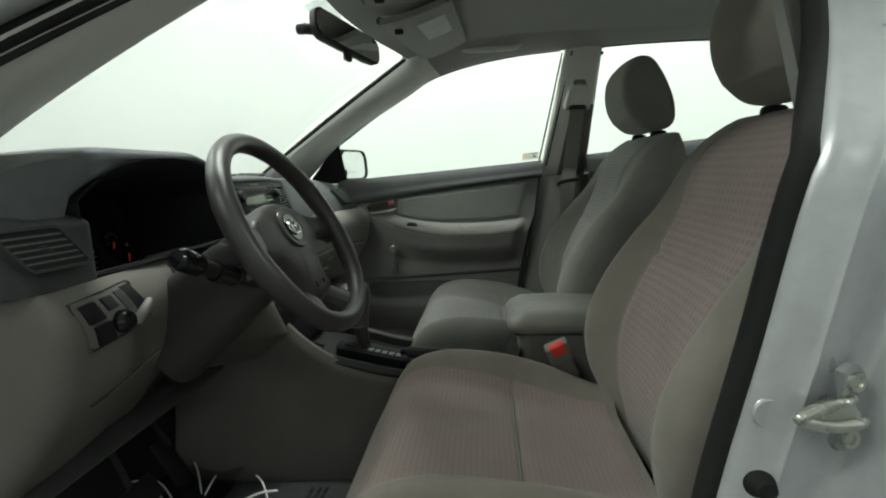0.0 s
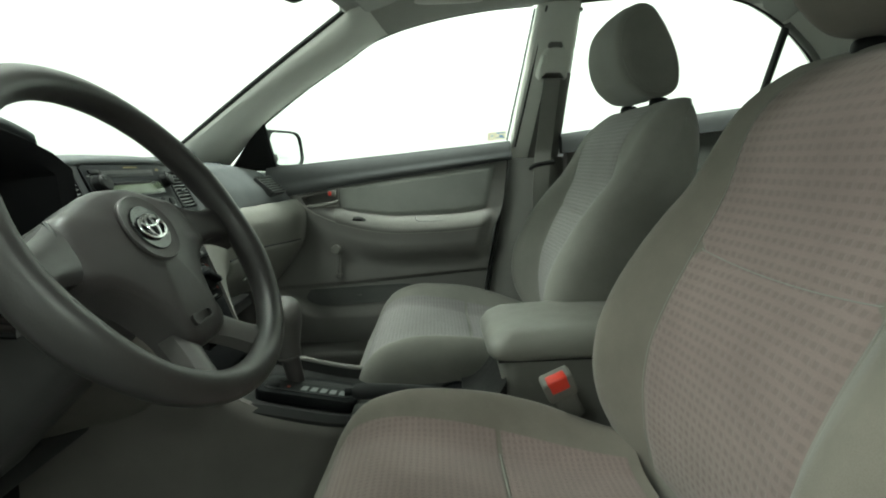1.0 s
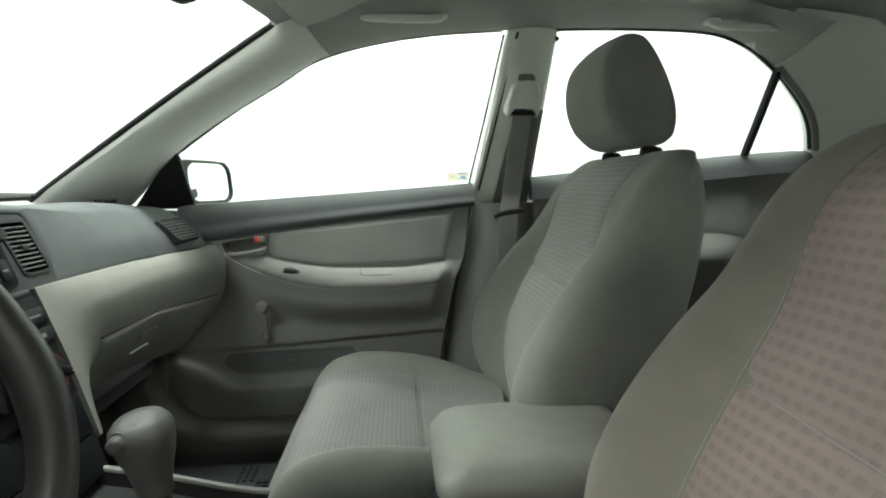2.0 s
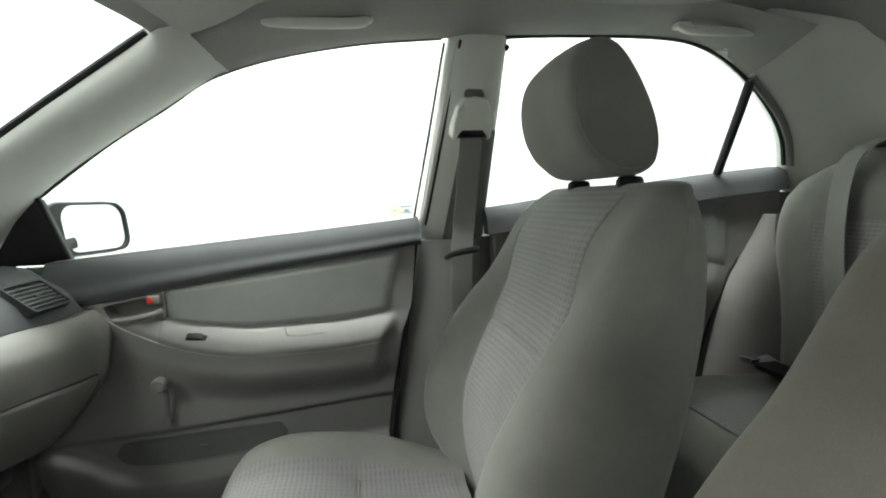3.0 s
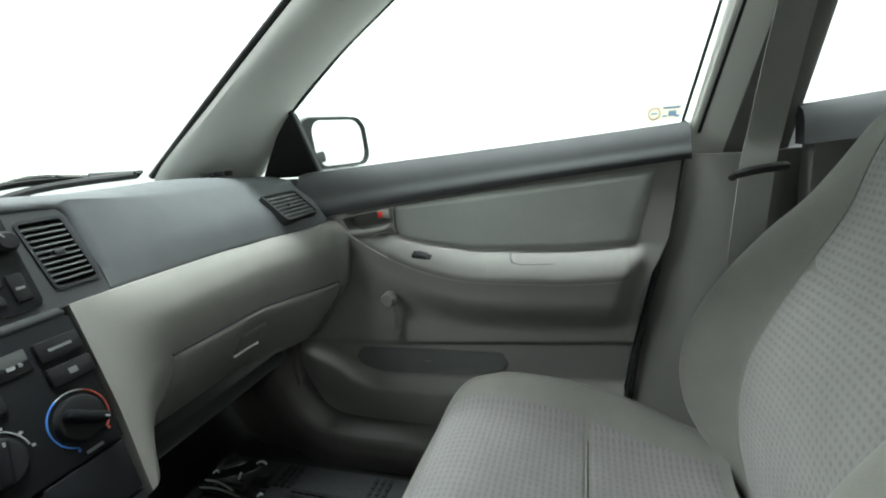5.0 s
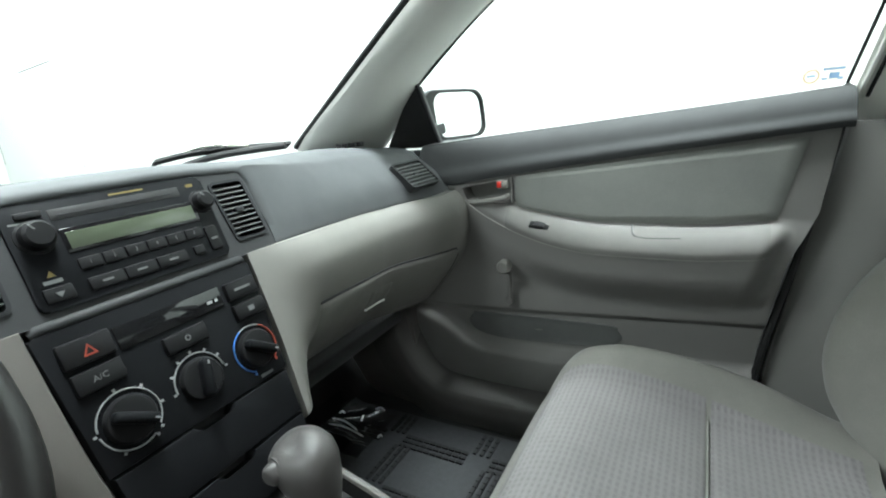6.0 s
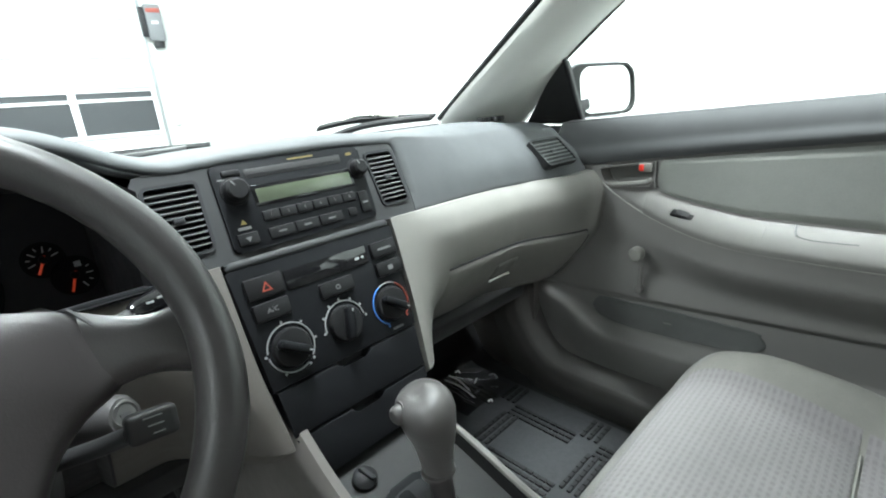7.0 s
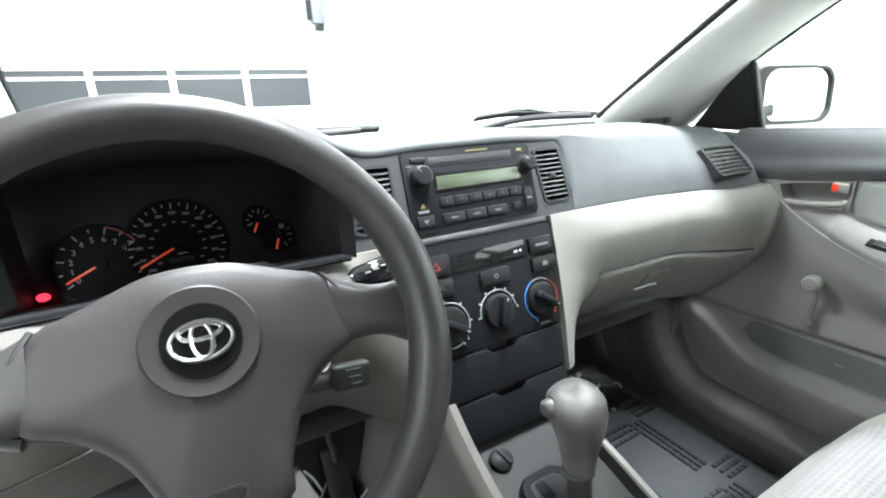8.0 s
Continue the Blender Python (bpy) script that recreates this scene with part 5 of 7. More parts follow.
def dashboard():
    d = thing("dashboard", "dark grey over pale grey moulded dashboard", "dashboard", at=(-0.5, 0, 0.6))

    def pad(u, v):
        y = -0.725 + 1.44 * v
        zt, xl = pad_top(y) - 0.020 * ease((y - 0.46) / 0.25), pad_lip(y)
        # on the passenger side the top rolls over into the face beside the centre vents
        w = ease((y - 0.193) / 0.010)
        r = ease((y - 0.19) / 0.24)
        seam = Vector((lerp([(-0.7, -0.335), (-0.6, -0.365), (0, -0.378), (0.22, -0.379), (0.45, -0.366), (0.64, -0.318), (0.70, -0.318)], y), y, 0.914))
        near = Vector((xl - 0.012, y, zt - 0.024))
        end = near.lerp(seam, w)
        arch = 1.031 + 0.062 * max(0.0, math.sin(math.pi * min(1, max(0, (y + 0.622) / 0.404)))) ** 0.7
        end = end.lerp(Vector((min(xl - 0.004, -0.357), y, arch)), ease((-0.42 - y) / 0.08))
        end = end.lerp(Vector((-0.372 - 0.08 * ease((-0.67 - y) / 0.05), y, 1.000)), ease((-0.600 - y) / 0.03))
        prof = [Vector((-0.97 + 0.28 * abs(y / 0.6) ** 2.2, y, 0.985)), Vector((-0.74 + 0.08 * abs(y / 0.6) ** 2, y, zt - 0.022)), Vector((-0.56, y, zt - 0.004)), Vector((xl - 0.045 - 0.030 * r, y, zt - 0.002 * r)), Vector((xl - 0.006 - 0.018 * r, y, zt - 0.006 - 0.008 * r)), Vector((xl + 0.002 * r, y, zt - 0.016 - 0.018 * r)), end.lerp(Vector((xl, y, zt - 0.02)), 0.45) + Vector((0.008 * r + 0.002 * w, 0, 0)), end]
        for k, drop in enumerate((0.05, 0.062, 0.055, 0.03, 0.012, 0.004, 0.0, 0.0)):
            prof[k].z -= drop * ease((-0.52 - y) / 0.2)
        c = spline(prof, 5)
        q = u * (len(c) - 1)
        i = min(int(q), len(c) - 2)
        return c[i].lerp(c[i + 1], q - i)
    part("upper_pad", sheet(pad, 48, 110, 0.008, (-0.6, 0, -0.8)), M["dash_top"], d, "dark grey grained upper pad", angle=60)

    PROF = [(0.595, -0.53), (0.60, -0.500), (0.63, -0.462), (0.66, -0.436), (0.70, -0.402), (0.74, -0.372), (0.78, -0.352), (0.86, -0.338), (0.895, -0.350), (0.914, -0.368)]

    INNER = [(0.60, 0.122), (0.66, 0.127), (0.78, 0.139), (0.90, 0.143)]

    def face(s, y, z):
        """A point of the lower panel, y metres along it from the car's centre line."""
        run, y = max(0.0, y - 0.692) if s < 0 else 0.0, y if s > 0 else min(y, 0.692)
        near = stack_x(z) + 0.006
        if z < 0.66:
            near = stack_x(0.66) + 0.006 - (0.66 - z) * 1.2
        x = near + (lerp(PROF, z) - near) * ease((y - lerp(INNER, z)) / 0.13)
        x += 0.07 * ease((y - 0.45) / 0.2) * (1 if s > 0 else 0.35)
        if s < 0:
            # the panel turns forward round the corner by the door, and is let in round the column
            x -= 0.03 * ease((0.437 - y) / 0.012) * ease((y - 0.312) / 0.012)
            turn = 0.024 * (1 - math.exp(-run / 0.02))
            x -= run - turn
            y += turn + 0.10 * run
        return Vector((x, s * y, z))

    def low(s):
        def f(u, v):
            y_in = lerp(INNER, 0.914 - 0.317 * u)
            y = y_in + ((0.71 if s > 0 else 0.90) - y_in) * v
            foot = 0.597 + (0.040 * ease((y - 0.13) / 0.14) if s > 0 else 0.0)
            return face(s, y, 0.914 - (0.914 - foot) * u)
        return f
    part("lower_panel", sheet(low(1), 40, 60, 0.02, (-1, 0, 0)), M["dash_low"], d, "pale grey passenger side panel")

    def knee(ya, yb):
        """Driver side: the same panel in three widths, the middle one under the steering column."""
        def f(u, v):
            z = 0.914 - 0.317 * u
            y0 = lerp(INNER, z) if ya == 0 else ya
            return face(-1, y0 + (yb - y0) * v, z)
        return f
    # driver side panels carry their shade as a darker, browner grey
    part("lower_panel", sheet(knee(0, 0.310), 40, 30, 0.02, (-1, 0.3, 0)), M["dash_shaded"], d, "driver side panel in a shaded, browner grey")
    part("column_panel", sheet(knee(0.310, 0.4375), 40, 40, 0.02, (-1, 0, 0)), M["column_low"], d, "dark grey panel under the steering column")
    part("lower_panel", sheet(knee(0.4375, 0.90), 40, 60, 0.02, (-1, 0.3, 0)), M["dash_shaded"], d, "driver side panel in a shaded, browner grey")
    part("column_gap", tube([fl + Vector((0.001, 0, 0)) for fl in [low(-1)(u, (0.440 - 0.125) / (0.90 - 0.125)) for u in np.linspace(0.03, 0.8, 16)]], 0.003, 6), M["black"], d, "dark shut line")

    def pod(u, v):
        run = 0.25 * v
        y = -0.588 - min(run, 0.106)
        over = max(0.0, run - 0.106)
        z = 1.012 - 0.098 * u
        x = -0.348 - 0.07 * (1 - ease((run + 0.006) / 0.04)) ** 2 - 0.05 * (1 - ease((u + 0.02) / 0.22)) ** 2
        turn = 0.04 * (1 - math.exp(-over / 0.035))
        return Vector((x - (over - turn) * 0.8, y - turn - 0.10 * over, z))
    part("vent_pod", sheet(pod, 24, 40, 0.03, (-1, 0.2, -0.2)), M["surround"], d, "dark grey moulded vent surround", angle=60)

    # glove box lid, a little proud of the panel
    f = low(1)

    def lid(u, v):
        y = 0.250 + 0.415 * v
        zt = 0.792 - 0.008 * v - 0.02 * max(0.0, (v - 0.94) / 0.06) ** 2
        z = zt - (zt - 0.645) * u
        e = 0.005 * min(1, min(v, 1 - v) / 0.02, min(u, 1 - u) / 0.03)
        return face(1, y, z) + Vector((e, 0, 0))
    gb = part("glove_box_lid", sheet(lid, 20, 40, 0.006, (-1, 0, 0)), M["dash_low"], d, "pale grey glove box lid")
    edge = [lid(u, v) + Vector((0.0005, 0, 0)) for u, v in [(0, t) for t in np.linspace(0, 1, 24)] + [(t, 1) for t in np.linspace(0.05, 1, 12)]]
    part("lid_gap", tube(edge, 0.0026, 6), M["column_low"], gb, "dark shut line")
    def latch(u, v, out=0.005):
        y, z = 0.408 + 0.074 * v, 0.752 - 0.050 * u
        e = min(1, min(u, 1 - u) / 0.12, min(v, 1 - v) / 0.06)
        return face(1, y, z) + Vector((0.004 + out * e, 0, 0))
    la = part("latch", sheet(latch, 10, 14, 0.006, (-1, 0, 0)), M["dash_low"], gb, "moulded latch handle")
    part("latch_lip", tube([latch(0.93, v) + Vector((0.002, 0, -0.001)) for v in np.linspace(0.06, 0.94, 10)], 0.0028, 8), M["trim"], la)

    # driver side tray line and switch panel
    def on_knee(y, z, out=0.0):
        return face(-1, -y, z) + Vector((out, 0, 0))
    quad = [(-0.694, 0.898), (-0.578, 0.904), (-0.548, 0.838), (-0.682, 0.828)]

    def spot(a, b):
        top = Vector(quad[0]).lerp(Vector(quad[1]), a)
        bot = Vector(quad[3]).lerp(Vector(quad[2]), a)
        return top.lerp(bot, b)
    swp = part("switch_panel", sheet(lambda u, v: on_knee(*spot(v, u), 0.004), 8, 8, 0.01, (-1, 0, 0)), M["dash_shaded"], d, "switch panel on the driver side")
    part("panel_rim", tube([on_knee(*spot(a, b), 0.0045) for a, b in ((0.02, 0.98), (0.0, 0.0), (0.5, 0.0), (0.97, 0.0), (1.0, 0.05), (0.98, 0.98), (0.5, 1.0), (0.02, 0.98))], 0.0016, 6), M["column_low"], swp)
    for a0, a1, b0, b1, out_, mt in ((0.06, 0.27, 0.10, 0.46, 0.009, "button"), (0.10, 0.31, 0.54, 0.95, 0.009, "button"), (0.37, 0.53, 0.10, 0.36, 0.008, "stack_rim"), (0.62, 0.75, 0.08, 0.52, 0.006, "shroud"), (0.78, 0.97, 0.05, 0.90, 0.006, "button")):
        part("switch", sheet(lambda u, v, a0=a0, a1=a1, b0=b0, b1=b1, out_=out_: on_knee(*spot(a0 + (a1 - a0) * v, b0 + (b1 - b0) * u), out_), 2, 2, 0.008, (-1, 0, 0)), M[mt], swp)
    part("boot_lever", tube([on_knee(*spot(a, b), o_) for a, b, o_ in ((0.66, 0.90, 0.008), (0.74, 0.74, 0.012), (0.84, 0.58, 0.017), (0.95, 0.50, 0.016))], [0.007, 0.008, 0.007, 0.005], 10), M["console_low"], swp, "pale grey release lever")
    c = on_knee(*spot(0.46, 0.68), 0.006)
    part("mirror_dial", moved(lathe([(0.001, 0), (0.017, 0), (0.017, 0.007), (0.012, 0.014), (0.001, 0.015)], 22), Matrix.Translation(c) @ pose(0, 0, 0, 0, 80, 0)), M["gloss"], swp, "black mirror adjuster dial")
    part("panel_gap", tube([on_knee(-0.66 + 0.20 * t, 0.74 + 0.03 * t, 0.001) for t in np.linspace(0, 1, 12)], 0.0025, 6), M["column_low"], d)
    part("pull_lip", sheet(lambda u, v: on_knee(-0.63 + 0.13 * v, 0.745 + 0.022 * v - 0.026 * u * math.sin(math.pi * v), 0.006 - 0.004 * u), 3, 12, 0.004, (-1, 0, 0)), M["dash_shaded"], d)
    # unseen block added under the dash to keep the light out
    part("light_block", rbox(-0.80, -0.47, -0.66, 0.66, 0.56, 0.60, 0.01), M["carpet"], d)

    # far right: outer air vent
    def vent(name_m, w, h, slats, deep=True, label="black louvred air vent"):
        v = part("air_vent", moved(framed(rrect(-w, w, -h, h, 0.008), rrect(-w + 0.004, w - 0.004, -h + 0.004, h - 0.004, 0.005), -0.012, 0.003 if deep else 0.0075), name_m), M["stack_rim" if deep else "surround"], d, label)
        # near-black slab holds the duct's darkness; in shallow vents right behind the slats
        part("duct", moved(slab(rrect(-w + 0.003, w - 0.003, -h + 0.003, h - 0.003, 0.005), -0.034 if deep else -0.012, -0.030 if deep else 0.0032), name_m), M["duct"], v)
        for k in range(slats):
            y = -h + 0.008 + (2 * h - 0.016) * (k + 0.5) / slats
            part("slat", moved(rbox(-w + 0.0045, w - 0.0045, y - (0.0011 if deep else 0.0012), y + (0.0011 if deep else 0.0012), -0.008 if deep else 0.0035, 0.002 if deep else 0.0060, 0), name_m), M["slat"], v)
        part("slider", moved(rbox(-0.007, 0.007, -0.004, 0.004, -0.004, 0.006, 0.002), name_m), M["stack_rim"], v)
        return v
    def facing(at, along, out_):
        z = Vector(out_).normalized()
        x = (Vector(along) - z * Vector(along).dot(z)).normalized()
        y = z.cross(x)
        return Matrix.Translation(at) @ Matrix(((x.x, y.x, z.x, 0), (x.y, y.y, z.y, 0), (x.z, y.z, z.z, 0), (0, 0, 0, 1)))
    lean = Matrix(((1, -0.24, 0, 0), (0, 1, 0, 0), (0, 0, 1, 0), (0, 0, 0, 1)))
    def on_pad(y, z):
        v_ = (y + 0.725) / 1.44
        return min((pad(0.6 + 0.4 * k / 200, v_) for k in range(201)), key=lambda p: abs(p.z - z))
    mid, along, up_ = on_pad(0.602, 0.966), on_pad(0.640, 0.966) - on_pad(0.566, 0.966), on_pad(0.602, 0.990) - on_pad(0.602, 0.942)
    out = facing(mid + along.cross(up_).normalized() * 0.001, along, along.cross(up_)) @ lean
    vent(out, 0.053, 0.036, 6, False)
    left = facing((-0.3425, -0.697, 0.972), (0.16, 1, 0.0), (0.95, -0.18, 0.14)) @ Matrix(((1, -0.62, 0, 0), (0, 1, 0, 0), (0, 0, 1, 0), (0, 0, 0, 1)))
    vent(left, 0.040, 0.029, 5, False)
    for cx, hw, ln in CENTRE_VENTS:
        vent(STACK @ Matrix.Translation((cx, sv(0.978), 0.003)) @ Matrix(((1, -ln, 0, 0), (0, 1, 0, 0), (0, 0, 1, 0), (0, 0, 0, 1))), hw, 0.0475, 10, label="louvred centre air vent with a black duct")
    # demister slots on the right
    for k in range(4):
        part("demister_slot", rbox(-0.545 + 0.006 * k, -0.53 + 0.006 * k, 0.575 + 0.018 * k, 0.587 + 0.018 * k, 1.036, 1.0475, 0.001), M["black"], d)

    # surround of radio and centre vents
    o = [(-0.214, sv(0.912)), (0.201, sv(0.912)), (0.2035, sv(0.918)), (0.2025, sv(0.93)), (0.193, sv(1.020)), (0.188, sv(1.030)), (0.178, sv(1.036)), (0.06, sv(1.047)), (-0.06, sv(1.047)), (-0.205, sv(1.036)), (-0.214, sv(1.022)), (-0.220, sv(0.93))]
    part("centre_surround", moved(holed(o, [[(cx + x - ln * y, sv(0.978) + y) for x, y in rrect(-hw + 0.001, hw - 0.001, -0.0465, 0.0465, 0.007)] for cx, hw, ln in CENTRE_VENTS], -0.03, 0.003), STACK), M["surround"], d, "dark grey surround of the radio")
    return d


dashboard()


# ---- instrument cluster ----
def cluster():
    c = thing("instrument_cluster", "black instrument cluster with dials and red needles", "instrument cluster", at=(-0.5, -0.42, 0.93))

    def ring(x, y0, y1, z0, z1, arch):
        pts = []
        for t in np.linspace(0, 1, 14):
            pts.append((x, y0 + (y1 - y0) * t, z0))
        for t in np.linspace(0, 1, 14):
            y = y1 + (y0 - y1) * t
            pts.append((x, y, z1 + arch * math.sin(math.pi * t) ** 0.7))
        return pts
    rings = [ring(-0.352, -0.622, -0.218, 0.918, 1.03, 0.062), ring(-0.366, -0.612, -0.232, 0.921, 1.022, 0.058), ring(-0.50, -0.604, -0.240, 0.880, 1.015, 0.035), ring(-0.585, -0.598, -0.243, 0.835, 1.01, 0.02)]
    part("housing", loft(rings, True, False), M["cowl"], c, "black cowl round the dials")
    part("back_plate", moved(rbox(-0.19, 0.19, -0.050, 0.15, -0.01, 0.0, 0.004), Matrix.Translation((-0.575, -0.42, 0.88)) @ Matrix(((0, -0.28, 0.96, 0), (1, 0, 0, 0), (0, 0.96, 0.28, 0), (0, 0, 0, 1)))), M["cowl"], c)
    F = Matrix.Translation((-0.572, -0.42, 0.88)) @ Matrix(((0, -0.28, 0.96, 0), (1, 0, 0, 0), (0, 0.96, 0.28, 0), (0, 0, 0, 1)))
    for u, v, r, a0, a1, n, needle, nm in ((-0.097, 0.021, 0.057, 212, 30, 9, 205, "tachometer"), (0.002, 0.030, 0.071, 218, -38, 25, 205, "speedometer"), (0.121, 0.050, 0.025, 200, 20, 7, 243, "gauge"), (0.148, 0.020, 0.028, 60, -60, 5, 250, "gauge")):
        at = F @ Matrix.Translation((u, v, 0))
        g = part(nm, moved(lathe([(0.001, 0.0), (r, 0.0), (r, 0.0025), (r - 0.0015, 0.003), (r - 0.003, 0.001), (0.001, 0.001)], 40), at), M["dial_face"], c)
        ticks = []
        for k in range(n):
            a = a0 + (a1 - a0) * k / (n - 1)
            L = 0.009 if k % 2 == 0 else 0.005
            ticks.append(moved(rbox(r - 0.006 - L, r - 0.006, -0.0009, 0.0009, 0.001, 0.0016, 0), at @ pose(0, 0, 0, 0, 0, a)))
        tagged(part("scale_marks", joined(ticks), M["dial_ink" if r > 0.03 else "ink"], g), kind="stuff")
        if nm == "tachometer":
            for k in range(n):
                a = radians(a0 + (a1 - a0) * k / (n - 1))
                text_on("numeral", str(k), 0.0115, at @ Matrix.Translation(((r - 0.022) * math.cos(a), (r - 0.022) * math.sin(a), 0.0012)), M["dial_ink"], g)
        elif nm == "speedometer":
            for k in range(0, n, 2):
                a = radians(a0 + (a1 - a0) * k / (n - 1))
                for q, w_, h_ in ((r - 0.021, 0.0048, 0.0021), (r - 0.035, 0.0028, 0.0013)):
                    part("numeral_bar", moved(rbox(-w_, w_, -h_, h_, 0.001, 0.0016, 0), at @ Matrix.Translation((q * math.cos(a), q * math.sin(a), 0))), M["ink_dim"], g)
            part("trip_window", moved(rbox(-0.017, 0.017, -0.026, -0.018, 0.001, 0.0018, 0), at), M["gloss"], g, "dark trip counter window")
            part("print_bar", moved(rbox(-0.003, 0.010, -0.0135, -0.0115, 0.001, 0.0016, 0), at), M["dial_ink"], g)
        part("needle", moved(rbox(-0.006, r * 0.84, -0.0015, 0.0015, 0.004, 0.006, 0.0005), at @ pose(0, 0, 0, 0, 0, needle)), M["needle"], g, "red needle")
        part("needle_cap", moved(lathe([(0.001, 0.003), (0.009 if r > 0.03 else 0.006, 0.003), (0.007 if r > 0.03 else 0.005, 0.009), (0.001, 0.009)], 16), at), M["dial_face"], g)
    arc = [F @ Matrix.Translation((-0.097, 0.021, 0)) @ Vector((0.052 * math.cos(radians(a)), 0.052 * math.sin(radians(a)), 0.0016)) for a in np.linspace(30, 76, 10)]
    part("red_zone", tube(arc, 0.0011, 6), M["ink_red"], c, "red zone of the scale")
    part("fuel_mark", moved(rbox(-0.004, 0.004, -0.004, 0.004, 0.001, 0.0016, 0), F @ Matrix.Translation((0.155, 0.035, 0))), M["ink"], c)
    part("warning_lamp", moved(lathe([(0.006, 0.0005), (0.006, 0.0018), (0.005, 0.0024), (0.001, 0.0024)], 18), F @ Matrix.Translation((-0.168, -0.011, 0.001)) @ Matrix.Diagonal((1.3, 0.9, 1, 1))), M["warn"], c, "lit red warning lamp")
    part("lower_bezel", tube(spline([(-0.357, -0.615, 0.917), (-0.358, -0.5, 0.918), (-0.358, -0.42, 0.918), (-0.358, -0.3, 0.918), (-0.357, -0.225, 0.917)], 5), 0.0045, 8), M["stack"], c)
    return c


cluster()


# ---- radio ----
def radio():
    r = thing("car_radio", "dark grey car radio with a green display and two knobs", "car radio", at=(-0.41, 0, 0.92))
    face = slab(rrect(-0.119, 0.119, sv(0.921), sv(1.036), 0.008), 0.0, 0.007, 0.003, 2)
    part("faceplate", moved(face, STACK), M["stack"], r)

    def bar(nm, y0, y1, z0, z1, h=0.010, mt="button", rr=0.002, label="", parent=r):
        return part(nm, moved(rbox(y0, y1, sv(z0), sv(z1), 0.004, h, rr), STACK), M[mt], parent, label)
    bar("disc_slot", -0.074, 0.081, 1.0135, 1.0255, 0.0078, "black", 0.0008, "black disc slot")
    bar("slot_lip", -0.068, 0.074, 1.017, 1.019, 0.0086, "stack_rim", 0.0004)
    bar("eject_button", -0.105, -0.080, 1.0195, 1.027, 0.0105)
    bz = bar("display_bezel", -0.072, 0.094, 0.975, 1.003, 0.0082, "gloss", 0.001)
    bar("display", -0.067, 0.089, 0.979, 0.998, 0.0086, "lcd", 0.0004, "greenish grey display", bz)
    for k in range(6):
        y0 = -0.068 + 0.0263 * k
        b = bar("preset_button", y0, y0 + 0.0245, 0.954, 0.9675)
        text_on("numeral", str(k + 1), 0.0062, STACK @ Matrix.Translation((y0 + 0.012, sv(0.961), 0.0101)), M["ink_dim"], b)
    for y0, y1 in ((-0.067, -0.028), (-0.026, 0.012), (0.014, 0.055)):
        b = bar("band_button", y0, y1, 0.929, 0.944)
        part("print_bar", moved(rbox((y0 + y1) / 2 - 0.006, (y0 + y1) / 2 + 0.006, sv(0.9355), sv(0.9378), 0.0099, 0.0103, 0), STACK), M["ink_dim"], b)
    bar("seek_button", 0.066, 0.082, 0.932, 0.944)
    b = bar("mode_button", 0.092, 0.110, 0.932, 0.965, 0.0105)
    part("print_bar", moved(rbox(0.096, 0.106, sv(0.946), sv(0.949), 0.0104, 0.0108, 0), STACK), M["ink_dim"], b)
    b = bar("track_button", -0.111, -0.082, 0.929, 0.945)
    part("print_bar", moved(rbox(-0.106, -0.088, sv(0.949), sv(0.953), 0.0068, 0.0073, 0), STACK), M["ink_dim"], r)
    part("arrow_up", moved(slab([(-0.101, sv(0.956)), (-0.092, sv(0.956)), (-0.0965, sv(0.963))], 0.0066, 0.0073), STACK), M["ink_gold"], r)
    part("arrow_down", moved(slab([(-0.101, sv(0.939)), (-0.092, sv(0.939)), (-0.0965, sv(0.933))], 0.0099, 0.0104), STACK), M["ink_dim"], b)
    part("print_bar", moved(rbox(-0.006, 0.036, sv(1.0295), sv(1.0315), 0.0068, 0.0073, 0), STACK), M["ink_gold"], r)
    part("print_bar", moved(rbox(-0.112, -0.098, sv(1.0155), sv(1.0175), 0.0068, 0.0073, 0), STACK), M["ink_dim"], r)
    part("print_bar", moved(rbox(0.094, 0.104, sv(1.0225), sv(1.0265), 0.0068, 0.0073, 0), STACK), M["ink_gold"], r)
    for y, rad in ((-0.094, 0.0165), (0.106, 0.0135)):
        k = part("knob", moved(lathe([(0.001, 0.004), (rad + 0.004, 0.004), (rad + 0.003, 0.008), (rad, 0.009), (rad - 0.001, 0.022), (rad - 0.004, 0.025), (0.001, 0.0255)], 28), STACK @ Matrix.Translation((y, sv(1.0), 0))), M["button"], r, "black turning knob")
        part("pointer", moved(rbox(-0.0008, 0.0008, rad * 0.4, rad * 0.85, 0.0248, 0.026, 0), STACK @ Matrix.Translation((y, sv(1.0), 0)) @ pose(0, 0, 0, 0, 0, 35)), M["ink_dim"], k)
    return r


radio()


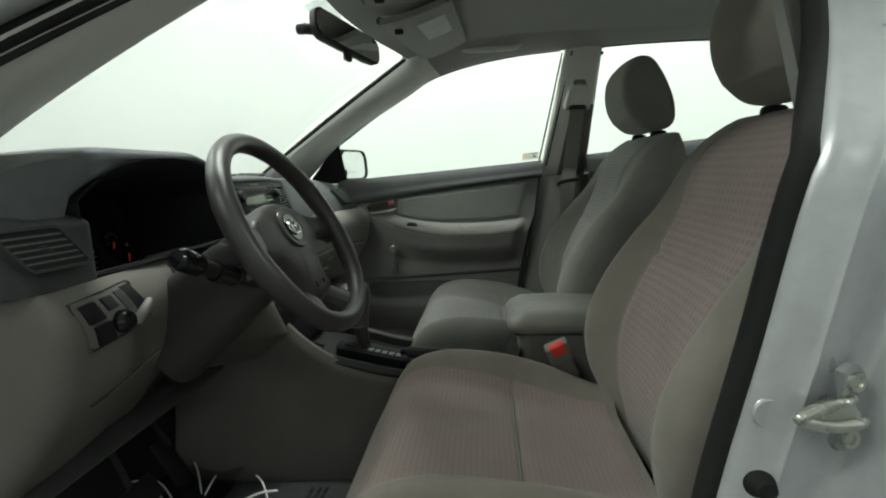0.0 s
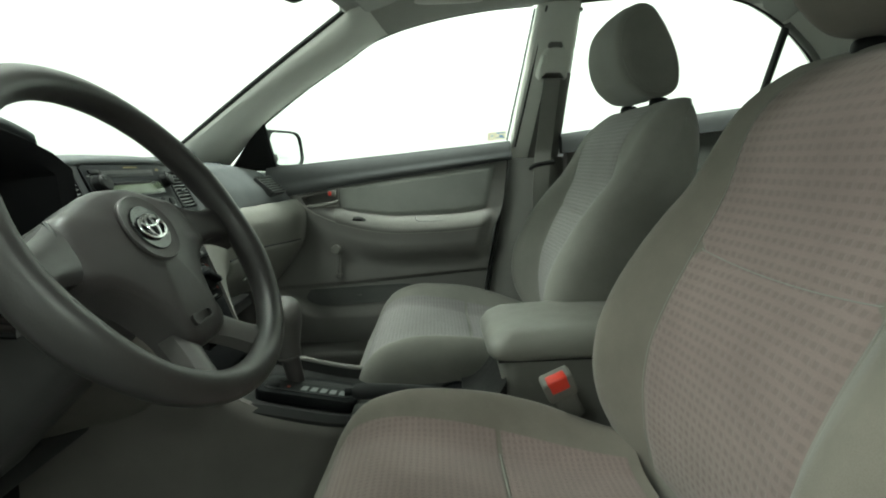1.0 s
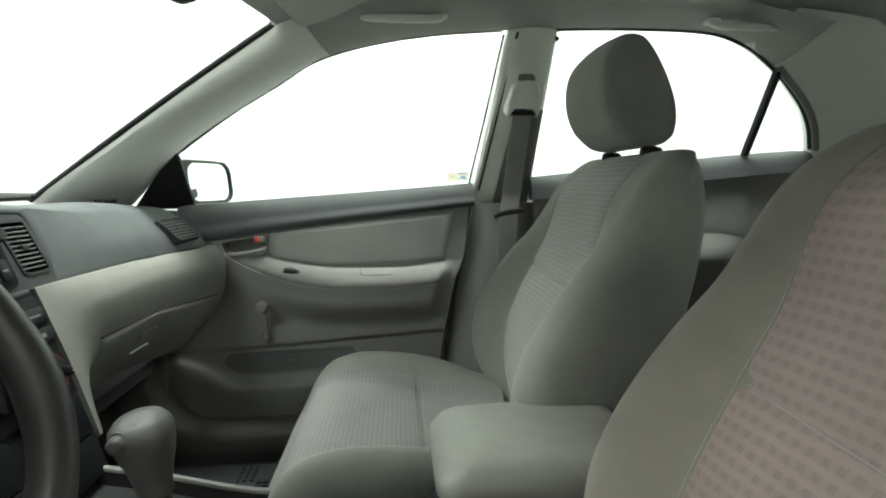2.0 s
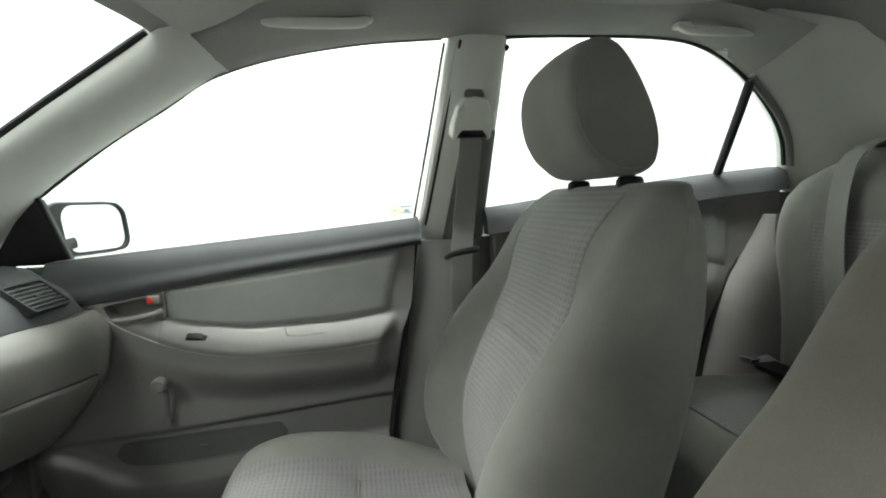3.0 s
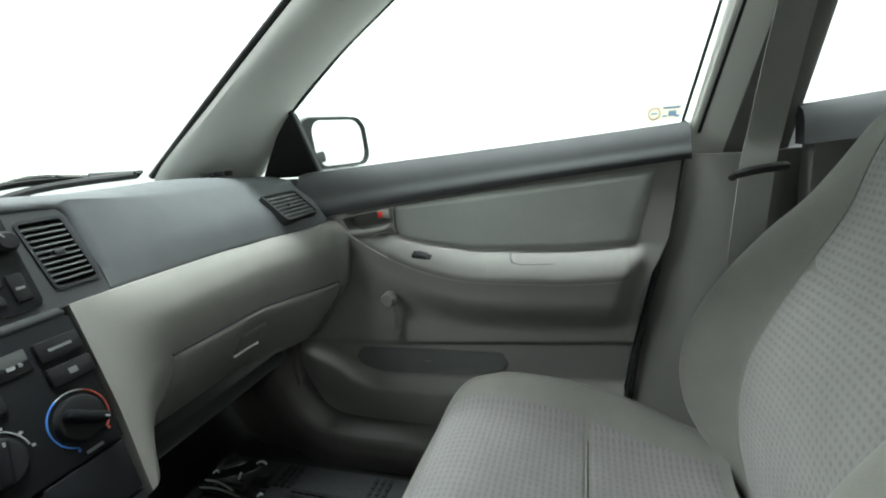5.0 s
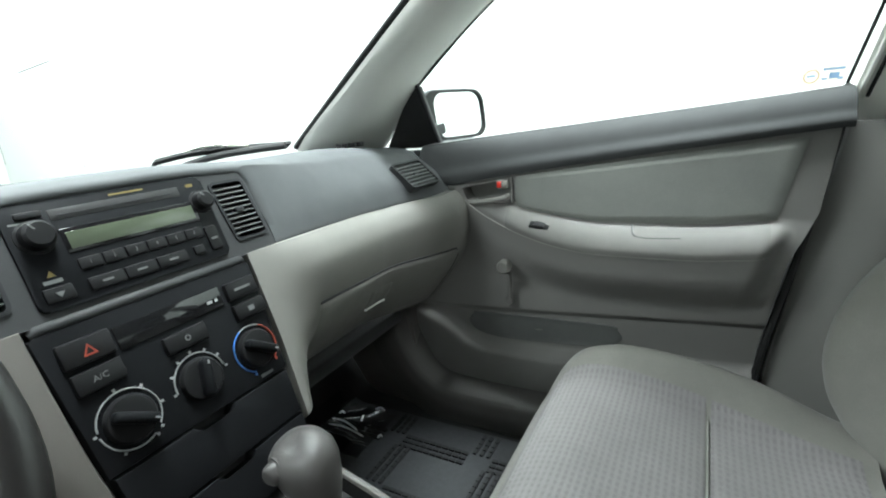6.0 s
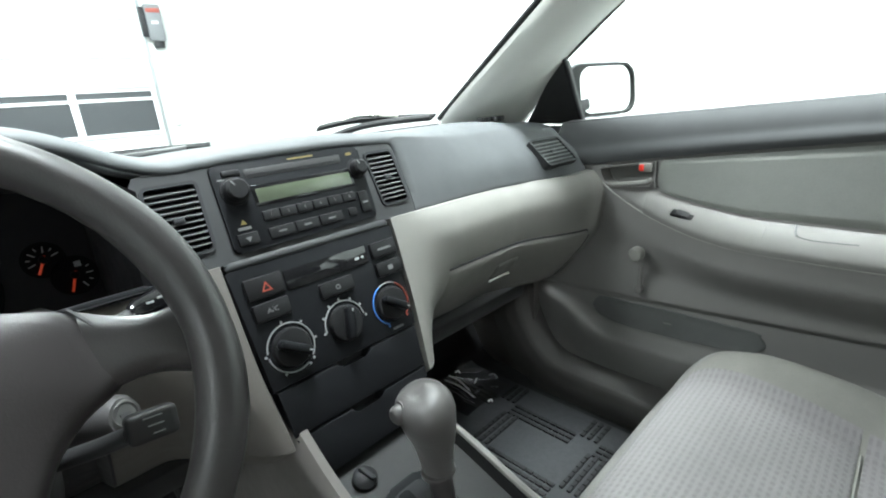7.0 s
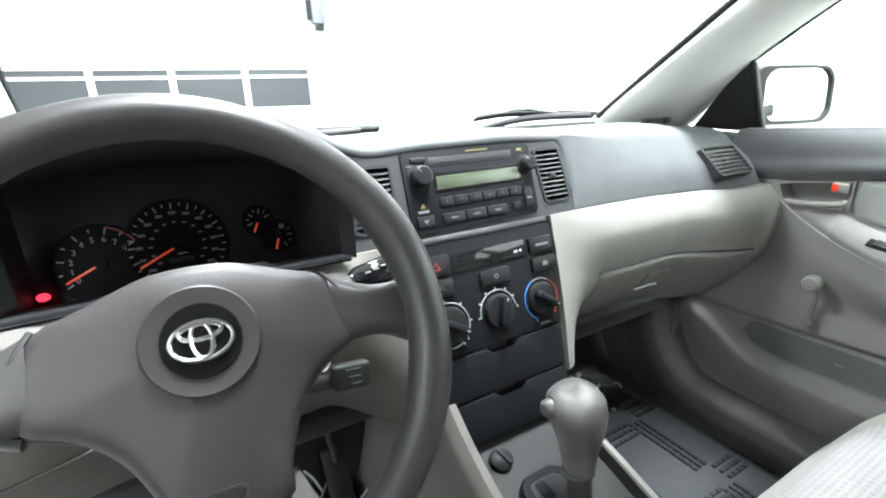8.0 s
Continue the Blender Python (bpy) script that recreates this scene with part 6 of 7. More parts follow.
# ---- heater and ventilation panel ----
def heater():
    h = thing("climate_panel", "charcoal heater control panel with three dials", "climate panel", at=(-0.35, 0, 0.66))
    o = [(-0.130, sv(0.738)), (0.130, sv(0.738)), (0.1405, sv(0.90)), (0.128, sv(0.907)), (-0.128, sv(0.907)), (-0.1405, sv(0.90))]
    part("panel", moved(slab(o, -0.03, 0.004, 0.004, 2), STACK), M["stack"], h)

    def bar(nm, y0, y1, z0, z1, hh=0.009, mt="button", rr=0.003, label="", parent=h):
        return part(nm, moved(rbox(y0, y1, sv(z0), sv(z1), 0.0, hh, rr), STACK), M[mt], parent, label)
    b = bar("hazard_button", -0.124, -0.070, 0.859, 0.887, 0.011)
    tri = framed([(-0.0075, -0.006), (0.0075, -0.006), (0, 0.0075)], [(-0.0045, -0.004), (0.0045, -0.004), (0, 0.0042)], 0.0105, 0.0115)
    part("hazard_mark", moved(tri, STACK @ Matrix.Translation((-0.096, sv(0.872), 0))), M["ink_red"], b, "red warning triangle")
    b = bar("ac_button", -0.123, -0.071, 0.829, 0.853, 0.011)
    text_on("ac_label", "A/C", 0.010, STACK @ Matrix.Translation((-0.097, sv(0.841), 0.0112)), M["ink_dim"], b)
    d = bar("clock_window", -0.066, 0.076, 0.857, 0.884, 0.0062, "gloss", 0.001, "black clock display")
    part("indicator_mark", moved(rbox(0.052, 0.060, sv(0.866), sv(0.870), 0.006, 0.0066, 0), STACK), M["ink"], d)
    part("indicator_mark", moved(rbox(0.064, 0.068, sv(0.866), sv(0.870), 0.006, 0.0066, 0), STACK), M["ink"], d)
    b = bar("recirculation_button", -0.022, 0.036, 0.828, 0.850, 0.011)
    part("print_mark", moved(lathe([(0.004, 0), (0.004, 0.0008), (0.0025, 0.0008), (0.0025, 0)], 12), STACK @ Matrix.Translation((0.007, sv(0.839), 0.0108))), M["ink_dim"], b)
    b = bar("airbag_lamp", 0.083, 0.134, 0.858, 0.883, 0.011)
    part("print_bar", moved(rbox(0.095, 0.122, sv(0.869), sv(0.8725), 0.0108, 0.0113, 0), STACK), M["ink_dim"], b)
    b = bar("demist_button", 0.083, 0.135, 0.828, 0.851, 0.011)
    part("print_mark", moved(rbox(0.104, 0.114, sv(0.836), sv(0.843), 0.0108, 0.0113, 0), STACK), M["ink_dim"], b)
    # the three dials: collar, grip bar, printed arc
    for y, grip, kind_ in ((-0.087, -32, "l"), (0.004, 75, "m"), (0.093, -35, "r")):
        at = STACK @ Matrix.Translation((y, sv(0.785), 0.004))
        dl = part("dial", moved(lathe([(0.001, 0), (0.0285, 0), (0.0285, 0.004), (0.026, 0.008), (0.022, 0.009), (0.001, 0.007)], 32), at), M["button"], h, "black heater dial")
        part("grip", moved(rbox(-0.0245, 0.0245, -0.0065, 0.0065, 0.006, 0.024, 0.005, 3), at @ pose(0, 0, 0, 0, 0, grip)), M["stack"], dl)
        part("pointer", moved(rbox(0.017, 0.022, -0.0012, 0.0012, 0.0235, 0.0245, 0), at @ pose(0, 0, 0, 0, 0, grip)), M["ink"], dl)
        arcs = {"l": [(-40, 175, "ink"), (185, 300, "ink")], "m": [(5, 185, "ink")], "r": [(60, 115, "ink"), (115, 245, "ink_blue"), (-50, 60, "ink_red")]}[kind_]
        for a0, a1, mt in arcs:
            pts = [(0.0345 * math.cos(radians(a)), 0.0345 * math.sin(radians(a)), 0.0006) for a in np.linspace(a0, a1, 20)]
            part("printed_arc", moved(tube(pts, 0.0011, 6), at), M[mt], h)
        marks = {"l": (-45, 0, 50, 95, 180, 240, 300), "m": (0, 30, 60, 90, 120, 150, 185), "r": (-50, 245)}[kind_]
        for a in marks:
            part("scale_mark", moved(rbox(0.036, 0.0395, -0.0016, 0.0016, 0, 0.0009, 0), at @ pose(0, 0, 0, 0, 0, a)), M["ink_red" if (kind_ == "r" and a < 0) else "ink_blue" if kind_ == "r" else "ink"], h)
    part("print_bar", moved(rbox(0.083, 0.104, sv(0.7435), sv(0.7475), 0.0036, 0.0044, 0), STACK), M["ink_dim"], h)
    part("upper_roll", moved(tube([(-0.136, sv(0.906), -0.002), (-0.13, sv(0.908), -0.001), (0.13, sv(0.908), -0.001), (0.136, sv(0.906), -0.002)], [0.004, 0.0075, 0.0075, 0.004], 14), STACK), M["surround"], h, "rounded grey upper edge")
    # two lids below
    for z0, z1, w0, w1 in ((0.671, 0.736, 0.121, 0.1255), (0.604, 0.668, 0.116, 0.1205)):
        l = part("storage_lid", moved(slab([(-w0, sv(z0)), (w0, sv(z0)), (w1, sv(z1)), (0.03, sv(z1)), (0.022, sv(z1 - 0.011)), (-0.022, sv(z1 - 0.011)), (-0.03, sv(z1)), (-w1, sv(z1))], -0.02, 0.005, 0.003, 2), STACK), M["stack"], h, "charcoal storage lid with a finger notch")
    part("filler", moved(slab([(-0.112, sv(0.55)), (0.112, sv(0.55)), (0.135, sv(0.90)), (-0.135, sv(0.90))], -0.06, -0.018), STACK), M["black"], h)
    return h


heater()


# ---- steering wheel and column ----
TH = radians(29.0)
WHEEL = Matrix(((0, -math.sin(TH), math.cos(TH), -0.122), (1, 0, 0, -0.4225), (0, math.cos(TH), math.sin(TH), 0.9535), (0, 0, 0, 1)))


def steering_wheel():
    w = thing("steering_wheel", "worn dark grey four-spoke steering wheel", "steering wheel", at=(-0.122, -0.428, 0.956))
    R = 0.1808
    n, m = 96, 20
    rings = []
    for i in range(n):
        a = 2 * math.pi * i / n
        grip = 0.0168 + 0.0018 * math.exp(-(((math.degrees(a) % 180) - 20) / 16) ** 2) + 0.0018 * math.exp(-(((math.degrees(a) % 180) - 160) / 16) ** 2)
        ring = []
        for k in range(m):
            b = 2 * math.pi * k / m
            fing = 0.0004 * math.sin(a * 40) * max(0, -math.cos(b)) if 30 < math.degrees(a) < 150 else 0
            rr = R + (grip + fing) * math.cos(b)
            ring.append(WHEEL @ Vector((rr * math.cos(a), rr * math.sin(a), 1.06 * grip * math.sin(b))))
        rings.append(ring)
    rings.append(rings[0])
    bm = loft(rings, True, False)
    bmesh.ops.remove_doubles(bm, verts=bm.verts, dist=1e-5)
    part("rim", bm, M["wheel"], w, "worn dark grey leather-grained rim")

    def pad(pts, z0, z1, r, seg=3, crown=0.0):
        c = [(p.x, p.y) for p in spline([Vector((a, b, 0)) for a, b in pts + pts[:1]], 4)[:-1]]
        rows = [(1.0, z0), (1.0, z1 - r)] + [(1 - (r / 0.1) * (1 - math.cos(radians(a))) * 1.0, z1 - r + r * math.sin(radians(a))) for a in (30, 60, 90)]
        rings = [[(x * k, y * k, z) for x, y in c] for k, z in rows]
        for t in (0.8, 0.6, 0.4, 0.2, 0.05):
            k = rows[-1][0] * t
            rings.append([(x * k, y * k, z1 + crown * (1 - t * t)) for x, y in c])
        return loft(rings)
    half = [(0.03, 0.0565), (0.068, 0.043), (0.098, 0.031), (0.111, 0.004), (0.114, -0.028), (0.086, -0.044), (0.062, -0.068), (0.045, -0.104), (0.038, -0.134)]
    hub = [(0, 0.059)] + half + [(0, -0.140)] + [(-x, y) for x, y in half[::-1]]
    EMB = WHEEL @ Matrix.Translation((0.009, 0.012, 0))
    h = part("airbag_cover", moved(pad(hub, -0.06, -0.016, 0.016, crown=0.008), EMB), M["wheel_hub"], w, "dark grey airbag cover", angle=75)
    for s in (1, -1):
        def spoke(u, v, s=s):
            x = 0.100 + 0.078 * u + 0.009 * s * (1 - u)
            c = 0.012 - 0.018 * u
            hw = 0.031 - 0.012 * math.sin(math.pi * u * 0.7) + 0.012 * u ** 3
            y = c + hw * (2 * v - 1)
            return WHEEL @ Vector((s * x, y, -0.018 + 0.016 * u - 0.008 * (2 * v - 1) ** 4))
        part("spoke", sheet(spoke, 10, 12, 0.02, WHEEL.to_3x3() @ Vector((0, 0, -1))), M["wheel"], w, "dark grey horizontal spoke")
        ang = radians(-90 + s * 22)

        def leg(u, v, s=s, ang=ang):
            a = Vector((s * 0.030 + 0.009, -0.112, -0.026))
            b = Vector((0.176 * math.cos(ang), 0.176 * math.sin(ang), 0.002))
            p = a.lerp(b, u)
            d = (b - a).normalized()
            q = Vector((-d.y, d.x, 0))
            return WHEEL @ (p + q * (0.022 - 0.004 * math.sin(math.pi * u)) * (2 * v - 1) + Vector((0, 0, -0.006 * (2 * v - 1) ** 2)))
        part("spoke", sheet(leg, 8, 8, 0.018, WHEEL.to_3x3() @ Vector((0, 0, -1))), M["knob"], w, "lighter grey lower spoke")
        part("seam", moved(tube(spline([(s * 0.097, 0.033, -0.027), (s * 0.106, 0.018, -0.020), (s * 0.1115, 0.002, -0.020), (s * 0.114, -0.026, -0.026)], 5), 0.0022, 6), EMB), M["black"], h, "dark joint")
    e = part("emblem_ring", moved(lathe([(0.0395, -0.012), (0.040, -0.0075), (0.0385, -0.0055), (0.036, -0.0062), (0.026, -0.0072), (0.001, -0.008)], 40), EMB), M["wheel_hub"], h)
    part("emblem_dish", moved(lathe([(0.001, -0.0075), (0.0270, -0.0068), (0.0262, -0.0052), (0.001, -0.0065)], 32), EMB), M["gloss"], e, "glossy black dish")
    for rx, ry, oy in ((0.0205, 0.0138, 0), (0.0070, 0.0127, 0), (0.0138, 0.0053, 0.006)):
        pts = [EMB @ Vector((rx * math.cos(a), oy + ry * math.sin(a), -0.0038)) for a in np.linspace(0, 2 * math.pi, 36)]
        part("emblem_oval", tube(pts, 0.0017, 8, False), M["chrome"], e, "chrome oval")
    part("horn_mark", moved(framed(rrect(-0.019, 0.019, -0.105, -0.092, 0.005), rrect(-0.017, 0.017, -0.103, -0.094, 0.004), -0.016, -0.0115), WHEEL), M["wheel"], h)
    part("back_cover", moved(lathe([(0.055, -0.03), (0.055, -0.045), (0.05, -0.07), (0.03, -0.075), (0.001, -0.075)], 28), WHEEL), M["wheel"], w)
    return w


steering_wheel()


def column():
    c = thing("steering_column", "grey plastic steering column shroud with stalks", "steering column", at=(-0.35, -0.428, 0.8))
    rings = []
    for t, w_, up, dn in ((-0.060, 0.052, 0.045, 0.055), (-0.075, 0.062, 0.055, 0.070), (-0.14, 0.066, 0.055, 0.088), (-0.25, 0.068, 0.05, 0.115), (-0.33, 0.07, 0.05, 0.135)):
        ring = []
        for k in range(28):
            a = 2 * math.pi * k / 28
            x, y = w_ * power(math.cos(a), 0.6), power(math.sin(a), 0.6)
            ring.append(WHEEL @ Vector((x, (up if y > 0 else dn) * y, t)))
        rings.append(ring)
    part("shroud", loft(rings), M["shroud"], c, "grey two-piece shroud")
    # left stalk: turn signal and lights
    st = part("signal_stalk", moved(tube(spline([(-0.05, -0.03, -0.085), (-0.115, -0.012, -0.086), (-0.175, 0.018, -0.083)], 5), [0.024, 0.022, 0.019, 0.016, 0.014, 0.013, 0.012, 0.012, 0.012, 0.012, 0.012], 14), WHEEL), M["black"], c, "black turn signal stalk")
    part("stalk_knob", moved(tube([(-0.170, 0.015, -0.083), (-0.175, 0.018, -0.083), (-0.205, 0.034, -0.081), (-0.211, 0.037, -0.081)], [0.013, 0.017, 0.017, 0.013], 16), WHEEL), M["gloss"], st, "glossy black light switch knob")
    part("stalk_collar", moved(tube([(-0.11, -0.016, -0.086), (-0.145, 0.002, -0.085)], 0.017, 12), WHEEL), M["gloss"], st)
    # right stalk: wipers
    st = part("wiper_stalk", moved(tube(spline([(0.05, 0.0, -0.085), (0.11, 0.022, -0.087), (0.160, 0.036, -0.085)], 5), [0.009] * 6 + [0.011] * 5, 10), WHEEL), M["black"], c, "black wiper stalk")
    part("stalk_knob", moved(tube([(0.150, 0.034, -0.085), (0.156, 0.036, -0.085), (0.192, 0.043, -0.084), (0.199, 0.045, -0.084)], [0.011, 0.0145, 0.0145, 0.010], 16), WHEEL), M["gloss"], st, "glossy black wiper switch knob")
    for k in range(3):
        part("print_bar", moved(rbox(0.160 + 0.009 * k, 0.166 + 0.009 * k, 0.040 + 0.002 * k, 0.042 + 0.002 * k, -0.0702, -0.0692, 0), WHEEL), M["ink"], st)
    # cruise stalk, lower right
    m = Matrix.Translation((-0.222, -0.283, 0.834)) @ Matrix(((0, -0.34, 0.94, 0), (1, 0, 0, 0), (0, 0.94, 0.34, 0), (0, 0, 0, 1))) @ pose(0, 0, 0, 0, 0, -6)
    st = part("cruise_stalk", joined([tube(spline([(-0.29, -0.36, 0.80), (-0.255, -0.325, 0.815), (-0.225, -0.298, 0.831)], 4), 0.009, 10), moved(rbox(-0.020, 0.023, -0.0145, 0.0145, -0.010, 0.010, 0.006, 3), m)]), M["black"], c, "black cruise control stalk")
    for k in range(3):
        part("print_bar", moved(rbox(-0.006 + 0.003 * k, 0.010, 0.0075 - 0.0075 * k, 0.0087 - 0.0075 * k, 0.0098, 0.0103, 0), m), M["ink"], st)
    # ignition lock on its boss
    boss = part("lock_boss", tube([(-0.40, -0.36, 0.79), (-0.35, -0.32, 0.797), (-0.318, -0.294, 0.803), (-0.314, -0.291, 0.804)], [0.03, 0.026, 0.022, 0.019], 18), M["shroud"], c)
    part("ignition_lock", moved(lathe([(0.001, 0), (0.0165, 0), (0.0165, 0.004), (0.013, 0.006), (0.011, 0.004), (0.001, 0.004)], 22), Matrix.Translation((-0.315, -0.292, 0.804)) @ pose(0, 0, 0, -22, 62, 0)), M["lock"], boss, "metal ignition lock")
    part("key_slot", moved(rbox(-0.0015, 0.0015, -0.005, 0.005, 0.003, 0.0055, 0), Matrix.Translation((-0.315, -0.292, 0.804)) @ pose(0, 0, 0, -22, 62, 0)), M["black"], boss)
    return c


column()


# ---- centre console ----
def console_top(x):
    return lerp([(-0.34, 0.612), (-0.27, 0.598), (-0.19, 0.585), (0.0, 0.545), (0.1, 0.540), (0.30, 0.545)], x)


def centre_console():
    c = thing("centre_console", "grey centre console with two cup holders", "centre console", at=(0, 0, 0.2))

    def ring(x, k=1.0):
        zt = console_top(x)
        w = lerp([(-0.34, 0.122), (-0.2, 0.112), (0.0, 0.105), (0.3, 0.105)], x)
        prof = [(-w + 0.004, 0.2), (-w + 0.004, 0.36), (-w + 0.003, zt - 0.05), (-w, zt - 0.012), (-w + 0.010, zt), (-w + 0.018, zt - 0.001), (-w + 0.022, zt - 0.010)]
        prof += [(-0.03, zt - 0.012), (0.03, zt - 0.012)]
        prof += [(w - 0.022, zt - 0.010), (w - 0.018, zt + 0.010), (w - 0.008, zt + 0.012), (w, zt), (w + 0.004, zt - 0.05), (w + 0.02, 0.36), (w + 0.03, 0.2)]
        return [Vector((x, y, z)) for y, z in prof]
    part("body", loft([ring(x) for x in np.linspace(-0.33, 0.30, 30)]), M["console"], c, angle=35)
    # driver side flank, sweeping up under the dashboard
    TOP = [(-0.62, 0.80), (-0.42, 0.79), (-0.36, 0.755), (-0.305, 0.688), (-0.236, 0.618), (-0.165, 0.574), (-0.02, 0.538), (0.10, 0.532), (0.31, 0.535)]

    def flank(u, v):
        x = 0.305 - 0.92 * u
        zt = lerp(TOP, x)
        w = lerp([(-0.62, 0.135), (-0.34, 0.130), (-0.2, 0.118), (0.0, 0.110), (0.3, 0.110)], x)
        z = zt - (zt - 0.165) * v
        return Vector((x, -w - 0.055 * ease((0.5 - z) / 0.34) + 0.012 * math.exp(-(zt - z) / 0.008), z))
    part("side_panel", sheet(flank, 60, 24, 0.012, (0, 1, 0)), M["flank"], c, "dark grey side panel")
    # pale rim along the passenger side
    part("side_rim", tube([Vector((x, lerp([(-0.34, 0.122), (-0.2, 0.112), (0.0, 0.105), (0.3, 0.105)], x) - 0.012, console_top(x) + 0.012)) for x in np.linspace(-0.33, 0.30, 24)], 0.006, 8), M["console_low"], c, "paler grey side rim")
    for cx, r in ((0.115, 0.036), (0.212, 0.040)):
        at = Matrix.Translation((cx, 0.008, console_top(cx) - 0.011))
        part("cup_holder", moved(lathe([(r + 0.005, 0), (r + 0.004, 0.004), (r, 0.003), (r - 0.002, -0.002), (r - 0.006, -0.06), (0.001, -0.06)], 30), at), M["stack"], c, "round dark cup holder")
    part("sweep", sheet(lambda u, v: Vector((0.22 + 0.08 * u, -0.10 + 0.20 * v, 0.535 + 0.07 * u ** 2.2 + 0.008 * math.sin(math.pi * v))), 10, 10, 0.03, (0, 0, -1)), M["console"], c)
    # power socket in the tray at the front
    so = part("power_socket", moved(lathe([(0.001, 0.0), (0.018, 0.0), (0.018, 0.012), (0.013, 0.016), (0.001, 0.017)], 22), Matrix.Translation((-0.246, -0.056, 0.583)) @ pose(0, 0, 0, 0, 25, 0)), M["button"], c, "black power socket cap")
    part("socket_cap", moved(rbox(-0.014, 0.014, -0.004, 0.004, 0.014, 0.022, 0.003), Matrix.Translation((-0.246, -0.056, 0.583)) @ pose(0, 0, 0, 0, 25, 20)), M["stack_rim"], so)
    return c


centre_console()

GATE = Matrix.Translation((-0.092, -0.028, 0.566)) @ pose(0, 0, 0, 0, 11.5, 0)


def gear_selector():
    g = thing("gear_selector", "automatic gear selector with a grey leather-grained knob", "gear selector", at=(-0.1, -0.02, 0.56))
    part("gate_plate", moved(slab(rrect(-0.105, 0.098, -0.041, 0.041, 0.02), -0.012, 0.010, 0.005, 3), GATE), M["stack"], g, "charcoal gate plate")
    part("gate_inlay", moved(slab(rrect(-0.092, 0.086, -0.030, 0.026, 0.014), 0.008, 0.0125, 0.002, 2), GATE), M["stack_rim"], g)
    part("slot", moved(slab(rrect(-0.07, 0.07, 0.004, 0.018, 0.006), 0.012, 0.0132), GATE), M["black"], g)
    part("release_cover", moved(slab(rrect(-0.088, -0.06, -0.022, -0.004, 0.003), 0.0118, 0.014, 0.001), GATE), M["stack"], g)
    part("park_light", moved(rbox(-0.046, -0.040, -0.019, -0.012, 0.012, 0.0136, 0), GATE), M["ink_red"], g)
    for k in range(5):
        part("position_mark", moved(slab([(-0.018 + 0.019 * k, -0.022), (-0.006 + 0.019 * k, -0.022), (-0.004 + 0.019 * k, -0.006), (-0.016 + 0.019 * k, -0.006)], 0.012, 0.0136), GATE), M["ink"], g, "pale gear position mark")
    base = Vector((-0.125, -0.008, 0.575))
    tip = Vector((-0.152, -0.008, 0.734))
    d = (tip - base)
    rings = []
    for t, a, b in ((0.0, 0.013, 0.017), (0.2, 0.014, 0.018), (0.38, 0.0150, 0.019), (0.40, 0.0180, 0.024), (0.52, 0.0195, 0.027), (0.66, 0.0225, 0.032), (0.79, 0.0270, 0.037), (0.89, 0.0285, 0.0395), (0.99, 0.0300, 0.041), (1.07, 0.0285, 0.039), (1.125, 0.0225, 0.032), (1.15, 0.012, 0.018), (1.155, 0.003, 0.004)):
        top = ease((t - 0.6) / 0.4)
        p = base + d * t + Vector((0.008 * ease((t - 0.5) / 0.5), -0.006 * top, 0))
        rings.append([p + Vector((b * math.cos(2 * math.pi * k / 24), (a + 0.003 * top) * power(math.sin(2 * math.pi * k / 24), 1 - 0.25 * top), 0.10 * b * math.cos(2 * math.pi * k / 24) + 0.006 * top * math.sin(2 * math.pi * k / 24))) for k in range(24)])
    part("lever", loft(rings[:4]), M["wheel_hub"], g, "dark grey lever")
    part("collar", tube([base + d * 0.375, base + d * 0.40], [0.0235, 0.0235], 20), M["knob"], g)
    kb = part("knob", loft(rings[3:]), M["knob"], g, "grey grained knob")
    part("button_collar", tube([(-0.158, -0.026, 0.731), (-0.161, -0.039, 0.731)], [0.0175, 0.0165], 18), M["knob"], kb)
    part("release_button", tube([(-0.158, -0.026, 0.732), (-0.162, -0.042, 0.731), (-0.163, -0.048, 0.731), (-0.163, -0.051, 0.731)], [0.013, 0.013, 0.0115, 0.008], 16), M["knob"], kb, "round grey release button")
    return g


gear_selector()


def handbrake():
    h = thing("parking_brake", "dark grey parking brake lever beside the console", "parking brake", at=(0.15, -0.11, 0.5))
    pts = spline([(0.005, -0.088, 0.592), (0.05, -0.088, 0.590), (0.12, -0.087, 0.583), (0.20, -0.086, 0.568), (0.27, -0.086, 0.545)], 6)
    part("grip", tube(pts, [0.010, 0.0135] + [0.0155] * 10 + [0.016] * 8 + [0.015] * 5, 14), M["stack_rim"], h, "dark grey moulded grip")
    part("release_button", tube([(-0.010, -0.088, 0.592), (0.006, -0.088, 0.592)], 0.0075, 12), M["stack"], h, "black release button")
    part("boot", rbox(0.0, 0.29, -0.112, -0.062, 0.49, 0.556, 0.008), M["black"], h, "black slot cover")
    return h


handbrake()


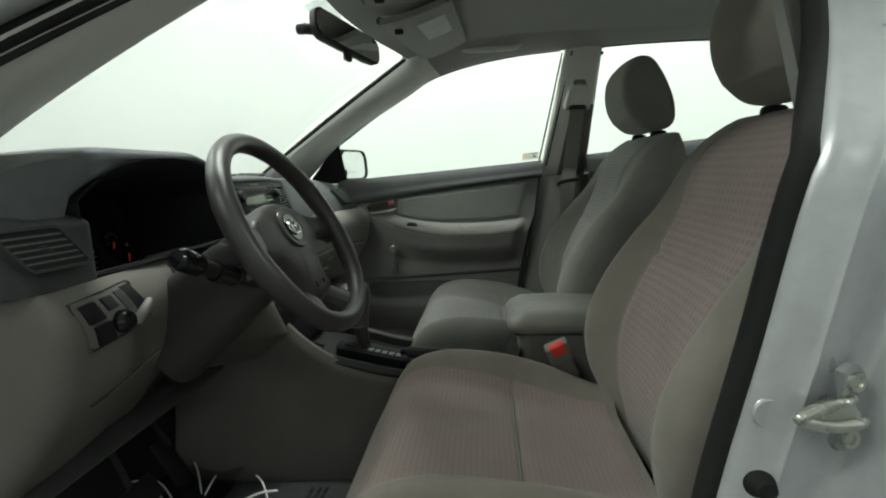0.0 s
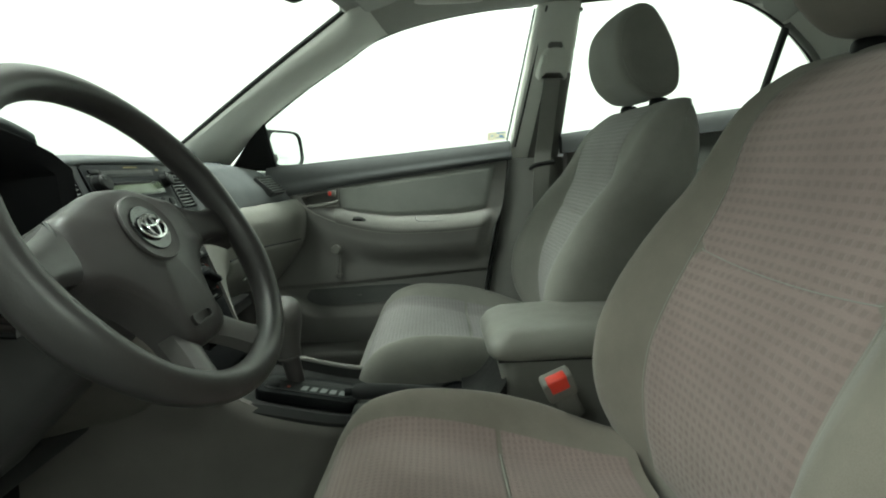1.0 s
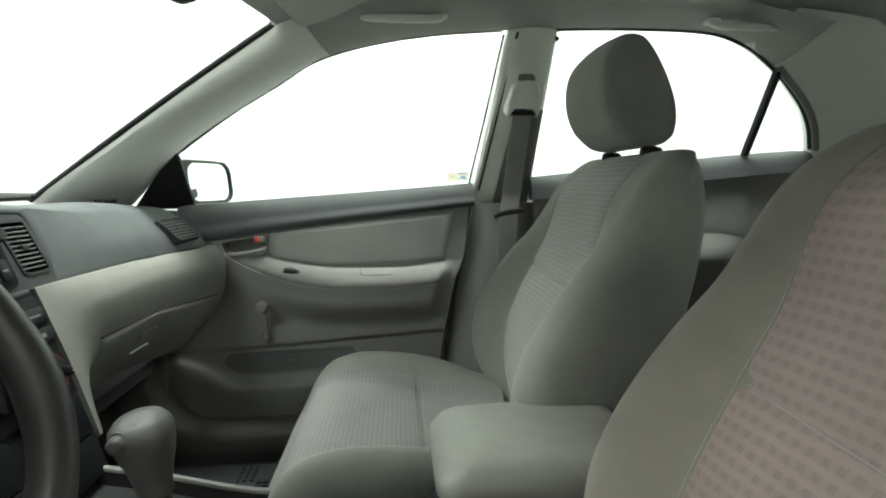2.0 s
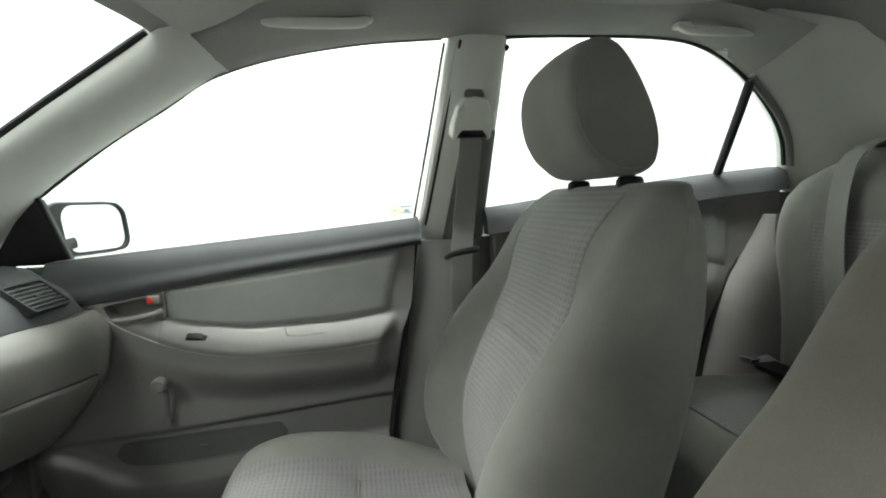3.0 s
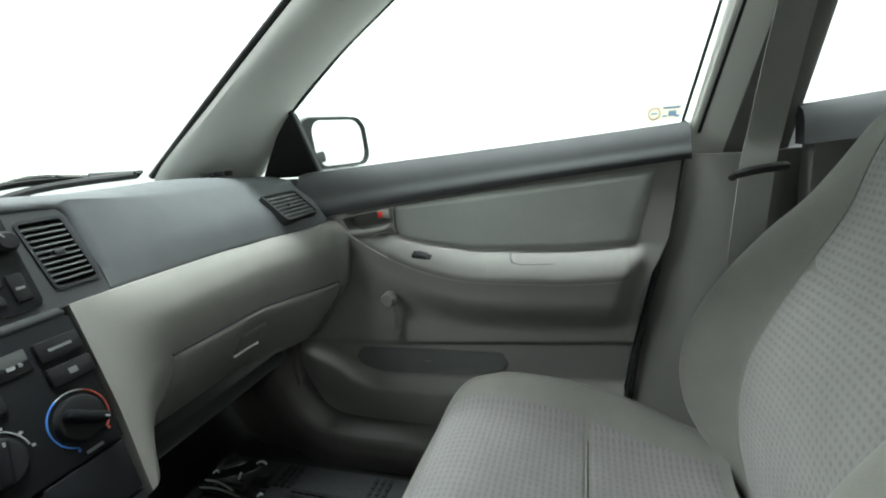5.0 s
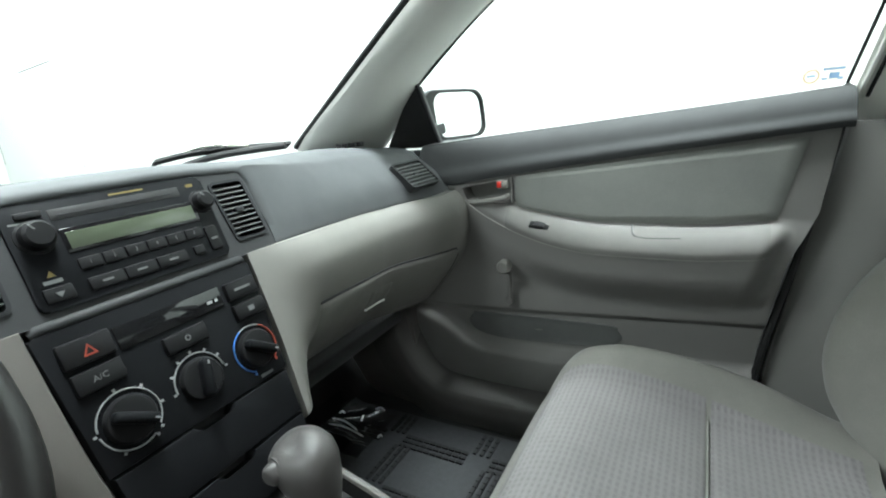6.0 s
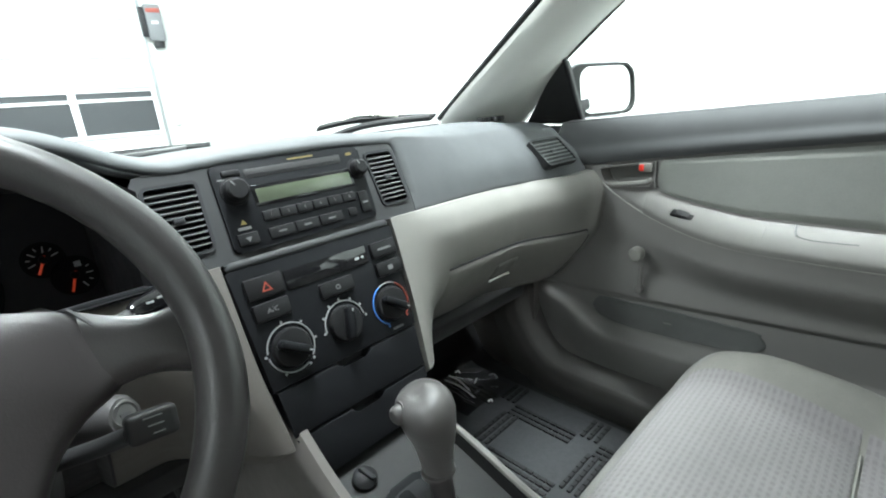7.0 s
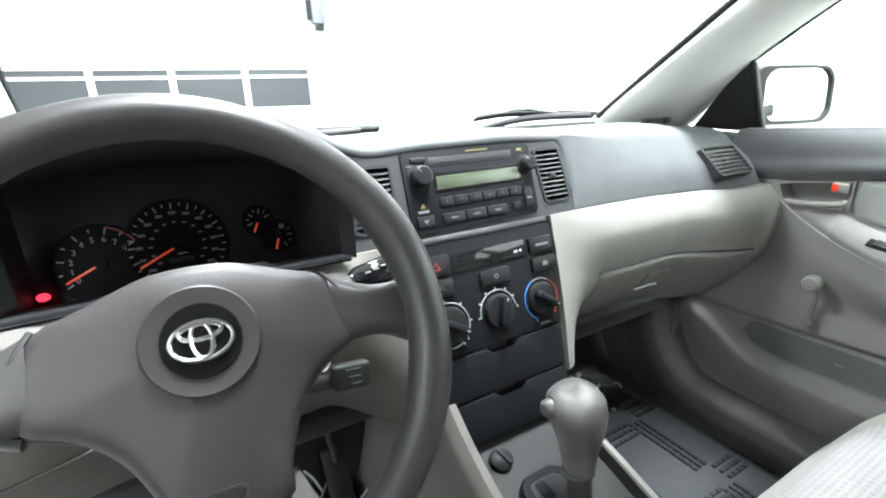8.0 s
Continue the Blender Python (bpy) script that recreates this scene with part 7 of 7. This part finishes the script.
def armrest_box():
    a = thing("armrest_box", "grey centre armrest box with a padded lid", "armrest", at=(0.42, 0, 0.2))

    def ringb(z, k):
        return [Vector((x, y, z)) for x, y in rrect(0.298 - k, 0.57, -0.098 - k * 0.4, 0.098 + k * 0.4, 0.03, 4)]
    part("box", loft([ringb(0.2, 0.02), ringb(0.45, 0.014), ringb(0.56, 0.008), ringb(0.648, 0.0)]), M["console_low"], a)
    rings = []
    for z, k in ((0.642, 0.010), (0.646, 0.002), (0.655, -0.003), (0.675, -0.003), (0.690, 0.001), (0.699, 0.008), (0.704, 0.018), (0.7055, 0.030), (0.706, 0.06)):
        rings.append([Vector((x, y, z - 0.016 * ease((0.36 - x) / 0.1) * ease((z - 0.66) / 0.03))) for x, y in rrect(0.270 + k, 0.578 - k, -0.106 + k, 0.106 - k, max(0.006, 0.035 - k * 0.4), 6)])
    l = part("lid", loft(rings), M["lid"], a, "padded grey armrest lid", angle=60)
    part("lid_gap", rbox(0.285, 0.57, -0.099, 0.099, 0.640, 0.6435, 0.001), M["black"], a)
    return a


armrest_box()


# ---- floor: mats, wrap, pedals ----
def floor_at(x):
    return FLOOR + 0.24 * ease((-0.64 - x) / 0.16)


def floor_mat(y0, y1, x0, x1, label):
    """Rubber mat: smooth fields in a basket weave, parted by broken ribs."""
    m = thing("floor_mat", label, "floor mat", "floor mats", at=((x0 + x1) / 2, (y0 + y1) / 2, FLOOR))
    part("base", sheet(lambda u, v: Vector((x0 + (x1 - x0) * u, y0 + (y1 - y0) * v, floor_at(x0 + (x1 - x0) * u) + 0.014)), 24, 14, 0.006, (0, 0, -1)), M["mat"], m)
    ribs = []

    def rib(xa, ya, xb, yb, n):
        for q in range(n):
            a, b = q / n + 0.005, (q + 0.93) / n
            xs, ys = sorted((xa + (xb - xa) * a, xa + (xb - xa) * b)), sorted((ya + (yb - ya) * a, ya + (yb - ya) * b))
            if xs[0] < x0 + 0.01 or xs[1] > x1 - 0.01 or ys[0] < y0 + 0.01 or ys[1] > y1 - 0.01:
                continue
            z = floor_at((xs[0] + xs[1]) / 2) + 0.012
            w = 0.0043
            ribs.append(rbox(xs[0] - (w if xa == xb else 0), xs[1] + (w if xa == xb else 0), ys[0] - (w if ya == yb else 0), ys[1] + (w if ya == yb else 0), z, z + 0.007, 0))
    for i in range(-1, 5):
        for j in range(-1, 5):
            cx, cy = x0 + 0.245 * i + (0.045 if j % 2 else 0.0), y0 + 0.035 + 0.172 * j
            for k in range(3):
                rib(cx - 0.005, cy - 0.008 - 0.017 * k, cx + 0.178, cy - 0.008 - 0.017 * k, 10)
                rib(cx + 0.190 + 0.018 * k, cy - 0.002, cx + 0.190 + 0.018 * k, cy + 0.126, 7)
    tagged(part("rib", joined(ribs), M["rib"], m, "raised black rubber ribs"), kind="stuff")
    return m


floor_mat(0.17, 0.63, -0.66, -0.02, "black ribbed rubber mat in the passenger footwell")
floor_mat(-0.66, -0.19, -0.66, -0.02, "black ribbed rubber mat in the driver footwell")


def floor_wrap(cx, cy, folds, seed, label):
    """Crumpled clear wrap left on the mat, its glints put in as white strands."""
    w = thing("plastic_wrap", label, "plastic wrap", "plastic wraps", at=(cx, cy, floor_at(cx)))
    part("film", sheet(lambda u, v: Vector((cx - 0.1 + 0.2 * u, cy - 0.09 + 0.18 * v, floor_at(cx - 0.1 + 0.2 * u) + 0.03 + 0.014 * noise.noise(Vector((u * 2.5, v * 2.5, seed))))), 16, 14), M["wrap"], w)
    for x0, y0, x1, y1 in folds:
        a, b = Vector((x0, y0, floor_at(x0) + 0.042)), Vector((x1, y1, floor_at(x1) + 0.042))
        q = a.lerp(b, 0.45) + Vector((0.003, 0.002, 0.007))
        pts = spline([a, q, b], 5)
        part("crease", tube(pts, [0.0008] + [0.0027] * (len(pts) - 2) + [0.0008], 6), M["glint"], w, "white strand painted as a glint on a crease")
    return w


floor_wrap(-0.58, 0.50, [(-0.630, 0.478, -0.503, 0.470), (-0.636, 0.502, -0.533, 0.484), (-0.632, 0.526, -0.618, 0.532), (-0.545, 0.580, -0.515, 0.583), (-0.466, 0.480, -0.457, 0.487), (-0.560, 0.540, -0.550, 0.52)], 3, "crumpled clear plastic wrap on the passenger mat")
floor_wrap(-0.52, -0.25, [(-0.575, -0.15, -0.47, -0.28), (-0.475, -0.21, -0.46, -0.285), (-0.625, -0.266, -0.55, -0.304), (-0.629, -0.234, -0.53, -0.300), (-0.373, -0.205, -0.30, -0.292), (-0.36, -0.30, -0.29, -0.26), (-0.667, -0.274, -0.60, -0.25)], 5, "crumpled clear plastic wrap on the driver mat")

ped = thing("pedals", "black rubber brake and accelerator pedals", "pedals", at=(-0.6, -0.35, 0.25))
part("brake_pedal", moved(rbox(-0.006, 0.006, -0.055, 0.055, -0.03, 0.03, 0.005), Matrix.Translation((-0.56, -0.36, 0.36)) @ pose(0, 0, 0, 0, -35, 0)), M["rib"], ped)
part("accelerator", moved(rbox(-0.006, 0.006, -0.025, 0.025, -0.09, 0.09, 0.005), Matrix.Translation((-0.57, -0.22, 0.33)) @ pose(0, 0, 0, 0, -30, 0)), M["rib"], ped)
part("pedal_arm", tube([(-0.57, -0.36, 0.36), (-0.62, -0.36, 0.50), (-0.62, -0.36, 0.60)], 0.007, 8), M["black"], ped)
part("pedal_arm", tube([(-0.58, -0.22, 0.40), (-0.63, -0.23, 0.50), (-0.63, -0.23, 0.60)], 0.007, 8), M["black"], ped)

sill_l = structure("door_sill", sheet(lambda u, v: Vector((-0.86 + 1.49 * u, -0.66 - 0.09 * v, 0.27 + 0.10 * math.sin(math.pi * (0.05 + 0.6 * v)))), 16, 8, 0.03, (0, 0, -1)), M["console"], "dark grey plastic door sill cover", "door sill")
# passenger side: the rounded lip runs along the doorway and turns up in front of the door
LIP_LINE = [Vector((x, 0, z)) for x, z in ((0.66, 0.368), (0.30, 0.369), (-0.12, 0.369), (-0.335, 0.369), (-0.407, 0.393), (-0.453, 0.442), (-0.487, 0.529), (-0.502, 0.64))]
ACROSS = [(-0.020, 0.770), (-0.016, 0.715), (-0.006, 0.690), (0.0, 0.676), (0.006, 0.666), (0.016, 0.659), (0.05, 0.654), (0.12, 0.668)]


def sill_at(u, v):
    line = spline(LIP_LINE, 6)
    q = u * (len(line) - 1)
    i = min(int(q), len(line) - 2)
    p, d = line[i].lerp(line[i + 1], q - i), (line[min(i + 2, len(line) - 1)] - line[max(i - 1, 0)]).normalized()
    q = v * (len(ACROSS) - 1)
    i = min(int(q), len(ACROSS) - 2)
    out, y = (a + (b - a) * (q - i) for a, b in zip(ACROSS[i], ACROSS[i + 1]))
    return Vector((p.x - abs(d.z) * out, y, p.z - abs(d.x) * out))


sill_r = structure("door_sill", sheet(sill_at, 60, 21, 0.01, (0, 1, 0)), M["sill"], "dark grey plastic door sill cover curving up before the door", "door sill")
# the pale kick panel gets a dark grey that holds the footwell's shade
kick = structure("kick_panel", sheet(lambda u, v: Vector((-0.80 + 0.34 * v, 0.69 + 0.02 * math.sin(math.pi * v), 0.2 + 0.42 * u)), 10, 10, 0.03, (0, 1, 0)), M["flank"], "plastic kick panel, its grey darkened for the footwell shade", "kick panel")


# ---- roof fittings ----
def sun_visor(s, label):
    v = thing("sun_visor", label, "sun visor", "sun visors", at=(0.04, s * 0.24, 1.43))

    def f(u, w):
        front, rear = Vector((-0.055 + 0.066 * w, 0.075 + 0.414 * w, 1.438)), Vector((0.130 + 0.027 * w, 0.025 + 0.385 * w, 1.468))
        p = front.lerp(rear, u)
        return Vector((p.x, s * p.y, p.z - 0.006 * math.sin(math.pi * u)))
    body = part("panel", sheet(f, 8, 14, 0.016, (0, 0, 1)), M["roof"], v)
    rim = [f(0, w) for w in np.linspace(0, 1, 12)] + [f(u, 1) for u in np.linspace(0.1, 0.9, 8)] + [f(1, w) for w in np.linspace(1, 0, 12)]
    part("gap", tube([p + Vector((0, 0, 0.012)) for p in rim], 0.010, 8), M["pocket"], body, "dark gap round the visor")
    part("edge", tube([f(1, w) + Vector((0, 0, 0.008)) for w in np.linspace(0, 1, 14)], 0.009, 8), M["roof"], body)
    part("clip", moved(rbox(-0.012, 0.012, -0.006, 0.006, -0.014, 0.0, 0.004), Matrix.Translation((-0.012, s * 0.125, 1.440))), M["console"], v, "dark visor clip")
    if s > 0:
        part("warning_label", sheet(lambda u, w: f(0.46 + 0.44 * u, 0.17 + 0.37 * w) + Vector((0, 0, -0.0012)), 2, 2, 0.001, (0, 0, 1)), M["paper"], v, "pale warning label")
    return v


sun_visor(1, "grey cloth sun visor with a pale warning label")
sun_visor(-1, "grey cloth sun visor folded up over the driver side")


def rear_view_mirror():
    m = thing("rear_view_mirror", "dark rear view mirror hanging from the windscreen", "mirror", at=(-0.15, 0, 1.45))
    at = Matrix.Translation((-0.118, -0.010, 1.388)) @ Matrix(((0.40, -0.10, 0.91, 0), (0.915, 0.03, -0.40, 0), (0.01, 0.995, 0.105, 0), (0, 0, 0, 1))) @ pose(0, 0, 0, 0, 0, -9)
    o = rrect(-0.122, 0.122, -0.034, 0.034, 0.026, 6)
    rings = [[at @ Vector((x * k, y * k, z)) for x, y in o] for z, k in ((-0.03, 0.6), (-0.026, 0.85), (-0.012, 1.0), (0.004, 1.0), (0.006, 0.97))]
    part("housing", loft(rings), M["black"], m, "black plastic housing")
    part("mirror_glass", moved(slab([(x * 0.95, y * 0.90) for x, y in o], 0.005, 0.0072), at), M["mirror"], m)
    part("dip_tab", moved(rbox(-0.012, 0.012, -0.056, -0.03, -0.012, 0.0, 0.003), at), M["black"], m, "black anti-glare tab")
    part("stem", tube(spline([at @ Vector((0, 0.005, -0.02)), at @ Vector((-0.02, 0.02, -0.045)), Vector((-0.212, -0.060, 1.402))], 5), 0.013, 12), M["black"], m)
    part("mount", rbox(-0.232, -0.205, -0.074, -0.050, 1.388, 1.412, 0.009), M["black"], m, "black windscreen mount")
    return m


rear_view_mirror()


def grab_handle(x):
    g = thing("grab_handle", "pale grey folding grab handle on the roof rail", "grab handle", "grab handles", at=(x, 0.49, 1.47))
    part("bar", tube(spline([(x - 0.095, 0.478, 1.472), (x - 0.08, 0.468, 1.458), (x, 0.466, 1.455), (x + 0.08, 0.468, 1.458), (x + 0.095, 0.478, 1.472)], 5), 0.010, 10), M["trim"], g)
    for k in (-0.09, 0.09):
        part("hinge_cover", rbox(x + k - 0.017, x + k + 0.017, 0.466, 0.492, 1.462, 1.486, 0.006, 3), M["trim"], g)
    return g


grab_handle(0.24)
grab_handle(1.09)


# ---- driver doorway: pillar, seal, striker ----
def driver_pillar():
    p = tagged(thing("door_pillar", "silver painted door pillar with a black rubber door seal", "door pillar", at=(0.56, -0.76, 0.2)), kind="structure")

    def f(u, v):
        z = 0.15 + 1.33 * u
        x_in = lerp([(0.15, 0.40), (0.66, 0.452), (0.86, 0.490), (1.04, 0.524), (1.2, 0.580), (1.48, 0.64)], z)
        lean = max(0.0, (z - 1.06)) * 0.6
        prof = [(x_in, -0.715), (x_in + 0.012, -0.742), (x_in + 0.02, -0.748), (x_in + 0.052, -0.755), (x_in + 0.057, -0.758), (x_in + 0.062, -0.754), (x_in + 0.120, -0.722), (x_in + 0.140, -0.726), (x_in + 0.154, -0.79), (x_in + 0.16, -0.83)]
        q = v * (len(prof) - 1)
        i = min(int(q), len(prof) - 2)
        x = prof[i][0] + (prof[i + 1][0] - prof[i][0]) * (q - i)
        y = prof[i][1] + (prof[i + 1][1] - prof[i][1]) * (q - i)
        return Vector((x, y + lean, z))
    part("painted_pillar", sheet(f, 36, 28, 0.01, (0.6, 1, 0)), M["silver"], p, "silver painted steel pillar")

    def seal(z):
        x_in = lerp([(0.15, 0.40), (0.66, 0.452), (0.86, 0.490), (1.04, 0.524), (1.2, 0.580), (1.48, 0.64)], z)
        return Vector((x_in + 0.004, -0.728 + max(0.0, (z - 1.06)) * 0.6, z))
    part("door_seal", tube([seal(z) for z in np.linspace(0.15, 1.46, 40)], 0.013, 12), M["rubber"], p, "black rubber door seal")
    at = Matrix.Translation((0.578, -0.748, 0.798)) @ Matrix(((0.97, 0, 0.24, 0), (0.24, 0, -0.97, 0), (0, 1, 0, 0), (0, 0, 0, 1)))
    st = part("striker", moved(slab([(-0.012, 0.042), (-0.002, 0.049), (0.010, 0.047), (0.022, 0.030), (0.026, 0.0), (0.022, -0.034), (0.010, -0.047), (-0.006, -0.046), (-0.013, -0.036), (-0.006, -0.014), (-0.006, 0.016)], 0, 0.008, 0.003, 2), at), M["rail_grey"], p, "grey steel striker plate")
    hook = [(0.010, 0.010, 0.002), (-0.008, 0.013, 0.012), (-0.038, 0.013, 0.016), (-0.062, 0.008, 0.018), (-0.068, 0.004, 0.018), (-0.052, -0.003, 0.018), (-0.030, -0.009, 0.018), (0.0, -0.011, 0.016), (0.016, -0.012, 0.010), (0.020, -0.011, 0.0)]
    part("striker_loop", moved(tube(spline([Vector(q) for q in hook], 5), 0.0058, 10), at), M["zinc"], st, "bright zinc-plated striker loop")
    part("guard", moved(slab([(-0.058, 0.008), (-0.036, 0.017), (-0.004, 0.016), (0.010, -0.004), (0.004, -0.014), (-0.028, -0.012)], 0.010, 0.014, 0.001, 1), at), M["zinc"], st)
    for dz in (-0.031, 0.031):
        part("screw", moved(lathe([(0.001, 0.006), (0.011, 0.006), (0.010, 0.012), (0.006, 0.012), (0.005, 0.009), (0.001, 0.009)], 16), at @ Matrix.Translation((0.004, dz, 0))), M["zinc"], st)
    part("hole_plug", moved(lathe([(0.001, 0.001), (0.0135, 0.001), (0.015, 0.0018), (0.0165, 0.001), (0.018, -0.001), (0.001, -0.002)], 22), Matrix.Translation((0.508, -0.749, 0.790)) @ pose(0, 0, 0, 90, 0, 0)), M["silver"], p)
    part("courtesy_switch", moved(lathe([(0.001, 0.02), (0.010, 0.018), (0.014, 0.008), (0.017, 0.004), (0.018, 0.0), (0.001, 0.0)], 20), Matrix.Translation((0.504, -0.748, 0.710)) @ pose(0, 0, 0, 90, 0, 0)), M["rubber"], p, "black rubber courtesy light switch")
    # inner cover and belt
    part("inner_cover", sheet(lambda u, v: Vector((lerp([(0.15, 0.45), (0.66, 0.49), (1.04, 0.545), (1.48, 0.585)], 0.15 + 1.3 * u) + 0.12 * v, -0.70 + max(0.0, (0.15 + 1.3 * u) - 1.06) * 0.6 + 0.03 * math.sin(math.pi * v), 0.15 + 1.3 * u)), 20, 8, 0.02, (0, -1, 0)), M["trim_low"], p, "grey inner pillar cover")
    return p


driver_pillar()
frame_l = structure("driver_door_frame", tube(spline([Vector((x - 0.012, -side_y(z) - 0.015, z + 0.012)) for x, z in FRONT_WIN] + [Vector((0.56, -0.545, 1.455))], 5), 0.014, 10), M["rubber"], "black rubber seal round the open driver doorway", "door seal")
paint_l = structure("driver_door_opening", tube(spline([Vector((x - 0.03, -side_y(z) - 0.05, z + 0.03)) for x, z in FRONT_WIN] + [Vector((0.6, -0.58, 1.49))], 5), 0.028, 12), M["silver"], "silver painted edge of the open driver doorway", "car body")


# ---- wipers ----
def wiper(x0, y0, x1, y1, low=0.0):
    w = thing("wiper", "black windscreen wiper at rest below the glass", "wiper", "wipers", at=(x0, y0, 1.0))
    part("claw", tube(spline([(x0 - 0.02 + (x1 - x0) * 0.3, y0 + (y1 - y0) * 0.3, 1.052), ((x0 + x1) / 2 - 0.02, (y0 + y1) / 2, 1.072), (x0 - 0.02 + (x1 - x0) * 0.8, y0 + (y1 - y0) * 0.8, 1.064)], 4), 0.004, 6), M["zinc"], w)
    part("arm", tube(spline([(x0, y0, 1.0), ((x0 + x1) / 2 - 0.01, (y0 + y1) / 2, 1.045), (x1, y1, 1.058)], 5), 0.008, 8), M["black"], w)
    part("blade", strap(spline([(x0 - 0.02 + (x1 - x0) * 0.15, y0 + (y1 - y0) * 0.15, 1.045), ((x0 + x1) / 2 - 0.02, (y0 + y1) / 2, 1.060), (x1 - 0.01, y1 + (y1 - y0) * 0.12, 1.058)], 5), 0.020, 0.008, (1, 0, 0.6)), M["rubber"], w)
    for p in w.children:
        p.location.z -= low
    return w


wiper(-0.90, 0.30, -0.60, 0.47)
wiper(-1.0, -0.42, -0.93, 0.02, 0.028)
